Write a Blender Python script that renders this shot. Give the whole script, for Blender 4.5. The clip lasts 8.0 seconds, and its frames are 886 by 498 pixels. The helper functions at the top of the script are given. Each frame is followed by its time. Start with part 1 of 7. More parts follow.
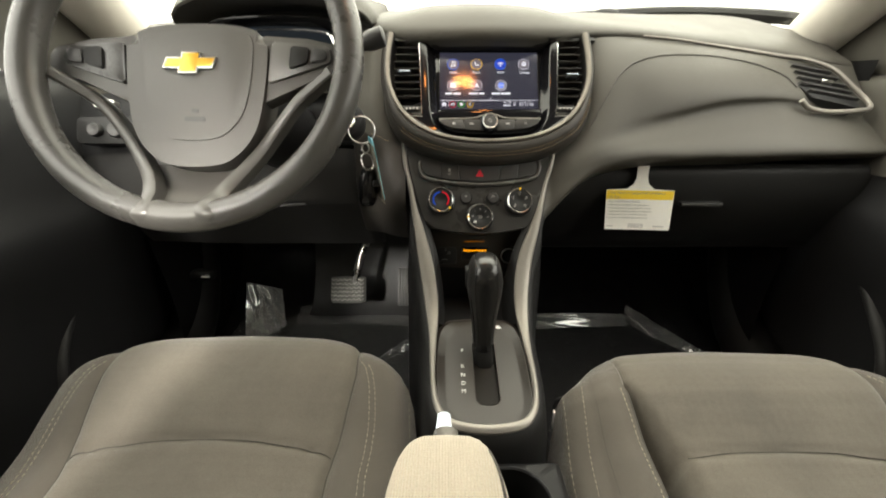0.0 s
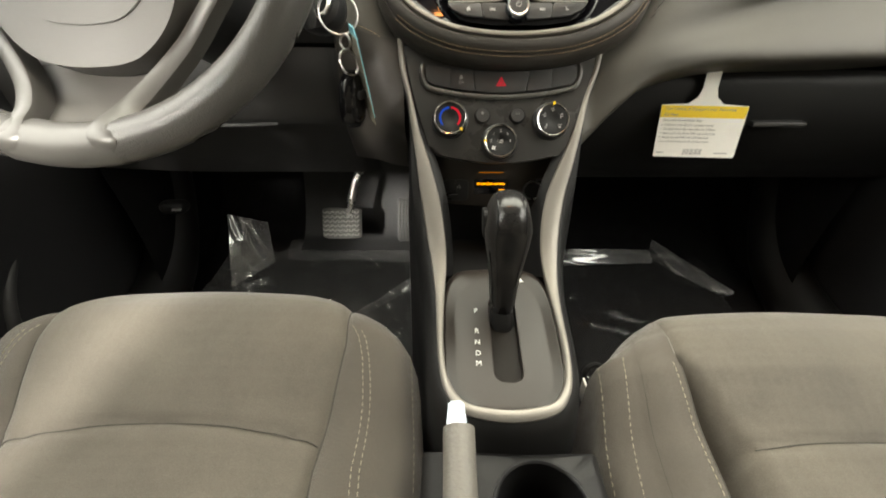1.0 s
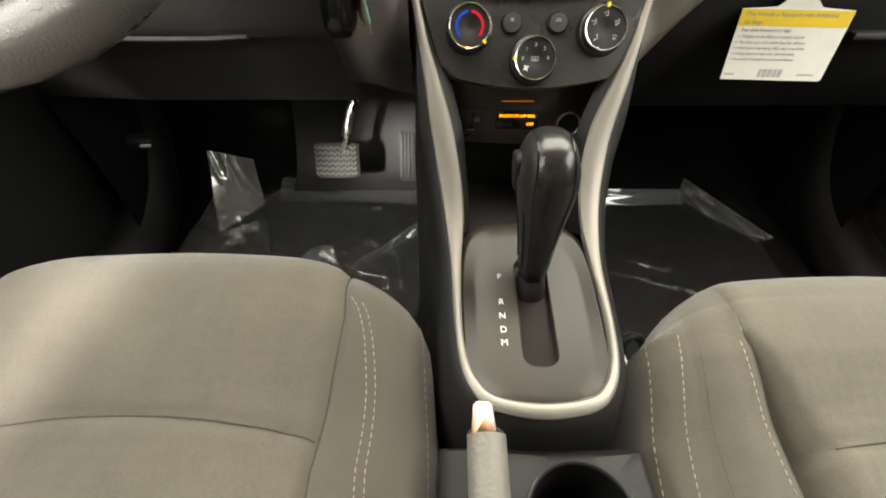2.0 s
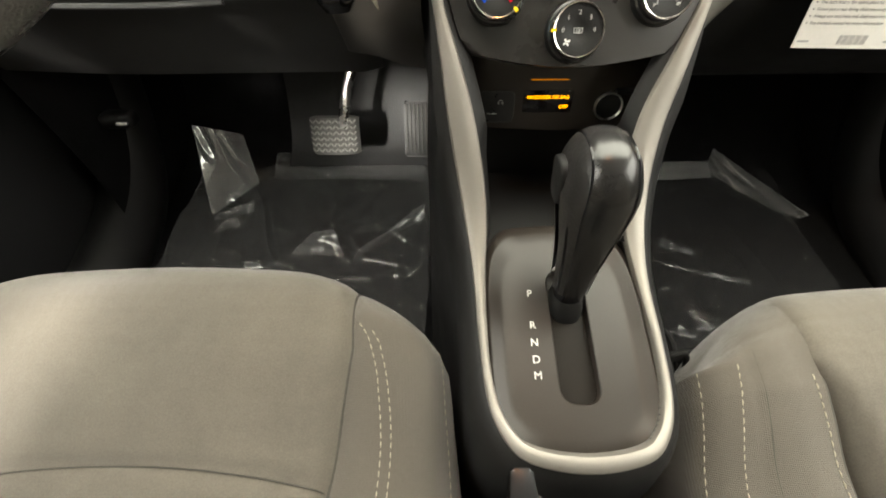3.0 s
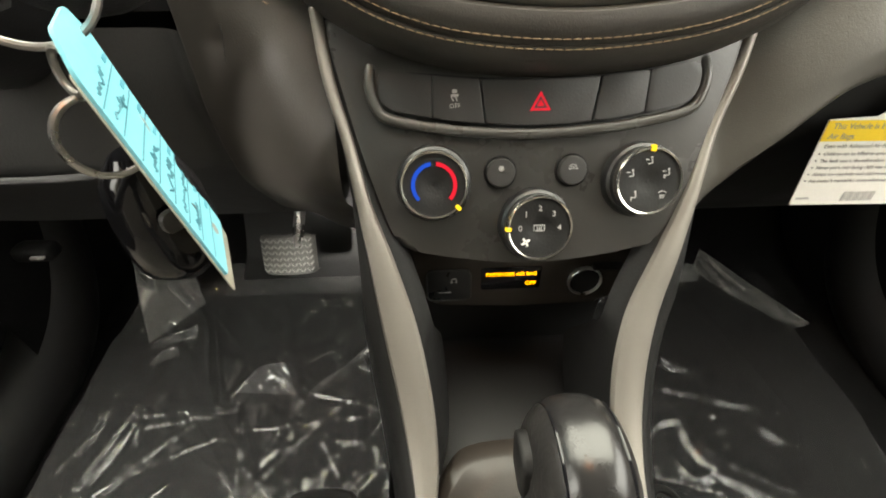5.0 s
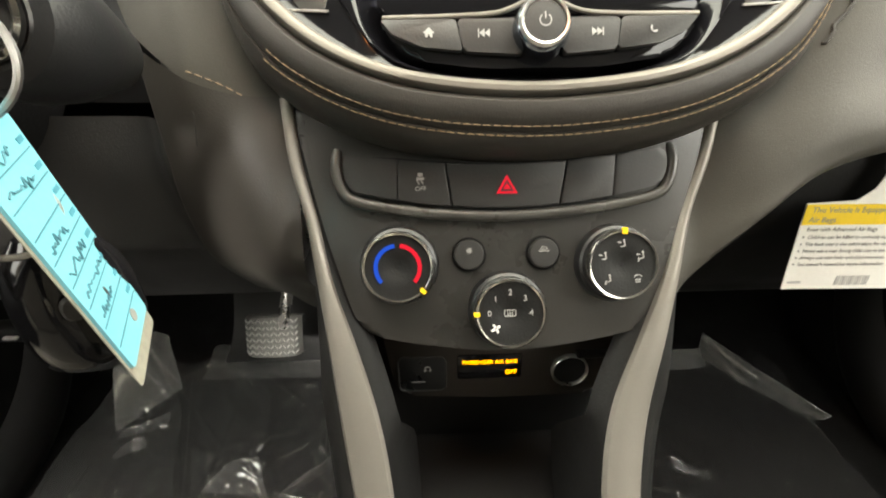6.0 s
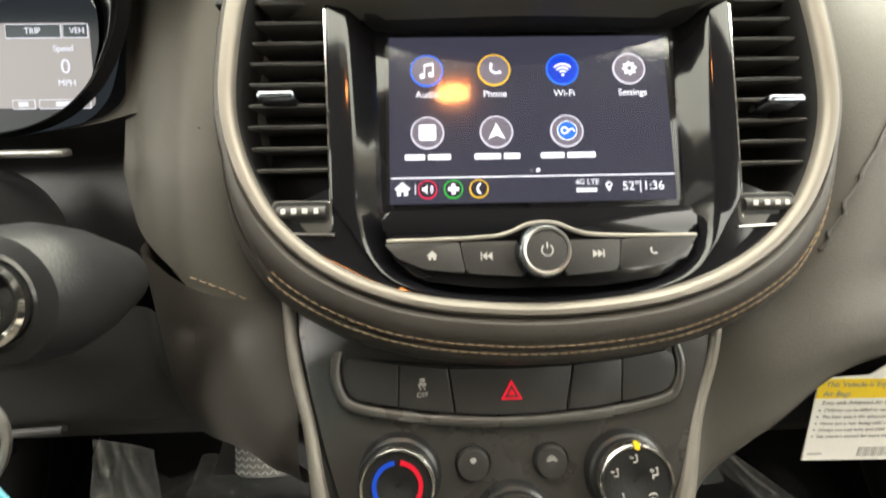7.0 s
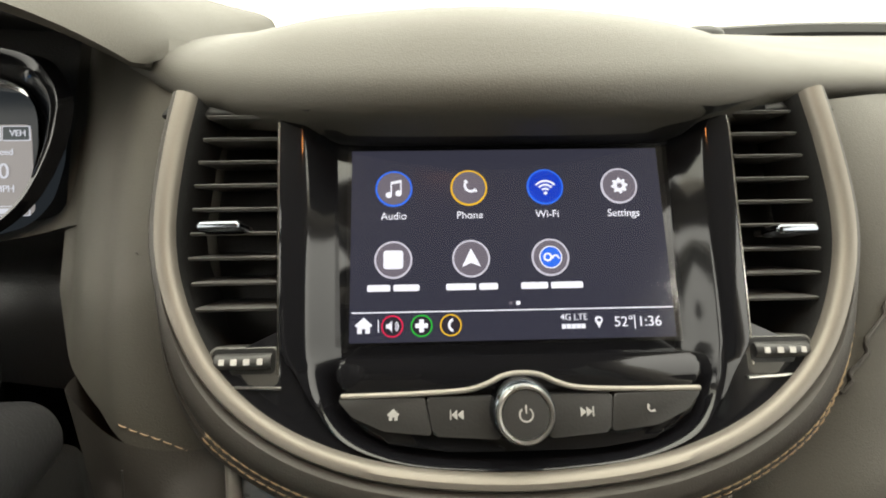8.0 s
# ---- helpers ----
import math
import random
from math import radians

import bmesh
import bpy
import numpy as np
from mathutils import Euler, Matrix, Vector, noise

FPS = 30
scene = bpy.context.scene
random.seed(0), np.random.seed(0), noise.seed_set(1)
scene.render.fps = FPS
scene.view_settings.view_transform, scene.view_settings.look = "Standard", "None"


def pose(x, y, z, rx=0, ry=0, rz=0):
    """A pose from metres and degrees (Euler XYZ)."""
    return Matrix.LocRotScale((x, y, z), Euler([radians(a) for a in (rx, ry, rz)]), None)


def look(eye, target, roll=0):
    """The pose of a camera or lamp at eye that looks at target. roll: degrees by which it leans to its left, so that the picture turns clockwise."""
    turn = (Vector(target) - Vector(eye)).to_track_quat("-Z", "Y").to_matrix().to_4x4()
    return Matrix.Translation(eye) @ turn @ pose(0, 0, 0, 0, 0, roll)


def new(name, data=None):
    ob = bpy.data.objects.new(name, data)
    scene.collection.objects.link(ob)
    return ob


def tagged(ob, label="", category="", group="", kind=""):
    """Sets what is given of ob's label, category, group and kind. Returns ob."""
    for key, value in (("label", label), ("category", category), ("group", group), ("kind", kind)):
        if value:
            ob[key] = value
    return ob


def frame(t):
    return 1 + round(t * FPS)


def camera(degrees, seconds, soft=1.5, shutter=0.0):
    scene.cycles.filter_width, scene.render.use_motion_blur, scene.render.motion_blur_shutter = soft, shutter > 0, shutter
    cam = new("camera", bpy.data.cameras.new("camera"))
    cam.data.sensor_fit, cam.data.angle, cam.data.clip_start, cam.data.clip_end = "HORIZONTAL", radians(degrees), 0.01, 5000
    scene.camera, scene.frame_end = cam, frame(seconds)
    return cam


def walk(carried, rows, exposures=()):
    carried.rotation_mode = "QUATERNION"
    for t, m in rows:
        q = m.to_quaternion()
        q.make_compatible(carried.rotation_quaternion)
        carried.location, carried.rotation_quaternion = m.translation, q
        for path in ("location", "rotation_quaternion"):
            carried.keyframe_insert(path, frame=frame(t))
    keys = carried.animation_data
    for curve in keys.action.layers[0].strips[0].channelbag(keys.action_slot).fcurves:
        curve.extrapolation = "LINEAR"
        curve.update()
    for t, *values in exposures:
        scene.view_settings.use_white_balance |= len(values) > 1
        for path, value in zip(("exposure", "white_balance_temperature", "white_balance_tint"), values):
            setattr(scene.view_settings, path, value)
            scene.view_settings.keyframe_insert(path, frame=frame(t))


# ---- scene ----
cam = camera(94.6, 8.0, soft=1.9, shutter=0.25)
METRES, EYE, TILT, LEAN, TURN = 0.63, 0.66, -22.0, 0.0, 0.0
ROWS = [
    (0.0, 0.0, 0.0, 0.0, 0.0, 0.0, -0.0),
    (0.5, -0.0003, 0.1131, 0.0053, 0.17, -5.12, -0.11),
    (1.0, -0.0143, 0.2022, 0.0266, 0.28, -11.05, -0.09),
    (1.5, -0.0386, 0.2844, 0.031, 0.5, -16.48, 0.06),
    (3.0, -0.0655, 0.4606, 0.0662, 0.27, -26.56, 0.64),
    (3.5, -0.0584, 0.499, 0.1152, -0.09, -27.37, 0.89),
    (4.0, -0.0394, 0.558, 0.1711, -0.46, -26.71, 1.13),
    (4.5, -0.0155, 0.599, 0.2011, -0.77, -23.87, 1.27),
    (6.0, 0.0275, 0.6639, 0.1868, -1.31, -8.16, 1.37),
    (6.5, 0.0261, 0.6668, 0.2375, -1.3, -3.19, 1.3),
    (7.0, 0.0283, 0.6796, 0.3143, -1.31, -0.21, 1.24),
    (7.5, 0.0426, 0.6969, 0.3816, -1.28, 1.82, 1.14),
    (8.0, 0.0562, 0.7188, 0.4049, -1.25, 2.99, 1.05),
]
PATH = [(t, pose(0, 0, EYE, TILT, LEAN, TURN) @ pose(METRES * x, METRES * y, METRES * z, 90 + pitch, roll, yaw)) for t, x, y, z, yaw, pitch, roll in ROWS]
PATH += [(1.7, look((-0.019, 0.190, 0.604), (-0.037, 1.708, -0.697), -0.3)), (2.8, look((-0.049, 0.267, 0.585), (-0.040, 1.634, -0.875), 0.1)),
         (4.7, look((-0.007, 0.409, 0.629), (0.030, 1.842, -0.765), -1.1)), (5.8, look((0.011, 0.431, 0.611), (0.067, 2.121, -0.457), -1.0))]
walk(cam, sorted(PATH, key=lambda row: row[0]),
     [(0.0, 0.02), (0.5, 0.22), (1.0, 0.37), (1.5, 0.52), (3.0, 0.68), (4.0, 0.76), (4.5, 0.80), (6.0, 0.84), (6.5, 0.78), (7.0, 0.68), (7.5, 0.38), (8.0, 0.12)])

# ---- world and light ----
world = bpy.data.worlds.new("world")
scene.world = world
world.use_nodes = True
bg = world.node_tree.nodes["Background"]
bg.inputs[0].default_value = (1.0, 0.975, 0.87, 1)
wn = world.node_tree
gen, sep, lift = wn.nodes.new("ShaderNodeTexCoord"), wn.nodes.new("ShaderNodeSeparateXYZ"), wn.nodes.new("ShaderNodeMapRange")
lift.inputs["From Min"].default_value, lift.inputs["From Max"].default_value = -0.25, 0.8
lift.inputs["To Min"].default_value, lift.inputs["To Max"].default_value = 0.4, 8.6
wn.links.new(gen.outputs["Generated"], sep.inputs[0])
wn.links.new(sep.outputs["Z"], lift.inputs["Value"])
wn.links.new(lift.outputs[0], bg.inputs[1])


def area_lamp(name, eye, target, w, h, power, color=(1, 1, 1)):
    d = bpy.data.lights.new(name, "AREA")
    d.shape, d.size, d.size_y, d.energy, d.color = "RECTANGLE", w, h, power, color
    ob = new(name, d)
    ob.matrix_world = look(eye, target)
    return ob


area_lamp("garage_lamp", (-1.00, -1.63, 1.49), (-0.26, 0.90, 0.15), 0.20, 0.20, 2.2, (1.0, 0.95, 0.86)).data.spread = radians(20)
area_lamp("dome_light", (0.057, 0.43, 1.094), (0.057, 0.43, 0.0), 0.05, 0.03, 0.20, (1.0, 0.36, 0.09))


# ---- materials ----
def material(name, color, rough=0.5, metal=0.0, grain=0.0, grain_scale=400.0, vary=0.12, vary_scale=9.0, coat=0.0, spec=0.5, rvary=0.08):
    """Principled surface with colour and gloss that vary at two scales and a fine bump."""
    m = bpy.data.materials.new(name)
    m.use_nodes = True
    nt = m.node_tree
    b = nt.nodes["Principled BSDF"]
    b.inputs["Roughness"].default_value = rough
    b.inputs["Metallic"].default_value = metal
    b.inputs["Coat Weight"].default_value = coat
    b.inputs["Specular IOR Level"].default_value = spec
    co = nt.nodes.new("ShaderNodeTexCoord")
    big = nt.nodes.new("ShaderNodeTexNoise")
    big.inputs["Scale"].default_value = vary_scale
    big.inputs["Detail"].default_value = 6
    big.inputs["Roughness"].default_value = 0.65
    nt.links.new(co.outputs["Object"], big.inputs["Vector"])
    fine = nt.nodes.new("ShaderNodeTexNoise")
    fine.inputs["Scale"].default_value = grain_scale
    fine.inputs["Detail"].default_value = 2
    nt.links.new(co.outputs["Object"], fine.inputs["Vector"])
    ramp = nt.nodes.new("ShaderNodeMapRange")
    ramp.inputs["From Min"].default_value, ramp.inputs["From Max"].default_value = 0.3, 0.7
    ramp.inputs["To Min"].default_value, ramp.inputs["To Max"].default_value = 1 - vary, 1 + vary
    nt.links.new(big.outputs["Fac"], ramp.inputs["Value"])
    ramp2 = nt.nodes.new("ShaderNodeMapRange")
    ramp2.inputs["From Min"].default_value, ramp2.inputs["From Max"].default_value = 0.3, 0.7
    ramp2.inputs["To Min"].default_value, ramp2.inputs["To Max"].default_value = 1 - vary * 0.6, 1 + vary * 0.6
    nt.links.new(fine.outputs["Fac"], ramp2.inputs["Value"])
    mul = nt.nodes.new("ShaderNodeMath")
    mul.operation = "MULTIPLY"
    nt.links.new(ramp.outputs[0], mul.inputs[0])
    nt.links.new(ramp2.outputs[0], mul.inputs[1])
    col = nt.nodes.new("ShaderNodeVectorMath")
    col.operation = "SCALE"
    col.inputs[0].default_value = color
    nt.links.new(mul.outputs[0], col.inputs["Scale"])
    nt.links.new(col.outputs[0], b.inputs["Base Color"])
    rr = nt.nodes.new("ShaderNodeMapRange")
    rr.inputs["From Min"].default_value, rr.inputs["From Max"].default_value = 0.3, 0.7
    rr.inputs["To Min"].default_value, rr.inputs["To Max"].default_value = max(0.02, rough - rvary), min(1, rough + rvary)
    nt.links.new(big.outputs["Fac"], rr.inputs["Value"])
    nt.links.new(rr.outputs[0], b.inputs["Roughness"])
    if grain:
        bump = nt.nodes.new("ShaderNodeBump")
        bump.inputs["Strength"].default_value = grain
        bump.inputs["Distance"].default_value = 0.0006
        nt.links.new(fine.outputs["Fac"], bump.inputs["Height"])
        nt.links.new(bump.outputs[0], b.inputs["Normal"])
    return m


def weave(name, color, scale, strength, rough=0.9, vary=0.12, cross=1.0):
    """Woven cloth: two crossed waves for the threads, and larger worn patches."""
    m = material(name, color, rough, 0, 0, 900, vary, 7, spec=0.25)
    nt = m.node_tree
    b = nt.nodes["Principled BSDF"]
    b.inputs["Sheen Weight"].default_value = 0.25
    b.inputs["Sheen Roughness"].default_value = 0.5
    co = nt.nodes["Texture Coordinate"]
    waves = []
    for axis in ("X", "Y"):
        w = nt.nodes.new("ShaderNodeTexWave")
        w.bands_direction = axis
        w.inputs["Scale"].default_value = scale
        w.inputs["Distortion"].default_value = 0.6
        w.inputs["Detail Scale"].default_value = 3
        nt.links.new(co.outputs["Object"], w.inputs["Vector"])
        waves.append(w)
    add = nt.nodes.new("ShaderNodeMath")
    add.operation = "MULTIPLY_ADD"
    add.inputs[1].default_value = cross
    nt.links.new(waves[1].outputs["Fac"], add.inputs[0])
    nt.links.new(waves[0].outputs["Fac"], add.inputs[2])
    bump = nt.nodes.new("ShaderNodeBump")
    bump.inputs["Strength"].default_value = strength
    bump.inputs["Distance"].default_value = 0.0005
    nt.links.new(add.outputs[0], bump.inputs["Height"])
    nt.links.new(bump.outputs[0], b.inputs["Normal"])
    return m


def glow(name, color, strength):
    m = bpy.data.materials.new(name)
    m.use_nodes = True
    b = m.node_tree.nodes["Principled BSDF"]
    b.inputs["Base Color"].default_value = (*[c * 0.08 for c in color], 1)
    b.inputs["Emission Color"].default_value = (*color, 1)
    b.inputs["Emission Strength"].default_value = strength
    b.inputs["Roughness"].default_value = 0.2
    b.inputs["Specular IOR Level"].default_value = 0.1
    return m


def clear(name, gloss_rough, base=0.045, tint=(1, 1, 1), bump_scale=0.0, bump_strength=0.3, haze=0.0):
    """Clear sheet: passes light straight on, and mirrors by Fresnel."""
    m = bpy.data.materials.new(name)
    m.use_nodes = True
    nt = m.node_tree
    nt.nodes.remove(nt.nodes["Principled BSDF"])
    tr, gl = nt.nodes.new("ShaderNodeBsdfTransparent"), nt.nodes.new("ShaderNodeBsdfGlossy")
    tr.inputs[0].default_value = (*tint, 1)
    gl.inputs["Roughness"].default_value = gloss_rough
    lw, mix = nt.nodes.new("ShaderNodeLayerWeight"), nt.nodes.new("ShaderNodeMixShader")
    lw.inputs["Blend"].default_value = 0.5
    pw, ml = nt.nodes.new("ShaderNodeMath"), nt.nodes.new("ShaderNodeMath")
    pw.operation, ml.operation = "POWER", "MULTIPLY_ADD"
    pw.inputs[1].default_value = 4.0
    ml.inputs[1].default_value, ml.inputs[2].default_value = 0.9, base
    nt.links.new(lw.outputs["Facing"], pw.inputs[0])
    nt.links.new(pw.outputs[0], ml.inputs[0])
    nt.links.new(ml.outputs[0], mix.inputs[0])
    nt.links.new(tr.outputs[0], mix.inputs[1])
    nt.links.new(gl.outputs[0], mix.inputs[2])
    nt.links.new(mix.outputs[0], nt.nodes["Material Output"].inputs[0])
    if haze:
        df, cloud = nt.nodes.new("ShaderNodeBsdfDiffuse"), nt.nodes.new("ShaderNodeMixShader")
        df.inputs[0].default_value = (0.75, 0.75, 0.73, 1)
        cloud.inputs[0].default_value = haze
        nt.links.new(tr.outputs[0], cloud.inputs[1])
        nt.links.new(df.outputs[0], cloud.inputs[2])
        nt.links.new(cloud.outputs[0], mix.inputs[1])
    if bump_scale:
        co, no, bu = nt.nodes.new("ShaderNodeTexCoord"), nt.nodes.new("ShaderNodeTexNoise"), nt.nodes.new("ShaderNodeBump")
        no.inputs["Scale"].default_value, no.inputs["Detail"].default_value = bump_scale, 5
        bu.inputs["Strength"].default_value, bu.inputs["Distance"].default_value = bump_strength, 0.01
        nt.links.new(co.outputs["Object"], no.inputs["Vector"])
        nt.links.new(no.outputs["Fac"], bu.inputs["Height"])
        nt.links.new(bu.outputs[0], gl.inputs["Normal"])
    return m


DASH = material("dash_soft_plastic", (0.058, 0.054, 0.0445), 0.58, 0, 0.28, 1300, 0.08, 6, spec=0.35)
PAD = material("stitched_dark_pad", (0.040, 0.036, 0.031), 0.5, 0, 0.3, 1200, 0.1, 8, spec=0.4)
HARD = material("hard_dark_plastic", (0.028, 0.0272, 0.026), 0.48, 0, 0.4, 800, 0.12, 10)
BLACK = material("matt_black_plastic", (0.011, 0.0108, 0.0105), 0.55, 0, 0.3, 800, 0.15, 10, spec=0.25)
BUTTON = material("soft_button_plastic", (0.024, 0.0233, 0.022), 0.45, 0, 0.2, 900, 0.06, 8)
PANEL = material("satin_control_panel", (0.032, 0.0308, 0.0283), 0.29, 0, 0.12, 900, 0.06, 8)
GLOSS = material("piano_black", (0.006, 0.006, 0.007), 0.08, 0, 0, 300, 0.1, 6, spec=0.4, rvary=0.03)
SILVER = material("satin_silver_paint", (0.23, 0.213, 0.187), 0.46, 0.45, 0.05, 1500, 0.05, 10)
HOOP = material("hoop_silver_paint", (0.165, 0.150, 0.128), 0.48, 0.45, 0.05, 1500, 0.05, 10)
CHROME = material("chrome", (0.82, 0.81, 0.79), 0.12, 1.0, 0, 300, 0.04, 20, rvary=0.05)
DARKCHROME = material("dark_chrome", (0.20, 0.22, 0.25), 0.16, 1.0, 0, 300, 0.05, 20, rvary=0.05)
STEEL = material("steel", (0.45, 0.44, 0.42), 0.3, 1.0, 0.1, 500, 0.1, 30)
CLOTH = weave("seat_cloth", (0.104, 0.092, 0.074), 520, 0.12, 0.9, 0.2)
hexes, embossed = CLOTH.node_tree.nodes.new("ShaderNodeTexVoronoi"), CLOTH.node_tree.nodes.new("ShaderNodeBump")
hexes.inputs["Scale"].default_value, hexes.inputs["Randomness"].default_value = 95.0, 0.35
embossed.inputs["Strength"].default_value, embossed.inputs["Distance"].default_value = 0.25, 0.0012
CLOTH.node_tree.links.new(CLOTH.node_tree.nodes["Texture Coordinate"].outputs["Object"], hexes.inputs["Vector"])
CLOTH.node_tree.links.new(hexes.outputs["Distance"], embossed.inputs["Height"])
CLOTH.node_tree.links.new(CLOTH.node_tree.nodes["Bump"].outputs[0], embossed.inputs["Normal"])
CLOTH.node_tree.links.new(embossed.outputs[0], CLOTH.node_tree.nodes["Principled BSDF"].inputs["Normal"])
CLOTH_SIDE = weave("seat_side_cloth", (0.092, 0.081, 0.066), 300, 0.45)
SEAM = material("dark_seam", (0.048, 0.043, 0.036), 0.9)
ARMCLOTH = weave("armrest_cloth", (0.42, 0.37, 0.29), 185, 0.8, cross=0.12)
THREAD = material("tan_thread", (0.33, 0.24, 0.14), 0.7, 0, 0, 600, 0.15, 60)
LIGHT_THREAD = material("pale_thread", (0.33, 0.29, 0.21), 0.7, 0, 0, 600, 0.15, 60)
CARPET = material("black_carpet", (0.0085, 0.0084, 0.0085), 0.95, 0, 1.0, 500, 0.35, 25, spec=0.1)
GROOVE = material("dark_pedal_rubber", (0.085, 0.083, 0.076), 0.8, 0, 0.4, 900, 0.2, 40)
RUBBER = material("grey_rubber", (0.27, 0.265, 0.245), 0.7, 0, 0.4, 900, 0.2, 40)
GRIP = material("grip_leather", (0.135, 0.125, 0.108), 0.5, 0, 1.0, 330, 0.12, 30)
COLUMN = material("column_plastic", (0.017, 0.017, 0.0175), 0.38, 0, 0.3, 800, 0.12, 10, spec=0.35)
DIALRING = material("dial_chrome", (0.78, 0.77, 0.74), 0.17, 1.0, 0, 300, 0.04, 20, rvary=0.05)
DIALSKIRT = material("dial_skirt", (0.012, 0.012, 0.012), 0.3, 0, 0.1, 900, 0.1, 20)
RING = material("satin_chrome", (0.80, 0.79, 0.76), 0.3, 1.0, 0, 300, 0.04, 20, rvary=0.05)
WHEEL = material("wheel_polyurethane", (0.072, 0.069, 0.064), 0.28, 0, 0.5, 900, 0.08, 12, rvary=0.02)
RIM = material("satin_rim_plastic", (0.055, 0.053, 0.048), 0.3, 0, 0.12, 900, 0.06, 8)
KNOB = material("glossy_leather", (0.014, 0.0135, 0.013), 0.24, 0, 0.08, 900, 0.12, 30, rvary=0.03)
SPOKE = material("satin_spoke_plastic", (0.088, 0.084, 0.077), 0.34, 0.1, 0.1, 900, 0.06, 10)
LEATHER = material("black_leather", (0.017, 0.016, 0.015), 0.36, 0, 0.6, 420, 0.15, 40)
SLAT = material("grey_slat_plastic", (0.060, 0.058, 0.054), 0.45, 0, 0.2, 900, 0.08, 12)
HUB = material("wheel_hub_plastic", (0.074, 0.069, 0.062), 0.48, 0, 0.3, 1100, 0.06, 10)
PLATEMAT = material("dark_satin_plate", (0.025, 0.0205, 0.0165), 0.36, 0, 0.12, 900, 0.08, 8, spec=0.33, rvary=0.03)
SLOT = material("dark_slot", (0.012, 0.0098, 0.008), 0.4, 0, 0.1, 900, 0.1, 20, spec=0.1, rvary=0.02)
GOLD = material("gold_fill", (0.75, 0.42, 0.04), 0.35, 0.3, 0.3, 900, 0.1, 90)
PAPER = material("white_card", (0.80, 0.78, 0.72), 0.6, 0, 0, 500, 0.03, 20)
YELLOW = material("yellow_print", (0.80, 0.56, 0.02), 0.6, 0, 0, 500, 0.04, 20)
INK = material("grey_ink", (0.25, 0.24, 0.22), 0.7)
FAINT = material("faint_print", (0.42, 0.41, 0.39), 0.7)
TAG_INK = material("tag_ink", (0.05, 0.17, 0.21), 0.7)
TAG_FAINT = material("tag_print", (0.06, 0.25, 0.32), 0.7)
SLEEVE = material("yellowed_sleeve", (0.32, 0.30, 0.24), 0.2)
BLUE_TAG = material("blue_tag_card", (0.17, 0.46, 0.54), 0.5, 0, 0, 500, 0.06, 40)
RED = glow("red_mark", (0.85, 0.02, 0.04), 0.55)
BLUE = glow("blue_mark", (0.02, 0.09, 0.62), 0.55)
DIMPRINT = material("worn_white_print", (0.36, 0.355, 0.34), 0.6)
WHITE = material("white_print", (0.72, 0.71, 0.68), 0.6)
LINER = material("headliner_cloth", (0.55, 0.52, 0.46), 0.95, 0, 0.5, 900, 0.05, 10)
LAMPYEL = glow("yellow_pointer", (1.0, 0.62, 0.02), 0.9)
DOME = glow("warm_dome_lens", (1.0, 0.24, 0.045), 2.6)
DIM_AMBER = glow("dim_amber", (0.5, 0.16, 0.0), 0.5)
AMBER = glow("amber_light", (1.0, 0.36, 0.0), 2.4)
UI_AMBER = glow("display_amber", (0.85, 0.5, 0.03), 1.0)
UI_DARK = glow("display_black", (0.038, 0.038, 0.056), 1.0)
UI_BAR = glow("display_bar", (0.03, 0.025, 0.033), 1.0)
UI_WHITE = glow("display_white", (0.92, 0.92, 1.0), 1.0)
UI_GREY = glow("display_grey", (0.16, 0.14, 0.17), 1.0)
UI_BLUE = glow("display_blue", (0.01, 0.05, 0.55), 1.0)
UI_RED = glow("display_red", (0.75, 0.02, 0.08), 1.0)
UI_RING = glow("display_ring", (0.62, 0.60, 0.68), 1.0)
UI_RBLUE = glow("display_ring_blue", (0.03, 0.16, 0.85), 1.0)
UI_GREEN = glow("display_green", (0.03, 0.5, 0.05), 1.0)
CLUSTER = glow("cluster_face", (0.025, 0.03, 0.035), 0.6)
UI_CLU = glow("trip_display", (0.27, 0.25, 0.24), 1.0)
UI_CLUTEXT = glow("trip_text", (0.55, 0.56, 0.62), 1.0)
UI_CLUDARK = glow("trip_tab", (0.03, 0.04, 0.045), 1.0)
UI_BLUE2 = glow("gauge_blue", (0.25, 0.5, 1.0), 1.0)
SCREENGLASS = clear("screen_cover_glass", 0.09, 0.04)
WINDSCREEN = clear("windscreen_glass", 0.0, 0.045, (0.96, 0.968, 0.90))
PRIVACY = clear("tinted_glass", 0.0, 0.045, (0.06, 0.065, 0.06))
TOE = material("grey_toe_board", (0.029, 0.0288, 0.0282), 0.6, 0, 0.6, 300, 0.2, 14)
FILM = clear("clear_plastic_film", 0.15, 0.045, (0.96, 0.96, 0.96), 34.0, 0.10, 0.022)
# Driver-side copy of FILM; extra haze puts that side's brighter light into the colour.
HAZY = clear("lightened_plastic_film", 0.055, 0.075, (0.96, 0.96, 0.96), 34.0, 0.08, 0.062)
FOLD = clear("thin_folded_film", 0.12, 0.10, (0.95, 0.95, 0.95), 14.0, 0.2, 0.10)
FLAP = clear("folded_plastic_film", 0.10, 0.16, (0.93, 0.93, 0.93), 12.0, 0.15, 0.17)


# ---- mesh tools ----
def part(name, bm, mat, parent=None, label="", sharp=35):
    me = bpy.data.meshes.new(name)
    bmesh.ops.recalc_face_normals(bm, faces=bm.faces)
    bm.to_mesh(me)
    bm.free()
    me.materials.append(mat)
    for p in me.polygons:
        p.use_smooth = True
    me.set_sharp_from_angle(angle=radians(sharp))
    ob = new(name, me)
    if parent is not None:
        ob.parent = parent
    if label:
        ob["label"] = label
    return ob


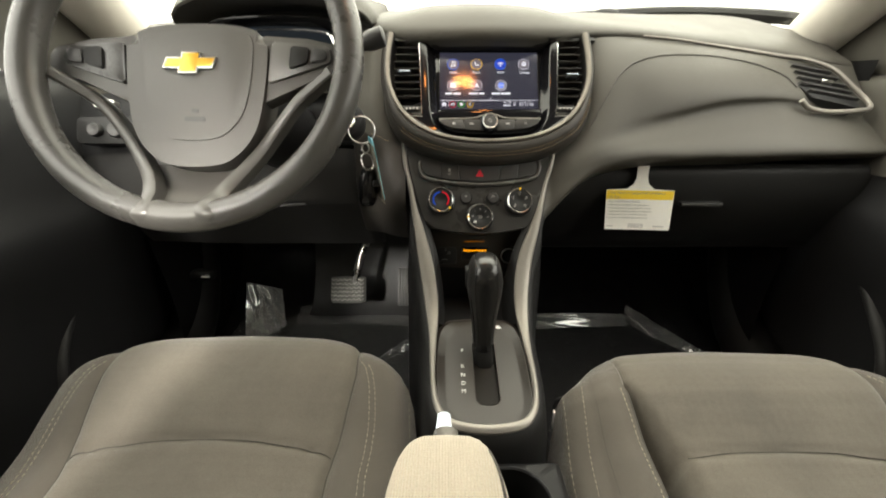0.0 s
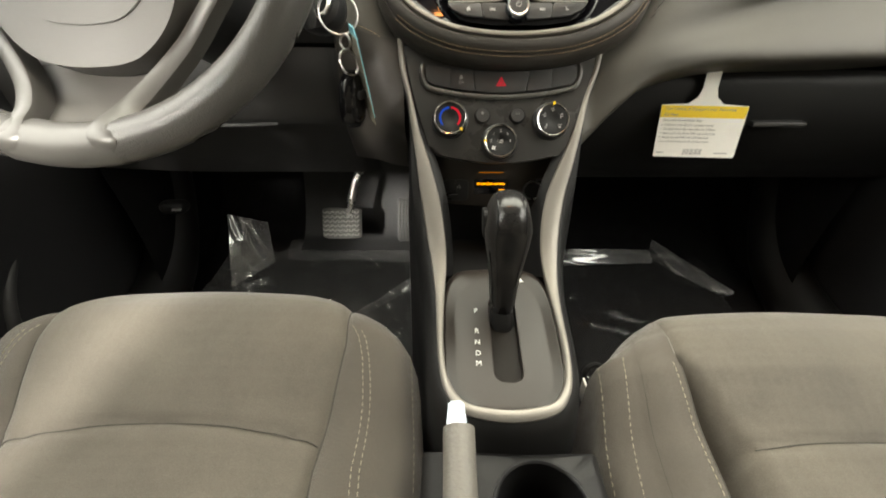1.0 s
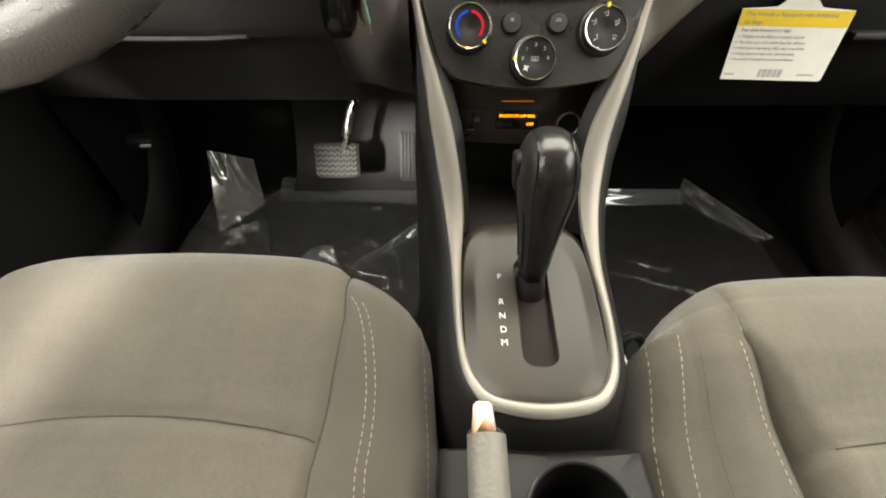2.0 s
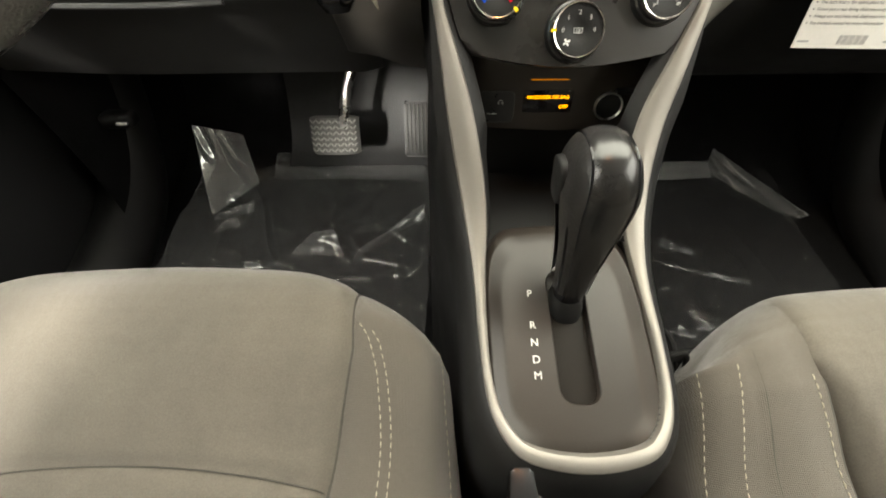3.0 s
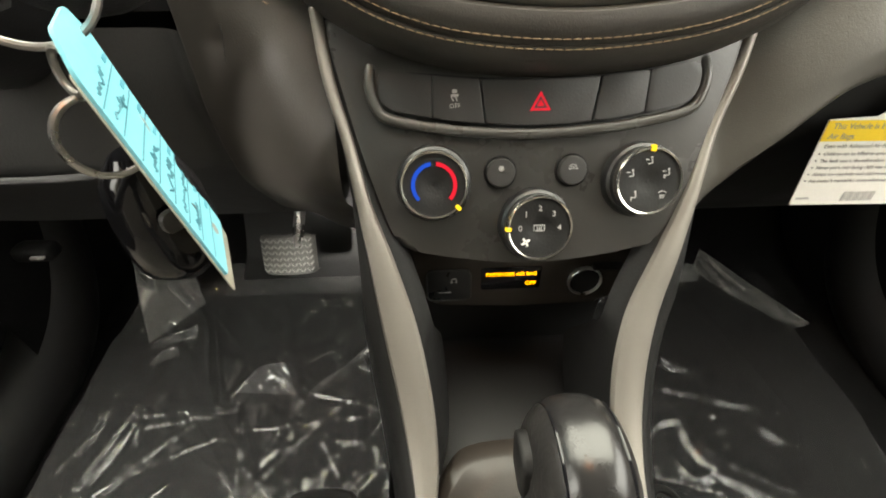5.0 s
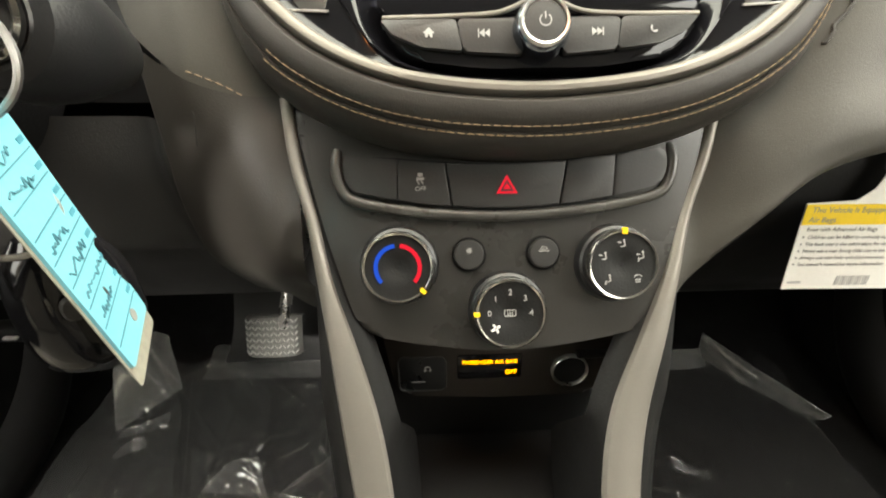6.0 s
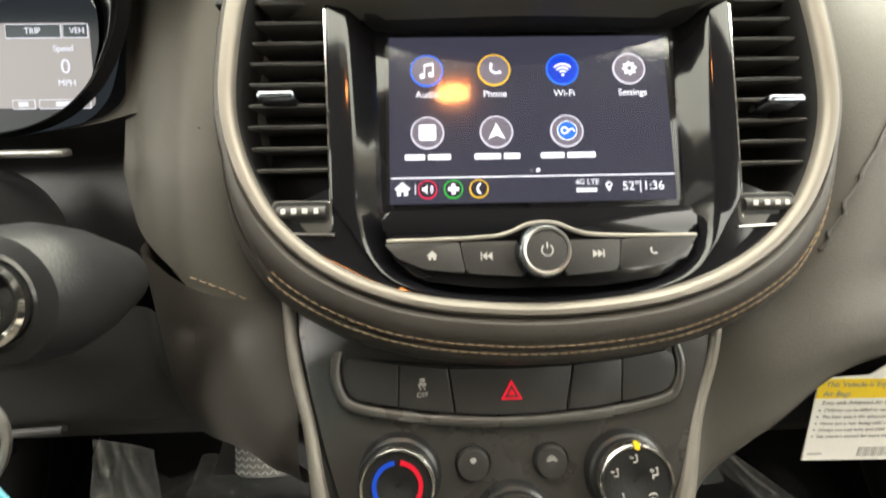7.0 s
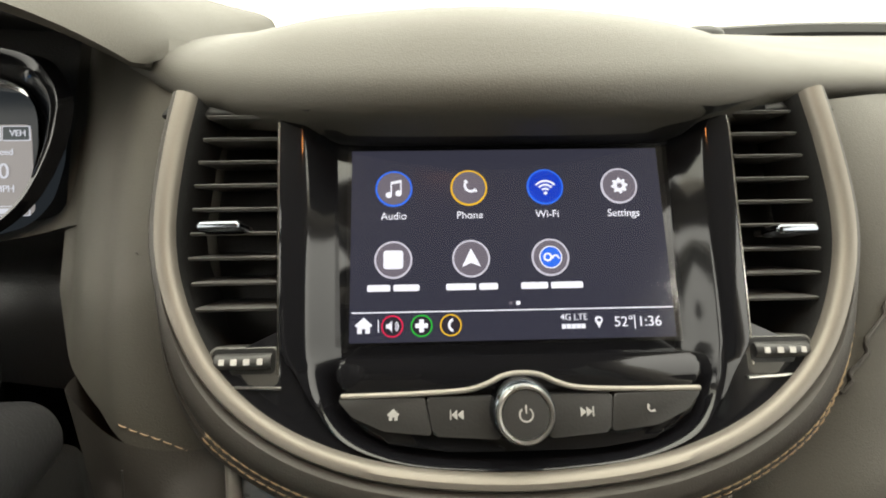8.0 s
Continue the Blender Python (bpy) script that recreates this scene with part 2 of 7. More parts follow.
def thing(name, label, category, group="", kind="", at=(0, 0, 0)):
    ob = new(name)
    ob.location = at
    ob.empty_display_size = 0.02
    return tagged(ob, label, category, group, kind)


def V3(*a):
    return Vector(a)


def smooth_path(pts, n=6, closed=False):
    """Catmull-Rom curve through the points."""
    pts = [Vector(p) for p in pts]
    out, m = [], len(pts)
    for i in range(m if closed else m - 1):
        if closed:
            a, b, c, d = pts[i - 1], pts[i], pts[(i + 1) % m], pts[(i + 2) % m]
        else:
            b, c = pts[i], pts[i + 1]
            a = pts[i - 1] if i else b * 2 - c
            d = pts[i + 2] if i + 2 < m else c * 2 - b
        for k in range(n):
            t = k / n
            out.append(0.5 * (2 * b + (c - a) * t + (2 * a - 5 * b + 4 * c - d) * t * t + (3 * b - a - 3 * c + d) * t ** 3))
    if not closed:
        out.append(pts[-1])
    return out


def grid(rows, loop_u=False, loop_v=False, bm=None):
    """Quads between rows of points; loop_u closes each row, loop_v joins the last row to the first."""
    bm = bm or bmesh.new()
    vs = [[bm.verts.new(p) for p in row] for row in rows]
    nr, nc = len(vs), len(vs[0])
    for i in range(nr if loop_v else nr - 1):
        for j in range(nc if loop_u else nc - 1):
            bm.faces.new((vs[i][j], vs[i][(j + 1) % nc], vs[(i + 1) % nr][(j + 1) % nc], vs[(i + 1) % nr][j]))
    return bm, vs


def fan(bm, ring):
    bm.faces.new(ring)


def tube(path, radius, seg=10, bm=None, closed=False, up=(0, 0, 1)):
    """Round tube along a path; radius is a number or one number per point."""
    path = [Vector(p) for p in path]
    n, rows, up = len(path), [], Vector(up)
    for i, p in enumerate(path):
        a = path[i - 1] if (i or closed) else p
        b = path[(i + 1) % n] if (i + 1 < n or closed) else p
        t = (b - a).normalized()
        s = t.cross(up)
        s = s.normalized() if s.length > 1e-4 else t.cross(Vector((1, 0, 0))).normalized()
        w = s.cross(t)
        r = radius[i] if isinstance(radius, (list, tuple)) else radius
        rows.append([p + (s * math.cos(2 * math.pi * k / seg) + w * math.sin(2 * math.pi * k / seg)) * r for k in range(seg)])
    bm, vs = grid(rows, True, closed, bm)
    if not closed:
        fan(bm, vs[0][::-1]), fan(bm, vs[-1])
    return bm


def slab(outline, d0, d1, m=None, bevel=0.0, seg=2, bm=None):
    """A flat outline (u, v) given depth from d0 to d1 (the face that shows), with its front edge rounded."""
    own = bmesh.new()
    m = m or Matrix()
    lo = [own.verts.new((u, v, d0)) for u, v in outline]
    hi = [own.verts.new((u, v, d1)) for u, v in outline]
    n = len(outline)
    own.faces.new(lo[::-1]), own.faces.new(hi)
    for i in range(n):
        own.faces.new((lo[i], lo[(i + 1) % n], hi[(i + 1) % n], hi[i]))
    if bevel:
        es = [e for e in own.edges if e.verts[0] in hi and e.verts[1] in hi]
        bmesh.ops.bevel(own, geom=es, offset=bevel, segments=seg, profile=0.5, affect="EDGES", clamp_overlap=True)
    own.transform(m)
    if bm is None:
        return own
    me = bpy.data.meshes.new("tmp")
    own.to_mesh(me)
    own.free()
    bm.from_mesh(me)
    bpy.data.meshes.remove(me)
    return bm


def rrect(w, h, r, u=0.0, v=0.0, n=4):
    out = []
    for cx, cy, a0 in ((w / 2 - r, h / 2 - r, 0), (-w / 2 + r, h / 2 - r, 90), (-w / 2 + r, -h / 2 + r, 180), (w / 2 - r, -h / 2 + r, 270)):
        for k in range(n + 1):
            a = radians(a0 + 90 * k / n)
            out.append((u + cx + r * math.cos(a), v + cy + r * math.sin(a)))
    return out


def circle(r, n=24, u=0.0, v=0.0, ry=None):
    return [(u + r * math.cos(2 * math.pi * k / n), v + (ry or r) * math.sin(2 * math.pi * k / n)) for k in range(n)]


def quad_round(pts, r, n=4):
    """A polygon with rounded corners."""
    out, m = [], len(pts)
    for i in range(m):
        p, a, b = Vector(pts[i]), Vector(pts[i - 1]), Vector(pts[(i + 1) % m])
        p0, p1 = p + (a - p).normalized() * r, p + (b - p).normalized() * r
        for k in range(n + 1):
            t = k / n
            q = p0 * (1 - t) ** 2 + p * 2 * t * (1 - t) + p1 * t * t
            out.append((q.x, q.y))
    return out


def lathe(profile, m=None, seg=32, bm=None, cap=True):
    """Turned body: (radius, height) pairs about local z."""
    m = m or Matrix()
    rows = [[m @ Vector((r * math.cos(2 * math.pi * k / seg), r * math.sin(2 * math.pi * k / seg), h)) for k in range(seg)] for r, h in profile]
    bm, vs = grid(rows, True, False, bm)
    if cap:
        fan(bm, vs[0][::-1]), fan(bm, vs[-1])
    return bm


def box(x0, x1, y0, y1, z0, z1, bevel=0.0, seg=2, bm=None, m=None):
    pts = [(x0, y0), (x1, y0), (x1, y1), (x0, y1)]
    own = bmesh.new()
    bmesh.ops.create_cube(own, size=1)
    own.transform(Matrix.Translation(((x0 + x1) / 2, (y0 + y1) / 2, (z0 + z1) / 2)) @ Matrix.Diagonal((x1 - x0, y1 - y0, z1 - z0, 1)))
    if bevel:
        bmesh.ops.bevel(own, geom=own.edges[:], offset=bevel, segments=seg, profile=0.5, affect="EDGES", clamp_overlap=True)
    if m is not None:
        own.transform(m)
    if bm is None:
        return own
    me = bpy.data.meshes.new("tmp")
    own.to_mesh(me)
    own.free()
    bm.from_mesh(me)
    bpy.data.meshes.remove(me)
    return bm


def text(name, body, size, m, mat, parent, align="CENTER", depth=0.00015, stretch=1.0):
    cu = bpy.data.curves.new(name, "FONT")
    cu.body, cu.size, cu.align_x, cu.align_y, cu.extrude = body, size, align, "CENTER", depth
    tmp = bpy.data.objects.new(name, cu)
    scene.collection.objects.link(tmp)
    dg = bpy.context.evaluated_depsgraph_get()
    me = bpy.data.meshes.new_from_object(tmp.evaluated_get(dg))
    bpy.data.objects.remove(tmp)
    bpy.data.curves.remove(cu)
    me.transform(m @ Matrix.Diagonal((stretch, 1, 1, 1)))
    me.materials.clear()
    me.materials.append(mat)
    ob = new(name, me)
    ob.parent = parent
    return ob


def axes(o, u, v):
    """Frame at o with local x along u, local y along v, local z towards the viewer."""
    u, v = Vector(u).normalized(), Vector(v).normalized()
    w = u.cross(v)
    return Matrix.Translation(o) @ Matrix((u, v, w)).transposed().to_4x4()


def ribbon(path, normals, widths, section, closed=False, bm=None, caps=True):
    """Sweeps a section of (side, height) pairs, side in units of the local width."""
    rows, n = [], len(path)
    for i, p in enumerate(path):
        a = path[i - 1] if (i or closed) else p
        b = path[(i + 1) % n] if (i + 1 < n or closed) else p
        t, nn = (b - a).normalized(), Vector(normals[i]).normalized()
        s = t.cross(nn).normalized()
        nn = s.cross(t).normalized()
        rows.append([p + s * (q * widths[i]) + nn * h for q, h in section])
    bm, vs = grid(rows, False, closed, bm)
    if caps and not closed:
        fan(bm, vs[0]), fan(bm, vs[-1][::-1])
    return bm


def blob(stations, seg=28, power=2.6):
    """Body through rounded cross-sections: (centre, half width x, half depth y)."""
    rows = []
    cs = smooth_path([Vector((*c, a, b)) for c, a, b in stations], 5)
    for q in cs:
        row = []
        for k in range(seg):
            a = 2 * math.pi * k / seg
            ca, sa = math.cos(a), math.sin(a)
            row.append(Vector((q[0] + q[3] * math.copysign(abs(ca) ** (2 / power), ca), q[1] + q[4] * math.copysign(abs(sa) ** (2 / power), sa), q[2])))
        rows.append(row)
    bm, vs = grid(rows, True)
    fan(bm, vs[0][::-1]), fan(bm, vs[-1])
    return bm


CX = 0.056          # the car's middle
SCREEN = axes((0.073, 0.7045, 0.6655), (1, 0, 0), (0, 0.480, 0.877))
HVAC = axes((0.0583, 0.633, 0.492), (1, 0, 0), (0, 0.448, 0.894))


def on(m, u, v, n=0.0):
    return m @ Vector((u, v, n))


# ---- shell of the car ----
def loft_x(sections, n=5, m=6):
    """Surface through profiles (x, [(y, z), ...]) across the car."""
    cols = [[Vector((x, y, z)) for y, z in prof] for x, prof in sections]
    cols = [smooth_path(c, n) for c in cols]
    rows = []
    for j in range(len(cols[0])):
        rows.append(smooth_path([c[j] for c in cols], m))
    return grid(rows)[0]


floor = part("floor", loft_x([(x, [(-1.7, -0.02), (-0.3, -0.02), (0.3, -0.015), (0.6, 0.0), (0.85, 0.03), (1.0, 0.055), (1.08, 0.12), (1.14, 0.22), (1.17, 0.4), (1.18, 0.70)]) for x in (-0.72, -0.4, 0.06, 0.5, 0.84)]), CARPET)
tagged(floor, "black carpeted car floor rising to the firewall", "floor", kind="structure")
# Unseen closing piece, added to keep sky light out of the footwells.
bulkhead = part("bulkhead", loft_x([(x, [(1.185, 0.66), (1.175, 0.74), (y + 0.06, z - 0.012), (y, z), (y - 0.02, z - 0.01)]) for x, y, z in ((-0.78, 0.95, 0.735), (-0.45, 1.01, 0.782), (-0.2, 1.03, 0.795), (0.06, 1.03, 0.796), (0.35, 1.02, 0.788), (0.60, 0.97, 0.772), (0.90, 0.90, 0.72))]), BLACK)
tagged(bulkhead, "black bulkhead closing the space behind the dashboard", "bulkhead", kind="structure")
door_l = thing("door_1", "dark grey front door trim beside the driver seat", "car door", kind="structure", at=(-0.66, 1.0, 0.0))
door_r = thing("door_2", "dark grey front door trim beside the passenger seat", "car door", kind="structure")


def door_skin(s, xi, y0, y1):
    return loft_x([(xi + s * dx, [(y0, z), (y0 * 0.6 + y1 * 0.4, z), (y0 * 0.3 + y1 * 0.7, z), (y1, z)]) for dx, z in ((0.0, 0.0), (-0.012, 0.25), (-0.05, 0.42), (-0.03, 0.5), (0.0, 0.655), (0.05, 0.675), (0.07, 0.6), (0.07, 0.0))])


dd = part("trim_panel", door_skin(-1, -0.66, 1.06, -0.1), COLUMN, door_l)
dd.matrix_parent_inverse = Matrix.Translation((0.66, -1.0, 0))
part("trim_panel", door_skin(1, CX + 0.715, 1.06, -0.1), COLUMN, door_r)
for s, door, xd in ((-1, door_l, -0.652), (1, door_r, 0.753)):
    pull = part("pocket_edge", tube(smooth_path([(xd, 0.715, 0.42), (xd, 0.694, 0.367), (xd, 0.655, 0.331), (xd, 0.617, 0.284), (xd, 0.580, 0.229), (xd, 0.56, 0.16)], 5), [0.004] + [0.010] * 24 + [0.006] * 6, 12), HARD, door, "dark edge of the door pocket")
    if s < 0:
        pull.matrix_parent_inverse = Matrix.Translation((0.66, -1.0, 0))
part("door_cap", loft_x([(CX + 0.713 + dx, [(1.05, z), (0.7, z), (0.3, z), (-0.09, z)]) for dx, z in ((-0.030, 0.515), (-0.024, 0.55), (-0.010, 0.62), (-0.002, 0.657), (0.012, 0.672), (0.045, 0.679))]), DASH, door_r, "soft grey upper edge of the door")
for s in (-1, 1):
    w = part("wall_rear_" + ("left" if s < 0 else "right"), door_skin(s, CX + s * 0.715, -0.14, -1.7), HARD)
    tagged(w, "dark grey rear door trim", "car door", kind="structure")
    p = part("pillar_b_" + ("left" if s < 0 else "right"), tube(smooth_path([(CX + s * 0.72, -0.12, 0.0), (CX + s * 0.71, -0.13, 0.6), (CX + s * 0.58, -0.16, 1.14)]), 0.085, 14), LINER)
    tagged(p, "pale grey door pillar trim", "pillar", kind="structure")
    p = part("pillar_a_" + ("left" if s < 0 else "right"), tube(smooth_path([(CX + s * 0.74, 1.04, 0.70), (CX + s * 0.70, 0.80, 0.86), (CX + s * 0.60, 0.40, 1.12), (CX + s * 0.55, 0.0, 1.17)]), 0.058, 12), LINER)
    tagged(p, "pale grey windscreen pillar trim", "pillar", kind="structure")
    k = part("kick_panel_" + ("left" if s < 0 else "right"), loft_x([(CX + s * dx, [(1.2, z), (1.0, z), (0.84, z), (0.80, z)]) for dx, z in ((0.66, 0.0), (0.655, 0.2), (0.68, 0.4), (0.72, 0.7))]), CARPET)
    tagged(k, "dark kick panel at the side of the footwell", "trim", kind="structure")
    k = part("sill_" + ("left" if s < 0 else "right"), tube(smooth_path([(CX + s * 0.72, 1.04, 0.42), (CX + s * 0.70, 0.98, 0.24), (CX + s * 0.685, 0.88, 0.10), (CX + s * 0.685, 0.74, 0.04), (CX + s * 0.69, 0.5, 0.015), (CX + s * 0.69, -0.1, 0.015)]), 0.055, 20), BLACK)
    tagged(k, "dark plastic door sill trim", "trim", kind="structure")
ceiling = part("ceiling", loft_x([(x, [(0.48, z - 0.075), (0.40, z - 0.05), (0.1, z), (-0.6, z + 0.03), (-1.3, z), (-1.75, z - 0.1)]) for x, z in ((-0.56, 1.13), (-0.3, 1.2), (CX, 1.22), (0.42, 1.2), (0.68, 1.13))]), LINER)
tagged(ceiling, "pale woven headliner", "ceiling", kind="structure")
wall_back = part("wall_back", box(-0.7, 0.8, -1.8, -1.75, -0.05, 0.75, 0.01), HARD)
tagged(wall_back, "dark tailgate trim behind the rear seats", "wall", kind="structure")
windshield = thing("window_1", "large raked windscreen over the dashboard", "windscreen", kind="structure")
pane = part("pane", loft_x([(x, [(y0, z0), (0.72, 1.01), (0.47, 1.15)]) for x, y0, z0 in ((-0.66, 0.98, 0.79), (-0.3, 1.08, 0.82), (CX, 1.1, 0.82), (0.42, 1.08, 0.815), (0.78, 0.97, 0.77))]), WINDSCREEN, windshield)
pane.visible_shadow = False

toe = part("toe_board", loft_x([(x, [(0.985, 0.064), (1.03, 0.085), (1.07, 0.14), (1.10, 0.22), (1.13, 0.42)]) for x in (-0.37, -0.2, -0.02)]), TOE)
tagged(toe, "grey toe board behind the pedals", "trim", kind="structure")
for s, nm in ((-1, "left"), (1, "right")):
    g = part("window_rear_" + nm, loft_x([(CX + s * dx, [(-0.2, z), (-0.9, z + 0.01), (-1.68, z + 0.02)]) for dx, z in ((0.735, 0.66), (0.68, 0.9), (0.58, 1.16))]), PRIVACY)
    g.visible_shadow = s > 0
    tagged(g, "dark tinted rear side window", "window", kind="structure")
    sp = part("sail_panel_" + nm, box(CX + s * 0.745 - 0.012, CX + s * 0.745 + 0.012, 0.70, 1.06, 0.60, 0.80, 0.01), DASH)
    tagged(sp, "dark sail panel at the front of the door window", "trim", kind="structure")
g = part("window_back", box(-0.66, 0.76, -1.80, -1.79, 0.74, 1.2), PRIVACY)
tagged(g, "dark tinted tailgate window", "window", kind="structure")
overhead = thing("dome_lamp", "small lit dome lamp on the front of the headliner", "lamp", at=(0.057, 0.43, 1.12))
for nm, bm_, mt in (("housing", box(-0.03, 0.145, 0.36, 0.47, 1.105, 1.16, 0.012), LINER), ("lens", box(0.028, 0.086, 0.41, 0.45, 1.098, 1.108, 0.003), DOME)):
    part(nm, bm_, mt, overhead).matrix_parent_inverse = Matrix.Translation((-0.057, -0.43, -1.12))
cowl = part("cowl", tube(smooth_path([(0.30, 1.16, 0.812), (0.55, 1.12, 0.818), (0.72, 1.04, 0.80), (0.80, 0.98, 0.78)]), 0.014, 8), BLACK)
tagged(cowl, "black rubber cowl at the foot of the windscreen", "cowl", kind="structure")
wiper = part("wiper_nozzle", blob([((0.375, 1.09, 0.80), 0.035, 0.02), ((0.378, 1.09, 0.815), 0.03, 0.016), ((0.38, 1.09, 0.822), 0.016, 0.008)], 16), BLACK)
tagged(wiper, "small black wiper pivot at the windscreen foot", "wiper")

# ---- dashboard ----
dash = thing("dashboard", "dark grey soft plastic dashboard with silver trim and brown stitching", "dashboard", at=(CX, 0.8, 0.7))


def dpart(name, bm, mat, label="", parent=None, sharp=35):
    ob = part(name, bm, mat, parent or dash, label, sharp)
    if parent is None:
        ob.matrix_parent_inverse = Matrix.Translation((-CX, -0.8, -0.7))
    return ob


TOP = [
    (-0.68, [(0.86, 0.66), (0.87, 0.70), (0.89, 0.725), (0.92, 0.745), (0.95, 0.76), (0.99, 0.775)]),
    (-0.46, [(0.82, 0.72), (0.83, 0.74), (0.86, 0.755), (0.92, 0.770), (0.98, 0.785), (1.04, 0.80)]),
    (-0.22, [(0.84, 0.765), (0.85, 0.772), (0.88, 0.780), (0.93, 0.79), (0.99, 0.80), (1.06, 0.812)]),
    (-0.14, [(0.774, 0.752), (0.787, 0.763), (0.83, 0.7735), (0.90, 0.788), (0.97, 0.80), (1.06, 0.814)]),
    (-0.085, [(0.742, 0.733), (0.752, 0.751), (0.79, 0.768), (0.88, 0.786), (0.97, 0.80), (1.06, 0.814)]),
    (-0.02, [(0.713, 0.727), (0.720, 0.746), (0.760, 0.771), (0.86, 0.793), (0.95, 0.803), (1.06, 0.814)]),
    (0.07, [(0.697, 0.7265), (0.704, 0.745), (0.746, 0.773), (0.86, 0.796), (0.95, 0.804), (1.06, 0.813)]),
    (0.16, [(0.713, 0.727), (0.720, 0.746), (0.760, 0.770), (0.86, 0.7915), (0.95, 0.802), (1.06, 0.812)]),
    (0.235, [(0.742, 0.734), (0.753, 0.749), (0.79, 0.762), (0.88, 0.779), (0.97, 0.795), (1.06, 0.811)]),
    (0.33, [(0.765, 0.735), (0.778, 0.747), (0.82, 0.758), (0.9, 0.775), (0.98, 0.792), (1.05, 0.8085)]),
    (0.46, [(0.79, 0.724), (0.803, 0.737), (0.84, 0.75), (0.9, 0.766), (0.97, 0.785), (1.04, 0.8035)]),
    (0.62, [(0.81, 0.708), (0.822, 0.72), (0.85, 0.734), (0.9, 0.754), (0.95, 0.775), (1.0, 0.794)]),
    (0.76, [(0.83, 0.69), (0.84, 0.70), (0.86, 0.71), (0.89, 0.725), (0.92, 0.74), (0.95, 0.755)]),
]
TOP = [(x, [(p[0][0] + 0.014, p[0][1] - 0.012)] + p) for x, p in TOP]
dpart("top_pad", loft_x(TOP), DASH, "grained upper dash pad with a domed brow")
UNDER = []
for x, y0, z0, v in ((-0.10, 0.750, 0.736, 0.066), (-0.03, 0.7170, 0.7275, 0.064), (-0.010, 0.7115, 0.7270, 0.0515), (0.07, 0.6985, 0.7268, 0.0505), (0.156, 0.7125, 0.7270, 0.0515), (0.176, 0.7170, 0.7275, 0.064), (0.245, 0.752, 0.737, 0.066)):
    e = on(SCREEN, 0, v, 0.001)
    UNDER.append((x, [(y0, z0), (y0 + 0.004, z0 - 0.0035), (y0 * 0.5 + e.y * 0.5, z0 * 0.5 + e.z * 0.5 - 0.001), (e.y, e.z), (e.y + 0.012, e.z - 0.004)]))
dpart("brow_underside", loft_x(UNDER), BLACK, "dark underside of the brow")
FASCIA = [
    (0.146, [(0.78, 0.72), (0.765, 0.69), (0.745, 0.655), (0.728, 0.62), (0.705, 0.59), (0.706, 0.555), (0.679, 0.520), (0.644, 0.482), (0.617, 0.443), (0.654, 0.42)]),
    (0.160, [(0.77, 0.72), (0.755, 0.69), (0.735, 0.655), (0.718, 0.62), (0.700, 0.59), (0.696, 0.560), (0.669, 0.530), (0.644, 0.495), (0.627, 0.457), (0.664, 0.435)]),
    (0.176, [(0.75, 0.72), (0.735, 0.69), (0.715, 0.655), (0.698, 0.62), (0.689, 0.59), (0.681, 0.565), (0.665, 0.540), (0.650, 0.505), (0.638, 0.470), (0.67, 0.45)]),
    (0.205, [(0.75, 0.722), (0.735, 0.69), (0.715, 0.655), (0.697, 0.62), (0.682, 0.59), (0.668, 0.565), (0.652, 0.543), (0.643, 0.520), (0.641, 0.502), (0.68, 0.48)]),
    (0.245, [(0.746, 0.729), (0.726, 0.695), (0.706, 0.66), (0.688, 0.625), (0.672, 0.597), (0.662, 0.577), (0.652, 0.560), (0.648, 0.545), (0.652, 0.530), (0.69, 0.508)]),
    (0.31, [(0.763, 0.733), (0.738, 0.712), (0.714, 0.68), (0.697, 0.645), (0.686, 0.612), (0.681, 0.590), (0.666, 0.572), (0.655, 0.557), (0.660, 0.543), (0.70, 0.525)]),
    (0.38, [(0.776, 0.729), (0.752, 0.712), (0.724, 0.682), (0.702, 0.648), (0.694, 0.622), (0.697, 0.606), (0.678, 0.582), (0.660, 0.559), (0.666, 0.545), (0.71, 0.528)]),
    (0.457, [(0.79, 0.722), (0.766, 0.708), (0.736, 0.682), (0.712, 0.652), (0.706, 0.635), (0.711, 0.622), (0.690, 0.592), (0.667, 0.560), (0.673, 0.546), (0.71, 0.53)]),
    (0.53, [(0.80, 0.714), (0.777, 0.701), (0.750, 0.677), (0.728, 0.653), (0.721, 0.639), (0.725, 0.626), (0.699, 0.592), (0.675, 0.560), (0.681, 0.546), (0.715, 0.532)]),
    (0.60, [(0.81, 0.706), (0.79, 0.692), (0.765, 0.670), (0.745, 0.648), (0.738, 0.636), (0.738, 0.624), (0.708, 0.59), (0.682, 0.560), (0.688, 0.547), (0.72, 0.535)]),
    (0.76, [(0.83, 0.69), (0.815, 0.672), (0.795, 0.648), (0.78, 0.628), (0.775, 0.615), (0.768, 0.602), (0.735, 0.582), (0.70, 0.558), (0.705, 0.546), (0.74, 0.535)]),
]
FASCIA = [(x, [(y + (0.04, 0.04, 0.04, 0.035, 0.010, 0, 0, 0, 0, 0)[k] * (x < 0.21), z) for k, (y, z) in enumerate(p)]) for x, p in FASCIA]
fascia = dpart("passenger_fascia", loft_x(FASCIA), DASH, "padded dash face before the passenger")
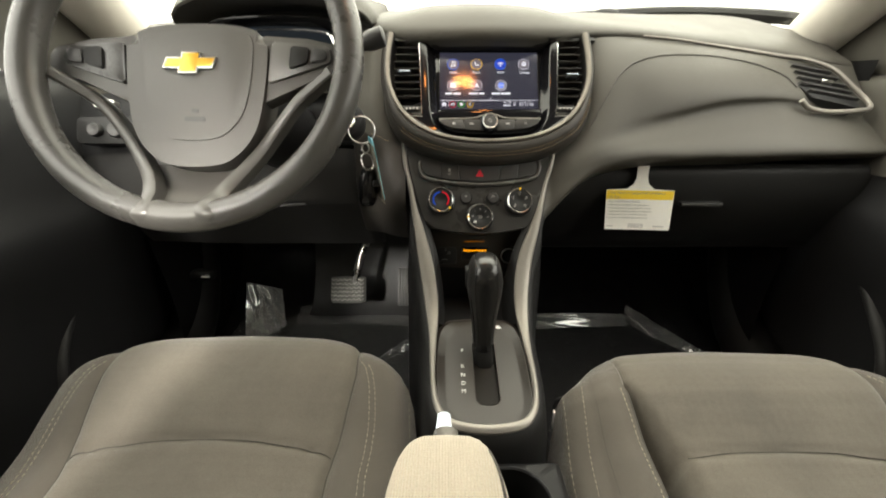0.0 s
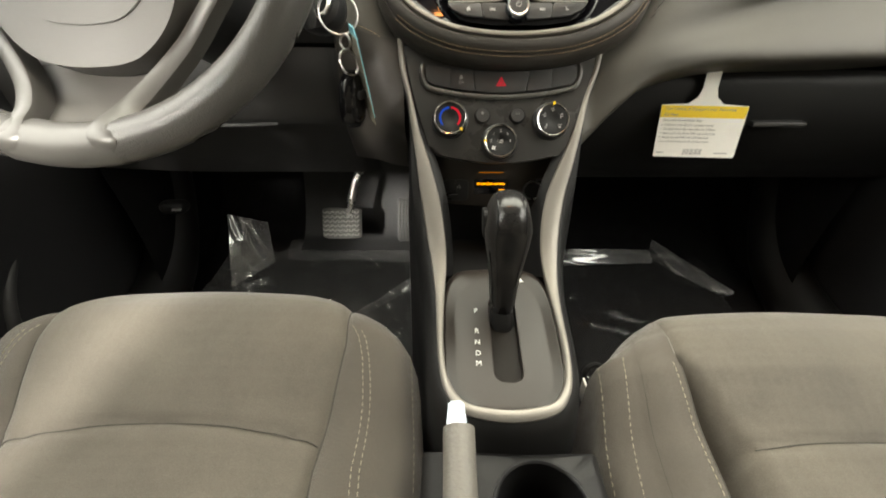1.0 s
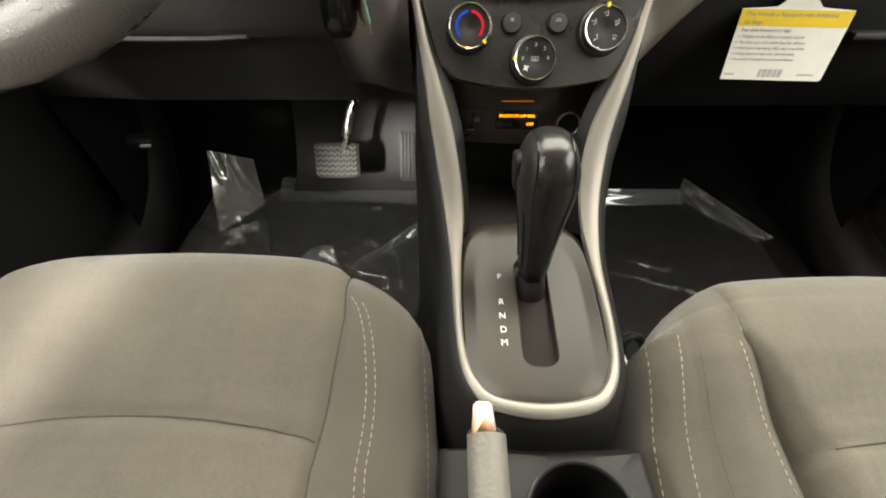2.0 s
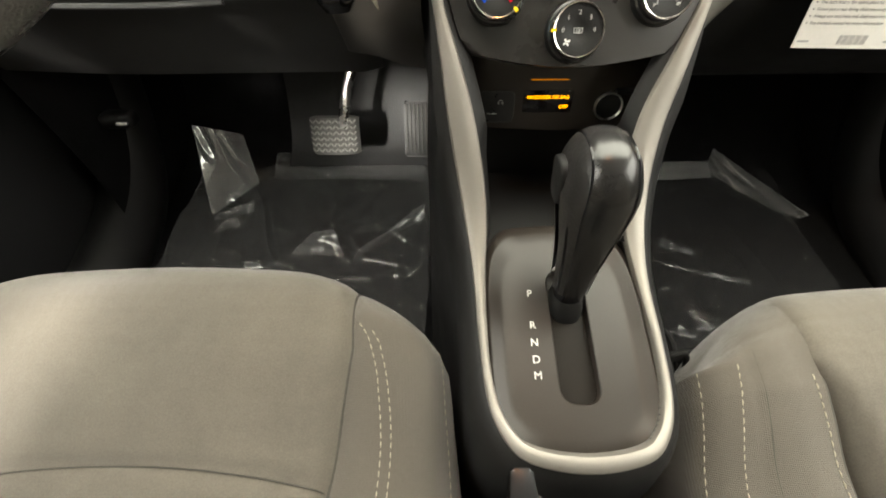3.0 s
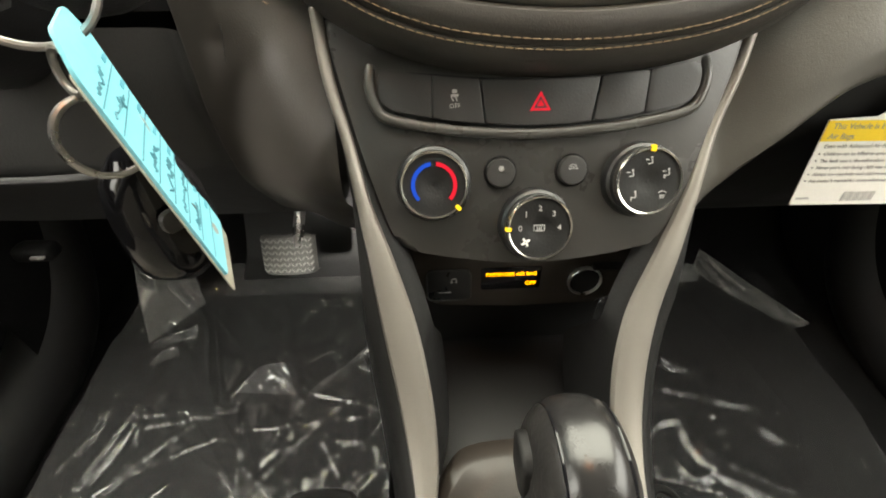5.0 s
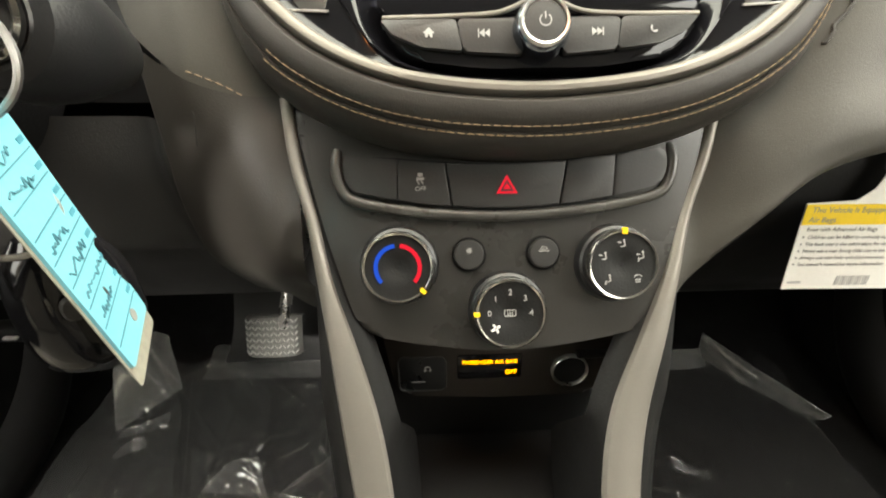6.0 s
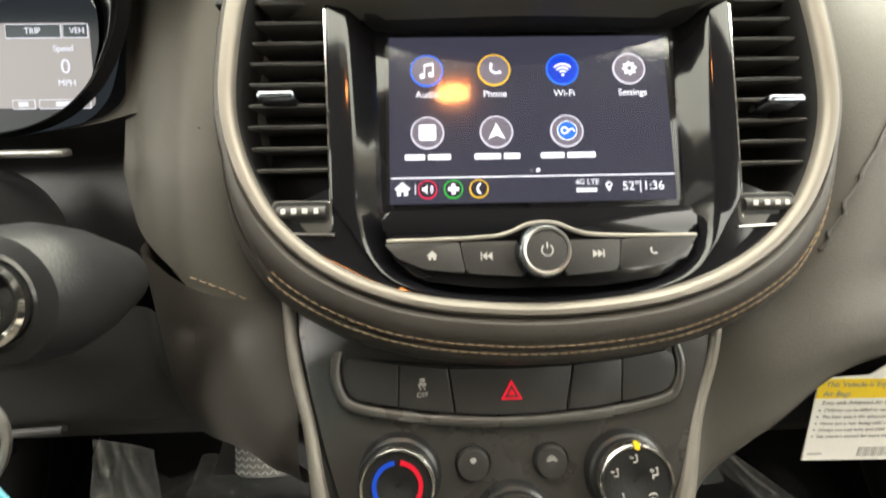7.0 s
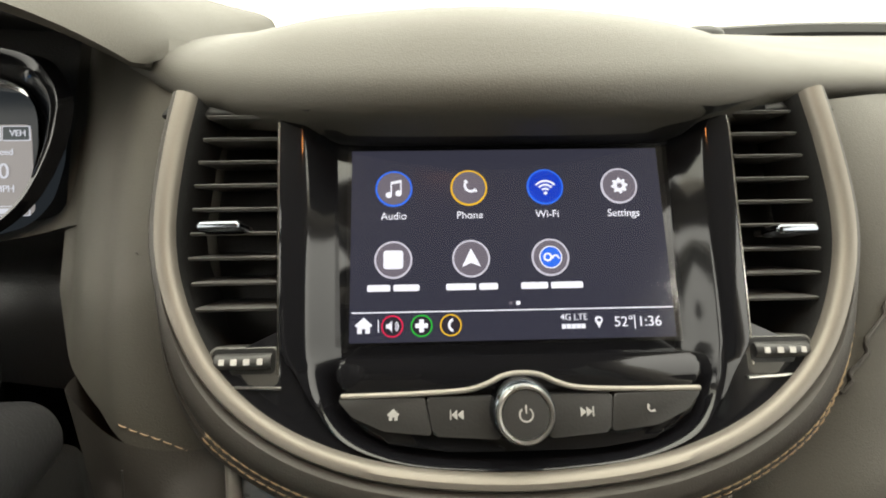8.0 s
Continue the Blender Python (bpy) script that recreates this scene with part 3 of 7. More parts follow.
strip = smooth_path([(0.335, 0.7655, 0.7345), (0.40, 0.776, 0.730), (0.46, 0.787, 0.7235), (0.53, 0.797, 0.7155), (0.60, 0.807, 0.707), (0.655, 0.808, 0.700), (0.700, 0.800, 0.684), (0.727, 0.782, 0.656), (0.742, 0.760, 0.632), (0.738, 0.748, 0.620), (0.70, 0.742, 0.616), (0.655, 0.736, 0.616), (0.622, 0.731, 0.621), (0.602, 0.730, 0.634)], 6)
dpart("silver_strip", tube(strip, [0.0012 + 0.0030 * min(1, i / 40) for i in range(len(strip))], 10), SILVER, "thin silver line sweeping round the end vent")
VM = axes((0.662, 0.776, 0.657), (0.98, 0.10, -0.15), (0.05, 0.75, 0.66))
ev = dpart("end_vent", slab(quad_round([(-0.055, 0.045), (0.02, 0.044), (0.068, -0.032), (0.055, -0.046), (-0.035, -0.040), (-0.056, -0.012)][::-1], 0.006), -0.03, 0.0045, VM, 0.002), BLACK, "black slatted end vent")
for k in range(5):
    vv = 0.030 - k * 0.0145
    a0, b0 = -0.052 + max(0, -vv - 0.01) * 0.6, 0.030 + (0.03 - vv) * 0.55
    part("slat", slab(quad_round([(a0, vv + 0.0015), (b0, vv + 0.0015), (b0, vv - 0.0015), (a0, vv - 0.0015)][::-1], 0.001), 0.0, 0.0105, VM, 0.0006), HARD, ev)
part("tab", slab(rrect(0.022, 0.006, 0.002, 0.004, -0.002), 0.004, 0.0145, VM, 0.0015), CHROME, ev, "chrome vent tab")
DRIVER = [
    (-0.036, [(0.78, 0.72), (0.765, 0.69), (0.745, 0.655), (0.728, 0.62), (0.705, 0.59), (0.706, 0.565), (0.679, 0.530), (0.646, 0.487), (0.619, 0.447), (0.654, 0.42)]),
    (-0.050, [(0.77, 0.72), (0.755, 0.69), (0.735, 0.655), (0.718, 0.62), (0.700, 0.59), (0.694, 0.565), (0.666, 0.530), (0.644, 0.495), (0.629, 0.460), (0.664, 0.435)]),
    (-0.064, [(0.75, 0.72), (0.735, 0.69), (0.715, 0.655), (0.698, 0.62), (0.689, 0.59), (0.681, 0.565), (0.665, 0.540), (0.650, 0.505), (0.638, 0.475), (0.67, 0.45)]),
    (-0.085, [(0.752, 0.740), (0.733, 0.69), (0.712, 0.655), (0.696, 0.62), (0.682, 0.59), (0.670, 0.565), (0.656, 0.535), (0.652, 0.505), (0.66, 0.470), (0.74, 0.40)]),
    (-0.112, [(0.770, 0.757), (0.731, 0.705), (0.706, 0.662), (0.690, 0.625), (0.676, 0.592), (0.668, 0.56), (0.667, 0.52), (0.69, 0.464), (0.715, 0.452), (0.80, 0.35)]),
    (-0.142, [(0.792, 0.784), (0.746, 0.710), (0.721, 0.664), (0.705, 0.632), (0.692, 0.598), (0.682, 0.56), (0.680, 0.52), (0.70, 0.464), (0.722, 0.455), (0.80, 0.35)]),
    (-0.160, [(0.800, 0.797), (0.757, 0.712), (0.737, 0.668), (0.724, 0.640), (0.702, 0.600), (0.690, 0.56), (0.687, 0.52), (0.70, 0.464), (0.722, 0.455), (0.80, 0.35)]),
    (-0.20, [(0.82, 0.668), (0.775, 0.666), (0.738, 0.660), (0.716, 0.635), (0.704, 0.60), (0.694, 0.56), (0.690, 0.52), (0.70, 0.464), (0.722, 0.455), (0.80, 0.35)]),
    (-0.30, [(0.80, 0.655), (0.77, 0.655), (0.745, 0.650), (0.728, 0.63), (0.715, 0.595), (0.705, 0.56), (0.70, 0.52), (0.70, 0.464), (0.725, 0.455), (0.80, 0.35)]),
    (-0.45, [(0.80, 0.67), (0.78, 0.667), (0.755, 0.655), (0.735, 0.63), (0.72, 0.595), (0.708, 0.56), (0.70, 0.52), (0.70, 0.464), (0.725, 0.455), (0.80, 0.35)]),
    (-0.66, [(0.84, 0.69), (0.82, 0.67), (0.79, 0.64), (0.77, 0.61), (0.75, 0.575), (0.735, 0.54), (0.725, 0.50), (0.725, 0.45), (0.745, 0.44), (0.82, 0.35)]),
]
DRIVER = [(x, [(y + (0.04, 0.04, 0.04, 0.035, 0.010, 0, 0, 0, 0, 0)[k] * (x > -0.07), z) for k, (y, z) in enumerate(p)]) for x, p in DRIVER]
EDGE = (-0.150, [((a[0] + b[0]) / 2, (a[1] + b[1]) / 2) for a, b in zip(DRIVER[5][1], DRIVER[6][1])])
WELL = [EDGE] + [(x, [q if k < 3 or x < -0.4 else (q[0] + 0.045, q[1]) for k, q in enumerate(p)]) for x, p in DRIVER[6:]]
def trimmed(p, low):
    """Upper six points of a profile, spread again so that it ends at a height."""
    top, out = p[0][1], []
    for k in range(6):
        z = top + (low - top) * k / 5
        a, b = next(((a, b) for a, b in zip(p, p[1:]) if a[1] >= z >= b[1]), (p[0], p[1]))
        f = (a[1] - z) / max(1e-6, a[1] - b[1])
        out.append((a[0] + (b[0] - a[0]) * f, z))
    return out


WELL = [(-0.108, [q if k < 3 else (q[0] + 0.022, q[1]) for k, q in enumerate(DRIVER[4][1])]), (-0.142, [q if k < 3 else (q[0] + 0.03, q[1]) for k, q in enumerate(DRIVER[5][1])])] + WELL[1:]
dpart("binnacle_cheek", loft_x([(x, p[:3]) for x, p in WELL[1:]]), DASH, "dash cheek beside the gauges")
dpart("column_recess", loft_x([(x, p[2:6]) for x, p in WELL]), COLUMN, "dark recess round the steering column")
def between(p, q, f):
    return [(a[0] + (b[0] - a[0]) * f, a[1] + (b[1] - a[1]) * f) for a, b in zip(p, q)]


CHEEK = [(x, p[:6]) for x, p in DRIVER[:4]] + [(-0.112, trimmed(DRIVER[4][1], 0.578)), (-0.130, trimmed(between(DRIVER[4][1], DRIVER[5][1], 0.6), 0.589)), (-0.142, trimmed(DRIVER[5][1], 0.597)), (-0.152, trimmed(EDGE[1], 0.605)), (-0.162, trimmed([(y + 0.002, z) for y, z in DRIVER[6][1]], 0.616)), (-0.171, trimmed([(y + 0.006, z) for y, z in DRIVER[6][1]], 0.634))]
knee = dpart("driver_fascia", loft_x(CHEEK), DASH, "soft dash face beside the steering column")
# Darker PAD colour here carries the shade below the seam.
flank = dpart("side_panel", loft_x([(x, [(y - 0.003, z) for y, z in p]) for x, p in (
    (-0.060, [(0.684, 0.572), (0.668, 0.545), (0.652, 0.510), (0.642, 0.475), (0.668, 0.445), (0.70, 0.40)]),
    (-0.085, [(0.674, 0.574), (0.661, 0.545), (0.655, 0.510), (0.657, 0.475), (0.672, 0.445), (0.71, 0.40)]),
    (-0.112, [(0.673, 0.582), (0.668, 0.545), (0.667, 0.510), (0.674, 0.475), (0.689, 0.445), (0.73, 0.40)]),
    (-0.138, [(0.684, 0.596), (0.680, 0.545), (0.678, 0.510), (0.685, 0.475), (0.699, 0.447), (0.74, 0.40)]),
    (-0.146, [(0.692, 0.600), (0.688, 0.545), (0.686, 0.510), (0.692, 0.475), (0.705, 0.448), (0.745, 0.40)]),
    (-0.148, [(0.715, 0.600), (0.712, 0.545), (0.710, 0.510), (0.714, 0.475), (0.722, 0.448), (0.75, 0.40)]))]), PAD, "smooth lower panel under the stitched seam")
dpart("knee_panel", loft_x([(x, [(p[5][0] + 0.002, p[5][1])] + p[6:]) for x, p in [(-0.120, [(y + 0.012, z) for y, z in DRIVER[5][1]])] + DRIVER[5:]]), HARD, "dark lower panel over the driver's knees")
dpart("knee_edge", tube(smooth_path([(-0.50, 0.697, 0.463), (-0.40, 0.694, 0.462), (-0.30, 0.692, 0.462), (-0.24, 0.693, 0.464)], 5), 0.003, 8), HARD, "glossy lower edge of the knee panel")
dpart("trim_bar", box(-0.226, -0.188, 0.708, 0.716, 0.6465, 0.6505, 0.0015), STEEL, "short bright trim bar under the gauges")
dpart("glovebox_latch", box(0.42, 0.495, 0.697, 0.715, 0.458, 0.466, 0.003), HARD, "dark glovebox latch")
dpart("glovebox_door", loft_x([(x, [(0.715, 0.53), (0.704, 0.515), (0.707, 0.47), (0.73, 0.42), (0.765, 0.37), (0.80, 0.345), (0.95, 0.36)]) for x in (0.19, 0.3, 0.5, 0.76)]), BLACK, "closed black glovebox door")

# screen pod: silver hoop, padded surround, black bowl
HALF = [(0.1565, 0.072), (0.1600, 0.045), (0.1615, 0.012), (0.1580, -0.016), (0.1485, -0.041), (0.1345, -0.0625), (0.1130, -0.0815), (0.0845, -0.0958), (0.0500, -0.1042), (0.0, -0.1078)]
hoop2d = [(-u - 0.002, v) for u, v in HALF] + [(u - 0.002, v) for u, v in HALF[-2::-1]]
hoop = smooth_path([on(SCREEN, -0.002 + (u + 0.002) * 0.979, v + 0.0030 * (v < 0), 0.014) for u, v in hoop2d], 6)
SN = (SCREEN.to_3x3() @ Vector((0, 0, 1)))
hn = [SN] * len(hoop)
hw = [0.0042 - 0.0008 * math.sin(math.pi * i / len(hoop)) for i in range(len(hoop))]
dpart("silver_hoop", ribbon(hoop, hn, hw, [(1.05, -0.010), (1.0, -0.001), (0.6, 0.001), (-0.1, 0.0012), (-0.7, 0.0), (-1.0, -0.002), (-1.02, -0.005)]), HOOP, "satin silver hoop round the centre stack")
dpart("hoop_wall", ribbon(hoop, hn, hw, [(-0.95, -0.0042), (-1.06, -0.0050), (-1.12, -0.012), (-1.2, -0.034)]), BLACK, "black wall inside the hoop")
sw = [0.01 * (0.45 + 0.55 * min(1.0, max(0.0, (0.655 - p.z) / 0.045))) for p in hoop]
dpart("pod_surround", ribbon(hoop, hn, sw, [(0.35, -0.014), (0.42, -0.0025), (0.7, 0.0), (1.15, -0.0005), (1.6, -0.003), (1.9, -0.0065), (2.0, -0.0085), (2.1, -0.0075), (2.4, -0.010), (2.75, -0.015), (3.0, -0.024), (3.05, -0.04)]), PAD, "dark padded surround with stitched seam")
bowl_rows = []
for k, (sc, dep) in enumerate(((0.985, 0.010), (0.965, 0.006), (0.955, -0.008), (0.95, -0.024), (0.6, -0.026), (0.2, -0.026))):
    bowl_rows.append([on(SCREEN, -0.002 + (u + 0.002) * sc, 0.01 + (v - 0.01) * sc, dep) for u, v in hoop2d])
dpart("bowl", grid(bowl_rows)[0], BLACK, "black bowl behind the vents")
FUNNEL = [(-0.0865, 0.060), (-0.0850, 0.02), (-0.0832, -0.03), (-0.0818, -0.055), (-0.0790, -0.071), (-0.0695, -0.0835), (-0.048, -0.0918), (-0.02, -0.0950), (0.0, -0.0955)]
fp = smooth_path([Vector((u - 0.001, v, 0)) for u, v in FUNNEL] + [Vector((-u - 0.001, v, 0)) for u, v in FUNNEL[-2::-1]], 6)
rows, crest = [[] for _ in range(10)], []
for i, p in enumerate(fp):
    t = (fp[min(i + 1, len(fp) - 1)] - fp[max(i - 1, 0)]).normalized()
    out = Vector((t.y, -t.x, 0))
    k = 0.40 + 0.60 * min(1, max(0, (p.y + 0.095) / 0.045))
    f = min(1, max(0, (p.y + 0.072) / 0.025))
    for row, (d, n) in zip(rows, ((-0.003, -0.004), (0.0, -0.0012), (0.0045, 0.0030), (0.0092, 0.0085), (0.0108, 0.0100), (0.0125, 0.0107), (0.0130 + 0.0090 * f, 0.0106), (0.0133 + 0.0097 * f, 0.0100), (0.0136 + 0.0100 * f, 0.0085), (0.0137 + 0.0100 * f, 0.004 - 0.024 * f))):
        q = p + out * d * k
        row.append(on(SCREEN, q.x, q.y, n))
    crest.append(p + out * 0.0128 * k)
dpart("gloss_bezel", grid(rows)[0], GLOSS, "glossy black bezel sloping in to the screen", sharp=25)
low = [p for p in smooth_path([Vector((u, v, 0)) for u, v in hoop2d], 5)]
low = [Vector((-0.002 + (p.x + 0.002) * 0.966, p.y + 0.0045, 0)) for p in low if p.y < -0.058]
mid = Vector((-0.001, 0.01, 0))
rows = [[] for _ in range(5)]
for p in low:
    a = math.atan2(p.y - mid.y, p.x - mid.x)
    q = min(crest, key=lambda c: abs(math.atan2(c.y - mid.y, c.x - mid.x) - a))
    for row, (f, dep) in zip(rows, ((0.0, 0.0112), (0.12, 0.0100), (0.3, 0.0095), (0.8, 0.0093), (1.0, 0.0088))):
        r = p.lerp(q, f)
        row.append(on(SCREEN, r.x, r.y, dep))
dpart("gloss_apron", grid(rows)[0], GLOSS, "glossy black apron under the screen")
# Chrome tubes stand in for light reflected along the glossy bezel edges.
for s_ in (-1, 1):
    dpart("cheek_glint", tube([on(SCREEN, -0.001 + s_ * (0.1100 - q), vv, 0.0092) for vv, q in ((0.058, 0), (0.03, 0.001), (-0.03, 0.0035), (-0.060, 0.0050))], 0.0008, 6), CHROME, "chrome line standing for the reflection along the vent edge")


def stitch_row(path, normals, r, length, gap):
    """Separate small thread stitches along a path."""
    bm, acc, i = bmesh.new(), 0.0, 0
    pts = [Vector(p) for p in path]
    d = [0.0]
    for a, b in zip(pts, pts[1:]):
        d.append(d[-1] + (b - a).length)

    def at(s):
        for q in range(len(d) - 1):
            if d[q] <= s <= d[q + 1]:
                f = (s - d[q]) / max(1e-9, d[q + 1] - d[q])
                return pts[q].lerp(pts[q + 1], f), Vector(normals[q]).normalized()
        return pts[-1], Vector(normals[-1])
    s = 0.0
    while s + length < d[-1]:
        (a, na), (b, nb) = at(s), at(s + length)
        mid = (a + b) / 2 + na * r * 0.6
        tube([a - na * r * 0.6, a.lerp(mid, 0.6), mid, b.lerp(mid, 0.6), b - nb * r * 0.6], [r * 0.6, r, r, r, r * 0.6], 5, bm, up=na)
        s += length + gap
    return bm


for side, high in ((1.80, -0.0047), (2.2, -0.0079)):
    q = []
    for i, p in enumerate(hoop):
        t = (hoop[min(i + 1, len(hoop) - 1)] - hoop[max(i - 1, 0)]).normalized()
        if p.z < (0.612 if p.x < CX else 0.648):
            q.append(p + t.cross(SN).normalized() * side * sw[i] + SN * high)
    dpart("stitching", stitch_row(q, [SN] * len(q), 0.00032, 0.0041, 0.0009), THREAD, "tan stitching along the padded seam")["kind"] = "stuff"


def snapped(ob, pts, n=10, lift=0.0006):
    """A smooth path laid on the surface of a mesh, with the surface's normals."""
    out, nn = [], []
    inv = ob.matrix_world.inverted()
    for p in smooth_path(pts, n):
        ok, loc, nor, _ = ob.closest_point_on_mesh(p)
        if nor.y > 0:
            nor = -nor
        out.append(loc + nor * lift)
        nn.append(nor)
    return out, nn


for pts in (((0.222, 0.658, 0.606), (0.240, 0.668, 0.625), (0.262, 0.683, 0.650), (0.285, 0.702, 0.680), (0.315, 0.722, 0.695), (0.37, 0.742, 0.703), (0.45, 0.758, 0.703), (0.53, 0.765, 0.693), (0.585, 0.762, 0.675), (0.605, 0.75, 0.655)),):
    q, nn = snapped(fascia, pts, 12)
    dpart("seam_groove", tube(q, 0.0011, 6), PAD, "sewn seam across the pad")
    dpart("stitching", stitch_row([p + Vector((0, 0, -0.003)) for p in q], nn, 0.0004, 0.0042, 0.0018), THREAD, "tan stitching on the passenger pad")["kind"] = "stuff"
q, nn = snapped(knee, ((-0.045, 0.655, 0.567), (-0.065, 0.659, 0.572), (-0.085, 0.662, 0.5795), (-0.12, 0.676, 0.588)), 10)
dpart("stitching", stitch_row(q, nn, 0.00036, 0.0042, 0.0014), THREAD, "tan stitching beside the column")["kind"] = "stuff"
q, nn = snapped(flank, ((-0.1124, 0.672, 0.566), (-0.1135, 0.671, 0.557), (-0.1150, 0.671, 0.5475)), 4, 0.0002)
dpart("panel_seam", tube(q, 0.0004, 5), BUTTON, "fine upright seam")

# centre air vents
def vent(s):
    v = dpart("air_vent", bmesh.new(), BLACK, "black slatted air vent with chrome tab")
    c = -0.002
    inner, outer = 0.108, 0.150
    def half(vv):
        return 0.150 - max(0, -0.01 - vv) * 0.25 - max(0, vv - 0.03) * 0.1
    bm = bmesh.new()
    slab([(c + s * inner, 0.062), (c + s * half(0.062), 0.064), (c + s * half(0.01), 0.01), (c + s * half(-0.062), -0.062), (c + s * (inner - 0.006), -0.062)][::s], -0.024, -0.018, SCREEN, 0, bm=bm)
    part("backing", bm, BLACK, v)
    for k in range(9):
        vv = 0.0625 - k * 0.01165
        a, b = c + s * (inner - 0.006 * k / 9), c + s * (half(vv) - 0.002)
        rows = []
        for u in (min(a, b), max(a, b)):
            rows.append([on(SCREEN, u, vv + dv, n) for dv, n in ((0.0008, 0.0072), (0.0, 0.0082), (-0.0010, 0.0072), (0.0046, -0.016), (0.0060, -0.017))])
        bm, vs = grid(rows, True)
        fan(bm, vs[0]), fan(bm, vs[-1][::-1])
        part("slat", bm, SLAT, v)
    tv = 0.0060 if s < 0 else 0.0005
    part("tab", slab(rrect(0.0195, 0.0048, 0.0022, c + s * 0.1315, tv), 0.006, 0.0165, SCREEN, 0.0018, 4), DARKCHROME, v, "chrome vent tab")
    part("tab_stem", slab(rrect(0.012, 0.0034, 0.001, c + s * 0.1290, tv + 0.001), 0.0, 0.0140, SCREEN, 0.0008), HARD, v)
    fc = c + s * 0.1190
    part("thumbwheel_frame", slab(rrect(0.0315, 0.0180, 0.0035, fc, -0.0560), -0.004, 0.0098, SCREEN, 0.0016, 3), RIM, v)
    part("thumbwheel_well", slab(rrect(0.0275, 0.0110, 0.0025, fc, -0.0535), 0.0, 0.0101, SCREEN), BLACK, v)
    barrel = [[on(SCREEN, fc + w, -0.0535 + 0.0036 * math.cos(math.pi * q / 8), 0.0092 + (0.0045 - 0.0016 * (w / 0.0122) ** 2) * math.sin(math.pi * q / 8)) for q in range(9)] for w in [-0.0122 + 0.00244 * k for k in range(11)]]
    part("thumbwheel", grid(barrel)[0], HARD, v)
    for k, w in enumerate((0.0022, 0.0026, 0.0026, 0.0022)):
        du = -0.0082 + k * 0.0054
        part("thumbwheel_mark", slab(rrect(w, 0.0026, 0.0004, fc + du, -0.0535), 0.0126 - 0.0016 * (du / 0.0135) ** 2, 0.0139 - 0.0016 * (du / 0.0135) ** 2, SCREEN), FAINT, v)
    part("lower_trim", tube([on(SCREEN, fc + s * 0.0165, -0.0632, 0.0100), on(SCREEN, fc, -0.0645, 0.0104), on(SCREEN, fc - s * 0.0165, -0.0652, 0.0104)], 0.0007, 6), STEEL, v, "thin bright line")


vent(-1)
vent(1)

# screen
screen = thing("touch_screen", "lit touch screen in glossy black frame showing app icons", "screen", at=(0.073, 0.7045, 0.6655))


def spart(name, bm, mat, parent=None, label=""):
    ob = part(name, bm, mat, parent or screen, label)
    if parent is None:
        ob.matrix_parent_inverse = Matrix.Translation((-0.073, -0.7045, -0.6655))
    return ob


spart("frame", slab(quad_round([(-0.092, 0.056), (-0.088, -0.054), (0.088, -0.054), (0.092, 0.056)], 0.006), -0.008, -0.0025, SCREEN, 0.001), GLOSS)
display = spart("display", slab([(-0.078, 0.0475), (-0.078, -0.0475), (0.0775, -0.0475), (0.0775, 0.0475)], -0.006, -0.0015, SCREEN), UI_DARK, None, "lit display with rows of round icons")


def ui(name, outline, mat, lift=0.0, label=""):
    return part(name, slab(outline, -0.0014, -0.0008 + lift, SCREEN), mat, display, label)


def uitext(body, size, u, v, align="CENTER", mat=None):
    return text("caption", body, size, SCREEN @ Matrix.Translation((u, v, -0.0004)), mat or UI_WHITE, display, align)


ui("status_line", [(-0.077, -0.0338), (-0.077, -0.0332), (0.077, -0.0332), (0.077, -0.0338)][::-1], UI_WHITE)



def arc_band(r0, r1, a0, a1, n=14, u=0.0, v=0.0):
    out = [(u + r1 * math.cos(radians(a0 + (a1 - a0) * k / n)), v + r1 * math.sin(radians(a0 + (a1 - a0) * k / n))) for k in range(n + 1)]
    return out + [(u + r0 * math.cos(radians(a1 + (a0 - a1) * k / n)), v + r0 * math.sin(radians(a1 + (a0 - a1) * k / n))) for k in range(n + 1)]


def rotated(o, deg, u, v, k=1.0):
    c, d = math.cos(radians(deg)), math.sin(radians(deg))
    return [(u + k * (x * c - y * d), v + k * (x * d + y * c)) for x, y in o]


def handset(u, v, k):
    """Pieces of a telephone handset sign."""
    return [rotated(arc_band(0.75, 1.15, 195, 345), -45, u + 0.35 * k, v + 0.35 * k, k), rotated(rrect(0.62, 0.42, 0.12, -0.98, -0.15), -45, u + 0.35 * k, v + 0.35 * k, k), rotated(rrect(0.62, 0.42, 0.12, 0.98, -0.15), -45, u + 0.35 * k, v + 0.35 * k, k)]


def house(u, v, k):
    return [[(u - k, v + 0.1 * k), (u, v + k), (u + k, v + 0.1 * k), (u + 0.85 * k, v - 0.05 * k), (u - 0.85 * k, v - 0.05 * k)][::-1], [(u - 0.7 * k, v + 0.1 * k), (u + 0.7 * k, v + 0.1 * k), (u + 0.7 * k, v - 0.8 * k), (u + 0.2 * k, v - 0.8 * k), (u + 0.2 * k, v - 0.3 * k), (u - 0.2 * k, v - 0.3 * k), (u - 0.2 * k, v - 0.8 * k), (u - 0.7 * k, v - 0.8 * k)][::-1]]


def icon(u, v, ringmat, fillmat, pieces, r=0.0092):
    disc = ui("icon", circle(r, 36, u, v), ringmat)
    part("fill", slab(circle(r * 0.90, 36, u, v), -0.0012, -0.0006, SCREEN), fillmat, display)
    for o, mt in pieces:
        part("sign", slab(o, -0.0008, -0.0004, SCREEN), mt, display)


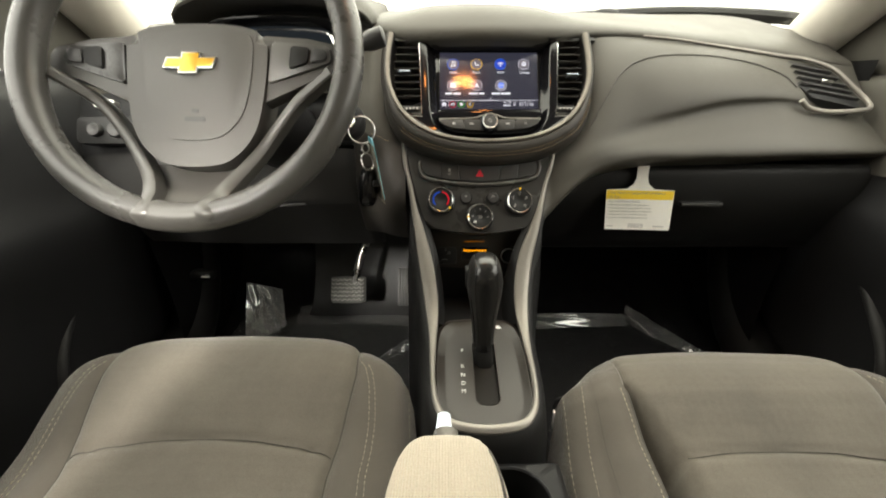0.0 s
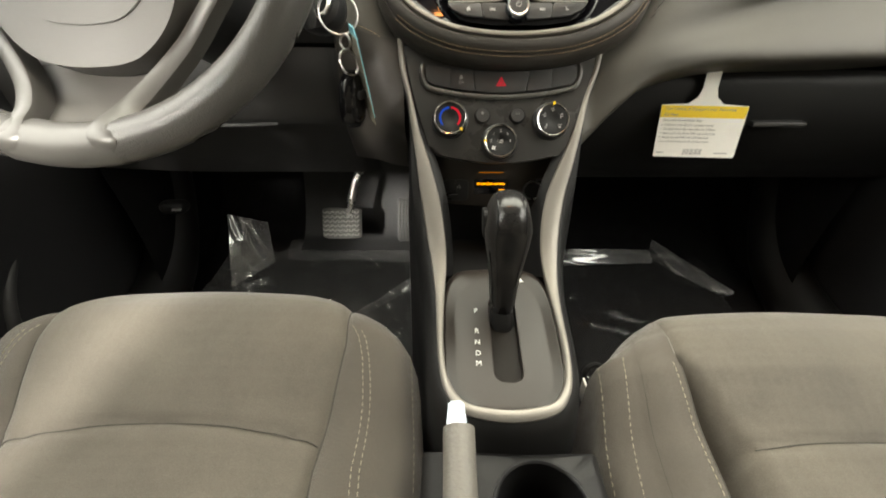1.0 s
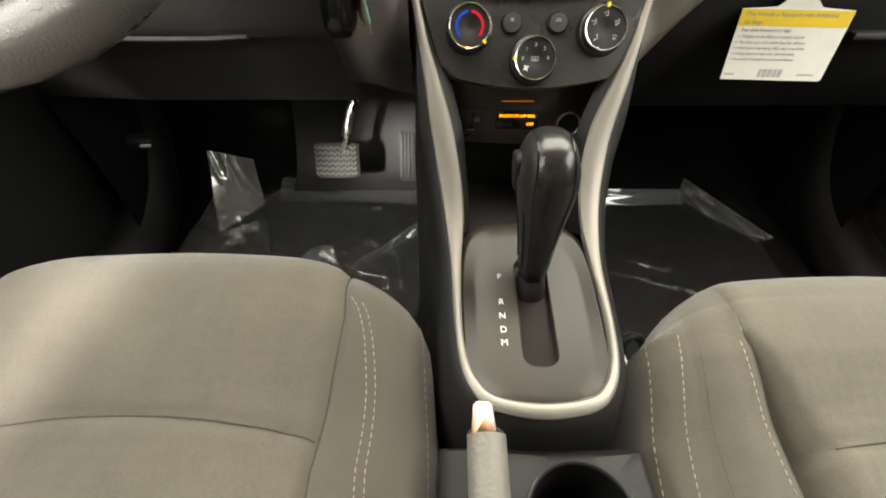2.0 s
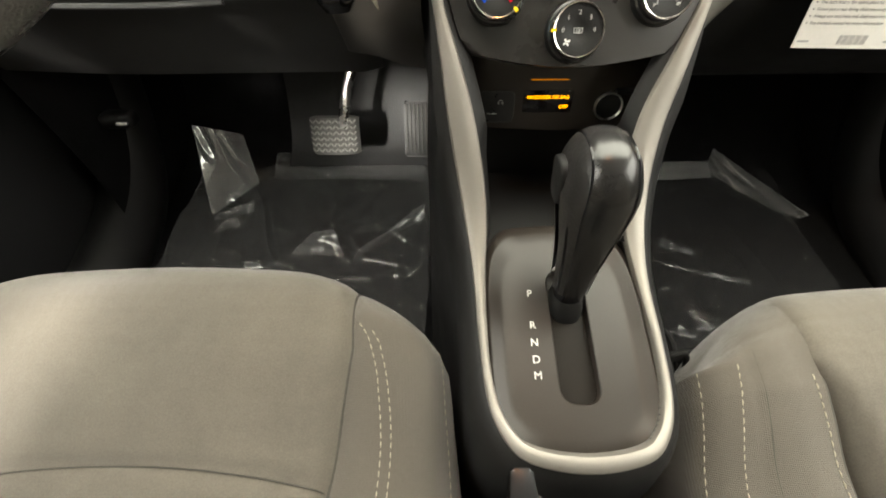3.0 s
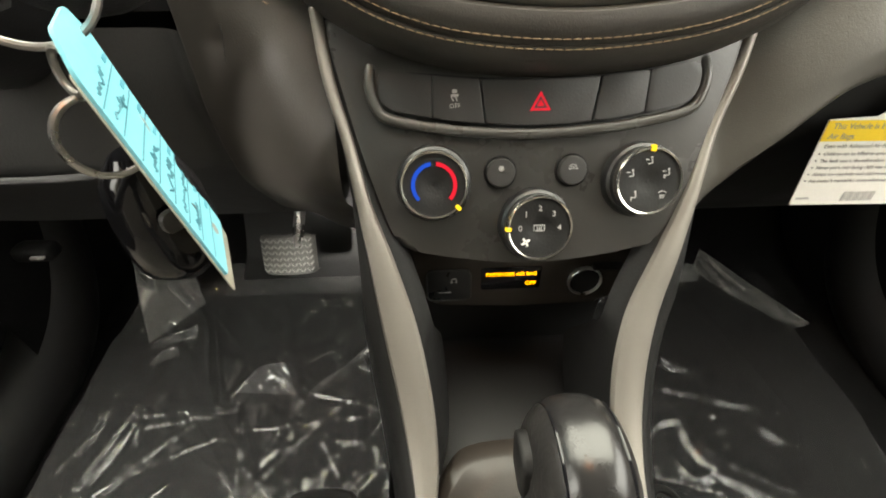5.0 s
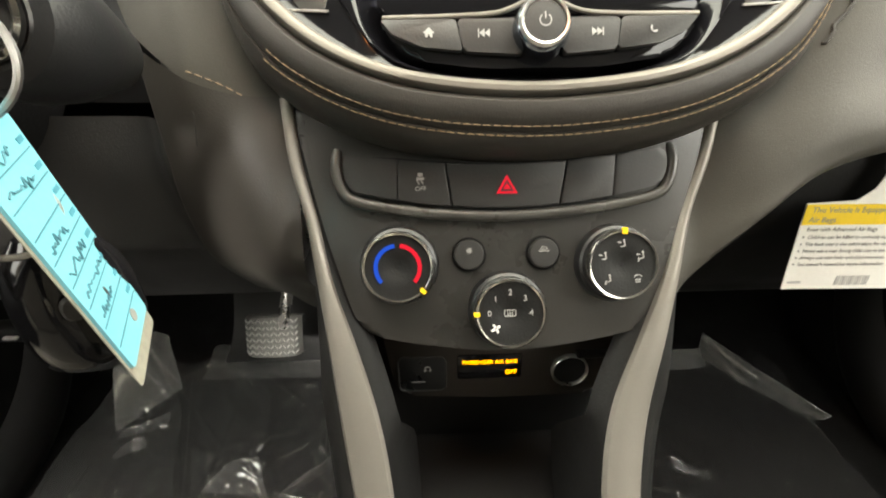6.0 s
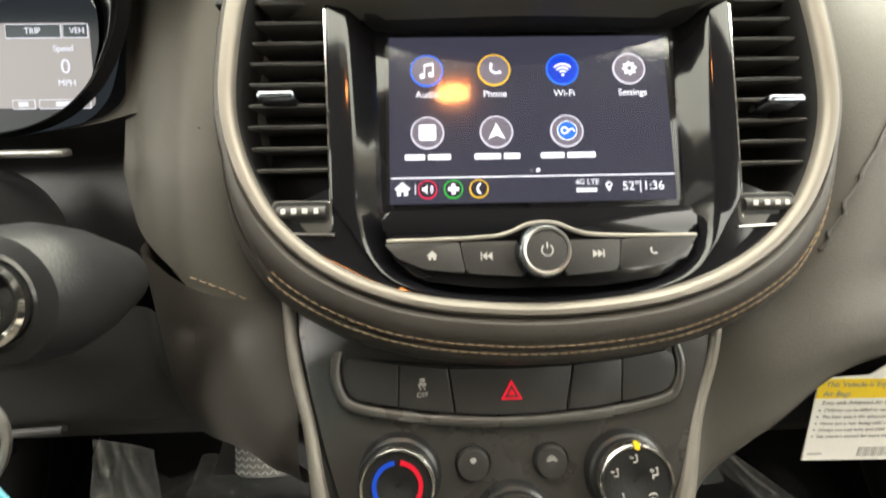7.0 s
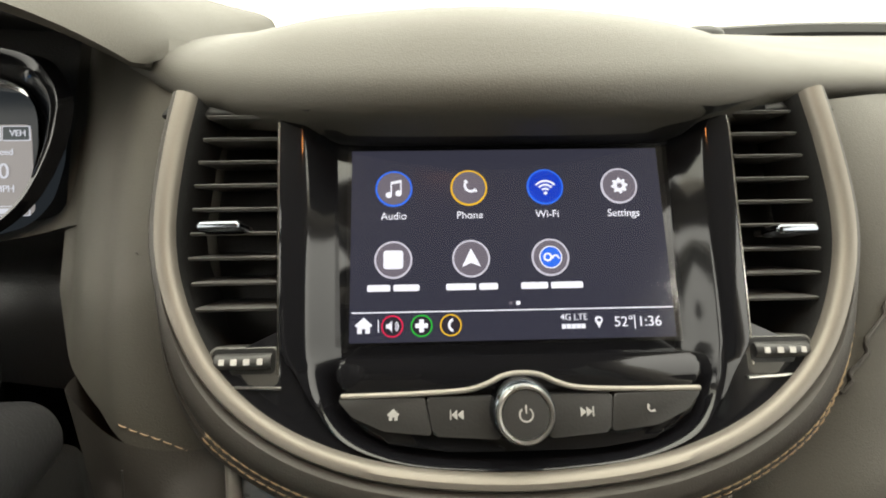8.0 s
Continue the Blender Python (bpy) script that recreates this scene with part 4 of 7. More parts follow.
A, B = 0.0274, -0.0084
icon(-0.0569, A, UI_RBLUE, UI_GREY, [(o, UI_WHITE) for o in (circle(0.0016, 14, -0.0594, A - 0.0033), circle(0.0016, 14, -0.0546, A - 0.0025), rrect(0.0007, 0.0070, 0.0002, -0.0582, A), rrect(0.0007, 0.0070, 0.0002, -0.0534, A + 0.0008), [(-0.0585, A + 0.0035), (-0.0585, A + 0.0020), (-0.0531, A + 0.0030), (-0.0531, A + 0.0045)])])
icon(-0.0195, A, UI_AMBER, UI_GREY, [(o, UI_WHITE) for o in handset(-0.0195, A, 0.0033)])
icon(0.0188, A, UI_RBLUE, UI_BLUE, [(o, UI_WHITE) for o in (arc_band(0.0018, 0.0028, 45, 135, 10, 0.0188, A - 0.0034), arc_band(0.0038, 0.0048, 42, 138, 12, 0.0188, A - 0.0034), arc_band(0.0058, 0.0068, 42, 138, 14, 0.0188, A - 0.0034), circle(0.0009, 12, 0.0188, A - 0.0034))])
gear = []
for k in range(32):
    a = 2 * math.pi * k / 32
    r = 0.0042 if k % 4 in (0, 1) else 0.0032
    gear.append((0.0564 + r * math.cos(a), A + r * math.sin(a)))
icon(0.0564, A, UI_RING, UI_GREY, [(gear, UI_WHITE)])
part("sign", slab(circle(0.0013, 16, 0.0564, A), -0.0008, -0.0003, SCREEN), UI_GREY, display)
icon(-0.0572, B, UI_RING, UI_GREY, [(rrect(0.0096, 0.0092, 0.0016, -0.0572, B), UI_WHITE)])
icon(-0.0195, B, UI_RING, UI_GREY, [([(-0.0195, B + 0.0052), (-0.0242, B - 0.0042), (-0.0195, B - 0.0022), (-0.0148, B - 0.0042)], UI_WHITE)])
icon(0.0193, B, UI_RING, UI_GREY, [(circle(0.0056, 28, 0.0193, B), UI_WHITE), ])
part("sign", slab(circle(0.0050, 28, 0.0193, B), -0.0006, -0.0002, SCREEN), UI_RBLUE, display)
part("sign", slab(arc_band(0.0012, 0.0022, 0, 359, 20, 0.0178, B), -0.0004, -0.0001, SCREEN), UI_WHITE, display)
part("sign", slab(arc_band(0.0010, 0.0019, -10, 190, 12, 0.0216, B - 0.0006), -0.0004, -0.0001, SCREEN), UI_WHITE, display)
for body, u in (("Audio", -0.0569), ("Phone", -0.0195), ("Wi-Fi", 0.0190), ("Settings", 0.0572)):
    uitext(body, 0.0052, u, 0.0131)
for u, ws in ((-0.0572, (0.011, 0.0125)), (-0.0195, (0.0145, 0.009)), (0.0193, (0.013, 0.0155))):
    total, x = sum(ws) + 0.0015, u - (sum(ws) + 0.0015) / 2
    for w in ws:
        ui("caption_bar", rrect(w, 0.0032, 0.0008, x + w / 2, -0.0220), UI_WHITE)
        x += w + 0.0015
ui("page_dot", circle(0.0009, 14, -0.0012, -0.0302), UI_GREY)
ui("page_dot", circle(0.0011, 14, 0.0024, -0.0302), UI_WHITE)
for o in house(-0.0712, -0.0398, 0.0042):
    ui("home_sign", o, UI_WHITE)
ui("divider", rrect(0.0004, 0.0060, 0.0001, -0.0643, -0.0398), UI_WHITE)
for u, mt, pcs in ((-0.0577, UI_RED, ([(-0.0606, -0.0410), (-0.0606, -0.0390), (-0.0594, -0.0390), (-0.0578, -0.0374), (-0.0578, -0.0426), (-0.0594, -0.0410)][::-1], arc_band(0.0014, 0.0019, -50, 50, 8, -0.0575, -0.0400), arc_band(0.0026, 0.0031, -50, 50, 8, -0.0577, -0.0400))),
                   (-0.0439, UI_GREEN, (rrect(0.0060, 0.0022, 0.0004, -0.0439, -0.0400), rrect(0.0022, 0.0060, 0.0004, -0.0439, -0.0400))),
                   (-0.0301, UI_AMBER, tuple(rotated(arc_band(0.0022, 0.0034, 200, 340), -90, -0.0281, -0.0400) for _ in (0,)))):
    ui("status_ring", circle(0.0052, 28, u, -0.0400), mt)
    part("status_fill", slab(circle(0.0045, 28, u, -0.0400), -0.0012, -0.0006, SCREEN), UI_BAR, display)
    for o in pcs:
        part("status_sign", slab(o, -0.0008, -0.0004, SCREEN), UI_WHITE, display)
uitext("4G LTE", 0.0042, 0.0285, -0.0375)
for k in range(5):
    ui("signal_bar", rrect(0.0019, 0.0022, 0.0002, 0.0237 + k * 0.0023, -0.0417), UI_WHITE)
ui("pin", circle(0.0018, 16, 0.0405, -0.0390), UI_WHITE)
ui("pin", [(0.0390, -0.0396), (0.0405, -0.0428), (0.0420, -0.0396)], UI_WHITE)
part("pin_hole", slab(circle(0.0008, 12, 0.0405, -0.0390), -0.0009, -0.0003, SCREEN), UI_DARK, display)
uitext("52\u00b0", 0.0068, 0.0522, -0.0402)
ui("divider", rrect(0.0003, 0.0066, 0.0001, 0.0578, -0.0402), UI_WHITE)
uitext("1:36", 0.0068, 0.0646, -0.0402)
cover = spart("cover_glass", slab([(-0.0795, 0.049), (-0.0795, -0.049), (0.079, -0.049), (0.079, 0.049)], 0.0006, 0.0010, SCREEN), SCREENGLASS, None, "clear cover glass")

# control bar under the screen
bar = thing("media_controls", "black media button bar with chrome-ringed volume knob", "controls", at=on(SCREEN, 0, -0.076, 0.01))


def bpart(name, bm, mat, label="", parent=None):
    ob = part(name, bm, mat, parent or bar, label)
    if parent is None:
        ob.matrix_parent_inverse = Matrix.Translation(-bar.location)
    return ob


bpart("shelf", slab(quad_round([(-0.0815, -0.0535), (-0.0800, -0.068), (0.0790, -0.068), (0.0805, -0.0535)], 0.005), -0.006, 0.010, SCREEN, 0.0022, 4), GLOSS)
bpart("chin", slab(quad_round([(-0.083, -0.066), (-0.068, -0.088), (-0.03, -0.0935), (0.03, -0.0935), (0.068, -0.088), (0.083, -0.066)], 0.010), -0.006, 0.0085, SCREEN, 0.003, 3), GLOSS)
for name, o in (("home_button", [(-0.0800, -0.0703), (-0.0425, -0.0703), (-0.0395, -0.0858), (-0.060, -0.0835), (-0.0735, -0.0775)]),
                ("back_button", [(-0.0420, -0.0703), (-0.010, -0.0703), (-0.010, -0.0880), (-0.0390, -0.0860)]),
                ("skip_button", [(0.010, -0.0703), (0.0390, -0.0703), (0.0370, -0.0860), (0.010, -0.0880)]),
                ("call_button", [(0.0395, -0.0703), (0.0780, -0.0700), (0.0715, -0.0775), (0.058, -0.0835), (0.0375, -0.0858)])):
    bpart(name, slab(quad_round(o, 0.0018), 0.004, 0.0115, SCREEN, 0.0014, 3), BUTTON)
bpart("chrome_line", tube(smooth_path([on(SCREEN, u, v, 0.0105) for u, v in ((-0.0785, -0.0692), (-0.05, -0.0688), (-0.026, -0.0678), (-0.016, -0.0655), (-0.008, -0.0620), (0.0, -0.0610), (0.008, -0.0620), (0.016, -0.0655), (0.026, -0.0678), (0.05, -0.0688), (0.078, -0.0690))], 5), 0.0012, 8), SILVER)
K = SCREEN @ Matrix.Translation((-0.001, -0.0762, 0.0))
knob = bpart("volume_knob", lathe([(0.0142, 0.004), (0.0140, 0.012), (0.0132, 0.0165), (0.0125, 0.0180), (0.0118, 0.0186)], K, 48), DARKCHROME, "dark chrome volume knob")
part("knob_ring", lathe([(0.0120, 0.0180), (0.0119, 0.0200), (0.0112, 0.0210), (0.0102, 0.0208), (0.0099, 0.0196)], K, 48, cap=False), RING, knob, "bright ring round the knob face")
part("knob_face", lathe([(0.0101, 0.0190), (0.0098, 0.0202), (0.0060, 0.0205), (0.0001, 0.0205)], K, 32), BUTTON, knob)

def bsign(name, o, n0=0.0114, n1=0.0119, m=None):
    ob = part(name, slab(o, n0, n1, m or SCREEN), DIMPRINT, bar)
    ob.matrix_parent_inverse = Matrix.Translation(-bar.location)


for o in house(-0.0560, -0.0770, 0.0026):
    bsign("home_sign", o)
for s_, u in ((-1, -0.0280), (1, 0.0262)):
    for k in (0, 1):
        x = u + s_ * (k * 0.0026 - 0.0006)
        bsign("skip_sign", [(x - s_ * 0.0013, -0.0755), (x + s_ * 0.0013, -0.0775), (x - s_ * 0.0013, -0.0795)][::-s_])
    bsign("skip_sign", rrect(0.0005, 0.0040, 0.0001, u + s_ * 0.0036, -0.0775))
for o in handset(0.0548, -0.0770, 0.0017):
    bsign("call_sign", o)
bsign("power_sign", arc_band(0.0024, 0.0030, 125, 415, 24), 0.0204, 0.0208, K)
bsign("power_sign", rrect(0.0006, 0.0032, 0.0002, 0, 0.0022), 0.0204, 0.0208, K)

# ---- climate panel ----
climate = thing("climate_panel", "satin black climate panel with three chrome-ringed dials", "control panel", at=on(HVAC, 0, 0, 0))


def cpart(name, bm, mat, label="", parent=None):
    ob = part(name, bm, mat, parent or climate, label)
    if parent is None:
        ob.matrix_parent_inverse = Matrix.Translation(-climate.location)
    return ob


face = [(-0.119, 0.085), (-0.107, 0.030), (-0.0955, -0.012), (-0.084, -0.042), (-0.066, -0.049), (-0.03, -0.055), (0.0, -0.057), (0.03, -0.055), (0.066, -0.049), (0.083, -0.042), (0.0945, -0.012), (0.106, 0.030), (0.118, 0.085)]
cpart("panel", slab([(p.x, p.y) for p in smooth_path([Vector((u, v, 0)) for u, v in face], 4)][::-1], -0.02, 0.0, HVAC, 0.005, 5), PANEL)
def row_top(u):
    return 0.0500 + 0.0072 * (u / 0.085) ** 2


def row_low(u):
    return 0.0258 + 0.0098 * (u / 0.083) ** 2


def key_outline(top, low, inset):
    """Outline of one key of the curved row, between two pairs of sides; an outer key has a rounded end."""
    (a, b), (c, d) = top, low
    hi_ = [(a + (b - a) * k / 6, row_top(a + (b - a) * k / 6) - inset) for k in range(7)]
    lo_ = [(c + (d - c) * k / 6, row_low(c + (d - c) * k / 6) + inset) for k in range(7)]
    if a < -0.08:
        hi_ = [(-0.0882, 0.0400), (-0.0898, 0.0440), (-0.0904, 0.0490), (-0.0902, 0.0530), (-0.0888, 0.0558), (-0.0860, 0.0568)] + hi_[1:]
        lo_ = [(-0.0850, 0.0367)] + lo_[1:]
    if b > 0.08:
        hi_ = hi_[:-1] + [(0.0860, 0.0568), (0.0888, 0.0558), (0.0902, 0.0530), (0.0904, 0.0490), (0.0898, 0.0440), (0.0882, 0.0400)]
        lo_ = lo_[:-1] + [(0.0850, 0.0367)]
    return lo_ + hi_[::-1]


cpart("button_well", slab(key_outline((-0.0915, 0.0915), (-0.0860, 0.0860), -0.0012), -0.004, 0.0012, HVAC), BLACK)
cpart("lip", tube(smooth_path([on(HVAC, u, v, n) for u, v, n in ((-0.0945, 0.0600, -0.002), (-0.0955, 0.0500, 0.0005), (-0.0930, 0.0390, 0.0012), (-0.0860, 0.0315, 0.0014), (-0.062, 0.0262, 0.0014), (-0.032, 0.0226, 0.0014), (0.0, 0.0212, 0.0014), (0.032, 0.0226, 0.0014), (0.062, 0.0262, 0.0014), (0.0860, 0.0315, 0.0014), (0.0930, 0.0390, 0.0012), (0.0955, 0.0500, 0.0005), (0.0945, 0.0600, -0.002))], 6), 0.0032, 12), RIM, "rounded lip round the buttons")
for name, top, low_ in (("button", (-0.0915, -0.0609), (-0.0860, -0.0614)), ("traction_button", (-0.0605, -0.0345), (-0.0610, -0.0313)), ("hazard_button", (-0.0337, 0.0338), (-0.0305, 0.0296)), ("button", (0.0346, 0.0615), (0.0304, 0.0600)), ("button", (0.0619, 0.0915), (0.0604, 0.0860))):
    b = cpart(name, slab(key_outline(top, low_, 0.0002), 0.0, 0.0046, HVAC, 0.0009, 3), BUTTON)
    if name == "hazard_button":
        part("warning_triangle", slab([(-0.0060, 0.0335), (0.0060, 0.0335), (0.0, 0.0440)], 0.004, 0.0050, HVAC), RED, b, "red warning triangle")


def dial(u, v, pointer):
    M = HVAC @ Matrix.Translation((u, v, 0))
    d = cpart("dial", lathe([(0.0225, -0.001), (0.0222, 0.003), (0.0212, 0.0055), (0.0196, 0.0065), (0.0190, 0.012)], M, 48), DIALSKIRT, "black dial with chrome ring and yellow pointer")
    part("chrome_ring", lathe([(0.0193, 0.010), (0.0193, 0.0145), (0.0187, 0.0153), (0.0178, 0.0150), (0.0176, 0.0135)], M, 56, cap=False), DIALRING, d)
    part("dial_face", lathe([(0.0178, 0.012), (0.0177, 0.0138), (0.0080, 0.0136), (0.0065, 0.0128), (0.0001, 0.0118)], M, 40), BLACK, d)
    a = radians(pointer)
    pm = M @ Matrix.Rotation(a, 4, "Z")
    part("pointer", slab(rrect(0.0036, 0.0022, 0.0008, 0.0186, 0), 0.013, 0.0160, pm), LAMPYEL, d, "lit yellow pointer")
    return d, M


dials = [dial(-0.0614, -0.0055, -44), dial(-0.0007, -0.0323, 180), dial(0.0612, -0.0072, 88)]
for u in (-0.0218, 0.0207):
    cpart("button_groove", lathe([(0.0100, -0.001), (0.0100, 0.0008), (0.0096, 0.0012), (0.0088, 0.0004), (0.0086, -0.001)], HVAC @ Matrix.Translation((u, -0.0005, 0)), 32, cap=False), BLACK)
    cpart("push_button", lathe([(0.0088, -0.001), (0.0087, 0.0030), (0.0080, 0.0042), (0.0070, 0.0044), (0.0001, 0.0034)], HVAC @ Matrix.Translation((u, -0.0005, 0)), 32), BUTTON)

def csign(o, mat, m, n0, n1, parent, name="sign"):
    return part(name, slab(o, n0, n1, m), mat, parent)


for k, (d, M) in enumerate(dials):
    if k == 0:
        csign(arc_band(0.0108, 0.0130, 97, 222, 18), BLUE, M, 0.0134, 0.0142, d, "blue_arc")
        csign(arc_band(0.0108, 0.0130, -42, 83, 18), RED, M, 0.0134, 0.0142, d, "red_arc")
    elif k == 1:
        for body, a in (("0", 180), ("1", 135), ("2", 90), ("3", 45), ("4", 0)):
            text("number", body, 0.0046, M @ Matrix.Translation((0.0115 * math.cos(radians(a)), 0.0115 * math.sin(radians(a)), 0.0139)), DIMPRINT, d)
        for q in range(4):
            csign(rotated(rrect(0.0013, 0.0024, 0.0005, 0, 0.0016), 90 * q + 30, -0.0082, -0.0082), WHITE, M, 0.0134, 0.0141, d)
        for o in ([(-0.0033, 0.0017), (0.0033, 0.0017), (0.0033, 0.0013), (-0.0033, 0.0013)][::-1], [(-0.0033, 0.0013), (-0.0029, 0.0013), (-0.0029, -0.0015), (-0.0033, -0.0015)][::-1], [(0.0029, 0.0013), (0.0033, 0.0013), (0.0033, -0.0015), (0.0029, -0.0015)][::-1], rrect(0.0064, 0.0004, 0.0001, 0, -0.0017), rrect(0.0004, 0.0030, 0.0001, -0.0012, -0.0008), rrect(0.0004, 0.0030, 0.0001, 0.0, -0.0008), rrect(0.0004, 0.0030, 0.0001, 0.0012, -0.0008)):
            csign(o, DIMPRINT, M, 0.0118, 0.0126, d)
    else:
        for a in (225, 157, 90, 23, -42):
            u, v = 0.0112 * math.cos(radians(a)), 0.0112 * math.sin(radians(a))
            pcs = [rotated(rrect(0.0005, 0.0026, 0.0002), 12, u + 0.0009, v + 0.0003), rotated(rrect(0.0022, 0.0005, 0.0002), 8, u - 0.0002, v - 0.0012), circle(0.0006, 10, u + 0.0006, v + 0.0022)]
            if a in (157, 90, 23):
                pcs += [rrect(0.0020, 0.0005, 0.0001, u - 0.0018, v + 0.0010), [(u - 0.0030, v + 0.0010), (u - 0.0022, v + 0.0016), (u - 0.0022, v + 0.0004)]]
            if a in (225, 23):
                pcs += [rrect(0.0005, 0.0018, 0.0001, u - 0.0016, v - 0.0016), [(u - 0.0022, v - 0.0022), (u - 0.0016, v - 0.0030), (u - 0.0010, v - 0.0022)][::-1]]
            if a == -42:
                pcs = [arc_band(0.0026, 0.0031, 40, 140, 8, u, v - 0.0012), rrect(0.0030, 0.0005, 0.0001, u, v - 0.0008)] + [rrect(0.0004, 0.0020, 0.0001, u + d_, v - 0.0016) for d_ in (-0.0010, 0.0, 0.0010)]
            for o in pcs:
                csign(o, DIMPRINT, M, 0.0134, 0.0141, d)
TB = HVAC
for o in (rrect(0.0028, 0.0020, 0.0005, -0.0482, 0.0450), rrect(0.0044, 0.0014, 0.0004, -0.0482, 0.0428), rotated(rrect(0.0006, 0.0028, 0.0002), 30, -0.0495, 0.0410), rotated(rrect(0.0006, 0.0028, 0.0002), 30, -0.0473, 0.0410)):
    csign(o, DIMPRINT, TB, 0.0040, 0.0050, climate).matrix_parent_inverse = Matrix.Translation(-climate.location)
text("off_word", "OFF", 0.0036, HVAC @ Matrix.Translation((-0.0482, 0.0372, 0.0048)), DIMPRINT, climate).matrix_parent_inverse = Matrix.Translation(-climate.location)
csign([(-0.0038, 0.0348), (0.0038, 0.0348), (0.0, 0.0414)], HARD, HVAC, 0.0046, 0.0052, climate, "triangle_gap").matrix_parent_inverse = Matrix.Translation(-climate.location)
csign([(-0.0022, 0.0358), (0.0022, 0.0358), (0.0, 0.0396)], RED, HVAC, 0.0048, 0.0054, climate, "triangle_core").matrix_parent_inverse = Matrix.Translation(-climate.location)
for a in range(6):
    csign(rotated(rrect(0.0004, 0.0034, 0.0001), a * 30, -0.0218, 0.0020), DIMPRINT, HVAC, 0.0034, 0.0043, climate, "snow_sign").matrix_parent_inverse = Matrix.Translation(-climate.location)
for o in (rrect(0.0062, 0.0005, 0.0002, 0.0207, 0.0008), arc_band(0.0020, 0.0024, 20, 160, 8, 0.0205, 0.0010), rrect(0.0030, 0.0004, 0.0001, 0.0207, 0.0018), circle(0.0005, 8, 0.0187, 0.0006), circle(0.0005, 8, 0.0227, 0.0006)):
    csign(o, DIMPRINT, HVAC, 0.0034, 0.0043, climate, "recirculation_sign").matrix_parent_inverse = Matrix.Translation(-climate.location)

socket = thing("socket_panel", "dark panel with USB port, amber airbag display and power socket", "panel", at=(0.063, 0.64, 0.39))


def kpart(name, bm, mat, label="", parent=None):
    ob = part(name, bm, mat, parent or socket, label)
    if parent is None:
        ob.matrix_parent_inverse = Matrix.Translation((-0.063, -0.64, -0.39))
    return ob


FRONT = axes((0.063, 0.640, 0.390), (1, 0, 0), (0, 0.12, 0.99))
kpart("plate", slab(quad_round([(-0.085, 0.045), (-0.0775, -0.010), (-0.070, -0.0205), (0.0, -0.0245), (0.066, -0.0235), (0.0765, -0.010), (0.085, 0.045)][::-1], 0.006), -0.03, 0.0, FRONT, 0.003, 3), PLATEMAT)
usb = kpart("usb_cover", slab(rrect(0.0335, 0.0295, 0.005, -0.0572, -0.0004), -0.002, 0.0016, FRONT, 0.001, 3), DIALSKIRT, "dark cover of the media ports")
part("cover_edge", tube([on(FRONT, u, v, 0.0014) for u, v in rrect(0.0335, 0.0295, 0.005, -0.0572, -0.0004)], 0.0007, 6, None, True, up=(0, -1, 0)), BUTTON, usb)
kpart("airbag_display", slab(rrect(0.046, 0.021, 0.002, -0.0093, 0.0040), -0.002, 0.0006, FRONT, 0.0003), GLOSS)
ring_at = FRONT @ Matrix.Translation((0.0481, -0.0008, 0))
power = kpart("power_socket", lathe([(0.0118, 0.0010), (0.0112, -0.002), (0.0108, -0.020), (0.0001, -0.022)], ring_at, 36), BLACK, "round power socket")
part("socket_ring", lathe([(0.0132, 0.0), (0.0132, 0.0026), (0.0126, 0.0034), (0.0118, 0.0028), (0.0115, 0.0)], ring_at, 44, cap=False), RING, power, "thin chrome ring")
for body, u, v, sz in (("PASSENGER AIR BAG", -0.0093, 0.0082, 0.0042), ("OFF", 0.0060, -0.0010, 0.0048)):
    text("amber_word", body, sz, FRONT @ Matrix.Translation((u, v, 0.0010)), AMBER, socket, depth=0.0002).matrix_parent_inverse = Matrix.Translation((-0.063, -0.64, -0.39))
kpart("amber_strip", slab(rrect(0.034, 0.0009, 0.0004, -0.010, 0.0240), 0.0, 0.0008, FRONT), DIM_AMBER)
kpart("usb_sign", slab(arc_band(0.0016, 0.0022, -60, 240, 14, -0.0532, 0.0045), 0.0012, 0.0020, FRONT), DIMPRINT)
for u in (-0.0552, -0.0512):
    kpart("usb_sign", slab(rrect(0.0010, 0.0018, 0.0004, u + 0.0000, 0.0032), 0.0012, 0.0020, FRONT), DIMPRINT)
kpart("usb_mark", slab(rrect(0.010, 0.0006, 0.0002, -0.0604, -0.0068), 0.0012, 0.0019, FRONT), FAINT)
kpart("socket_tab", slab(rrect(0.024, 0.0045, 0.0016, 0.0630, 0.0135), 0.0, 0.005, FRONT, 0.0014, 3), DIALSKIRT, "lid tab of the socket")

# ---- centre console ----
console = thing("centre_console", "black centre console edged with a silver trim band", "console", at=(CX, 0.45, 0.0))


def npart(name, bm, mat, label="", parent=None, sharp=35):
    ob = part(name, bm, mat, parent or console, label, sharp)
    if parent is None:
        ob.matrix_parent_inverse = Matrix.Translation((-CX, -0.45, 0))
    return ob


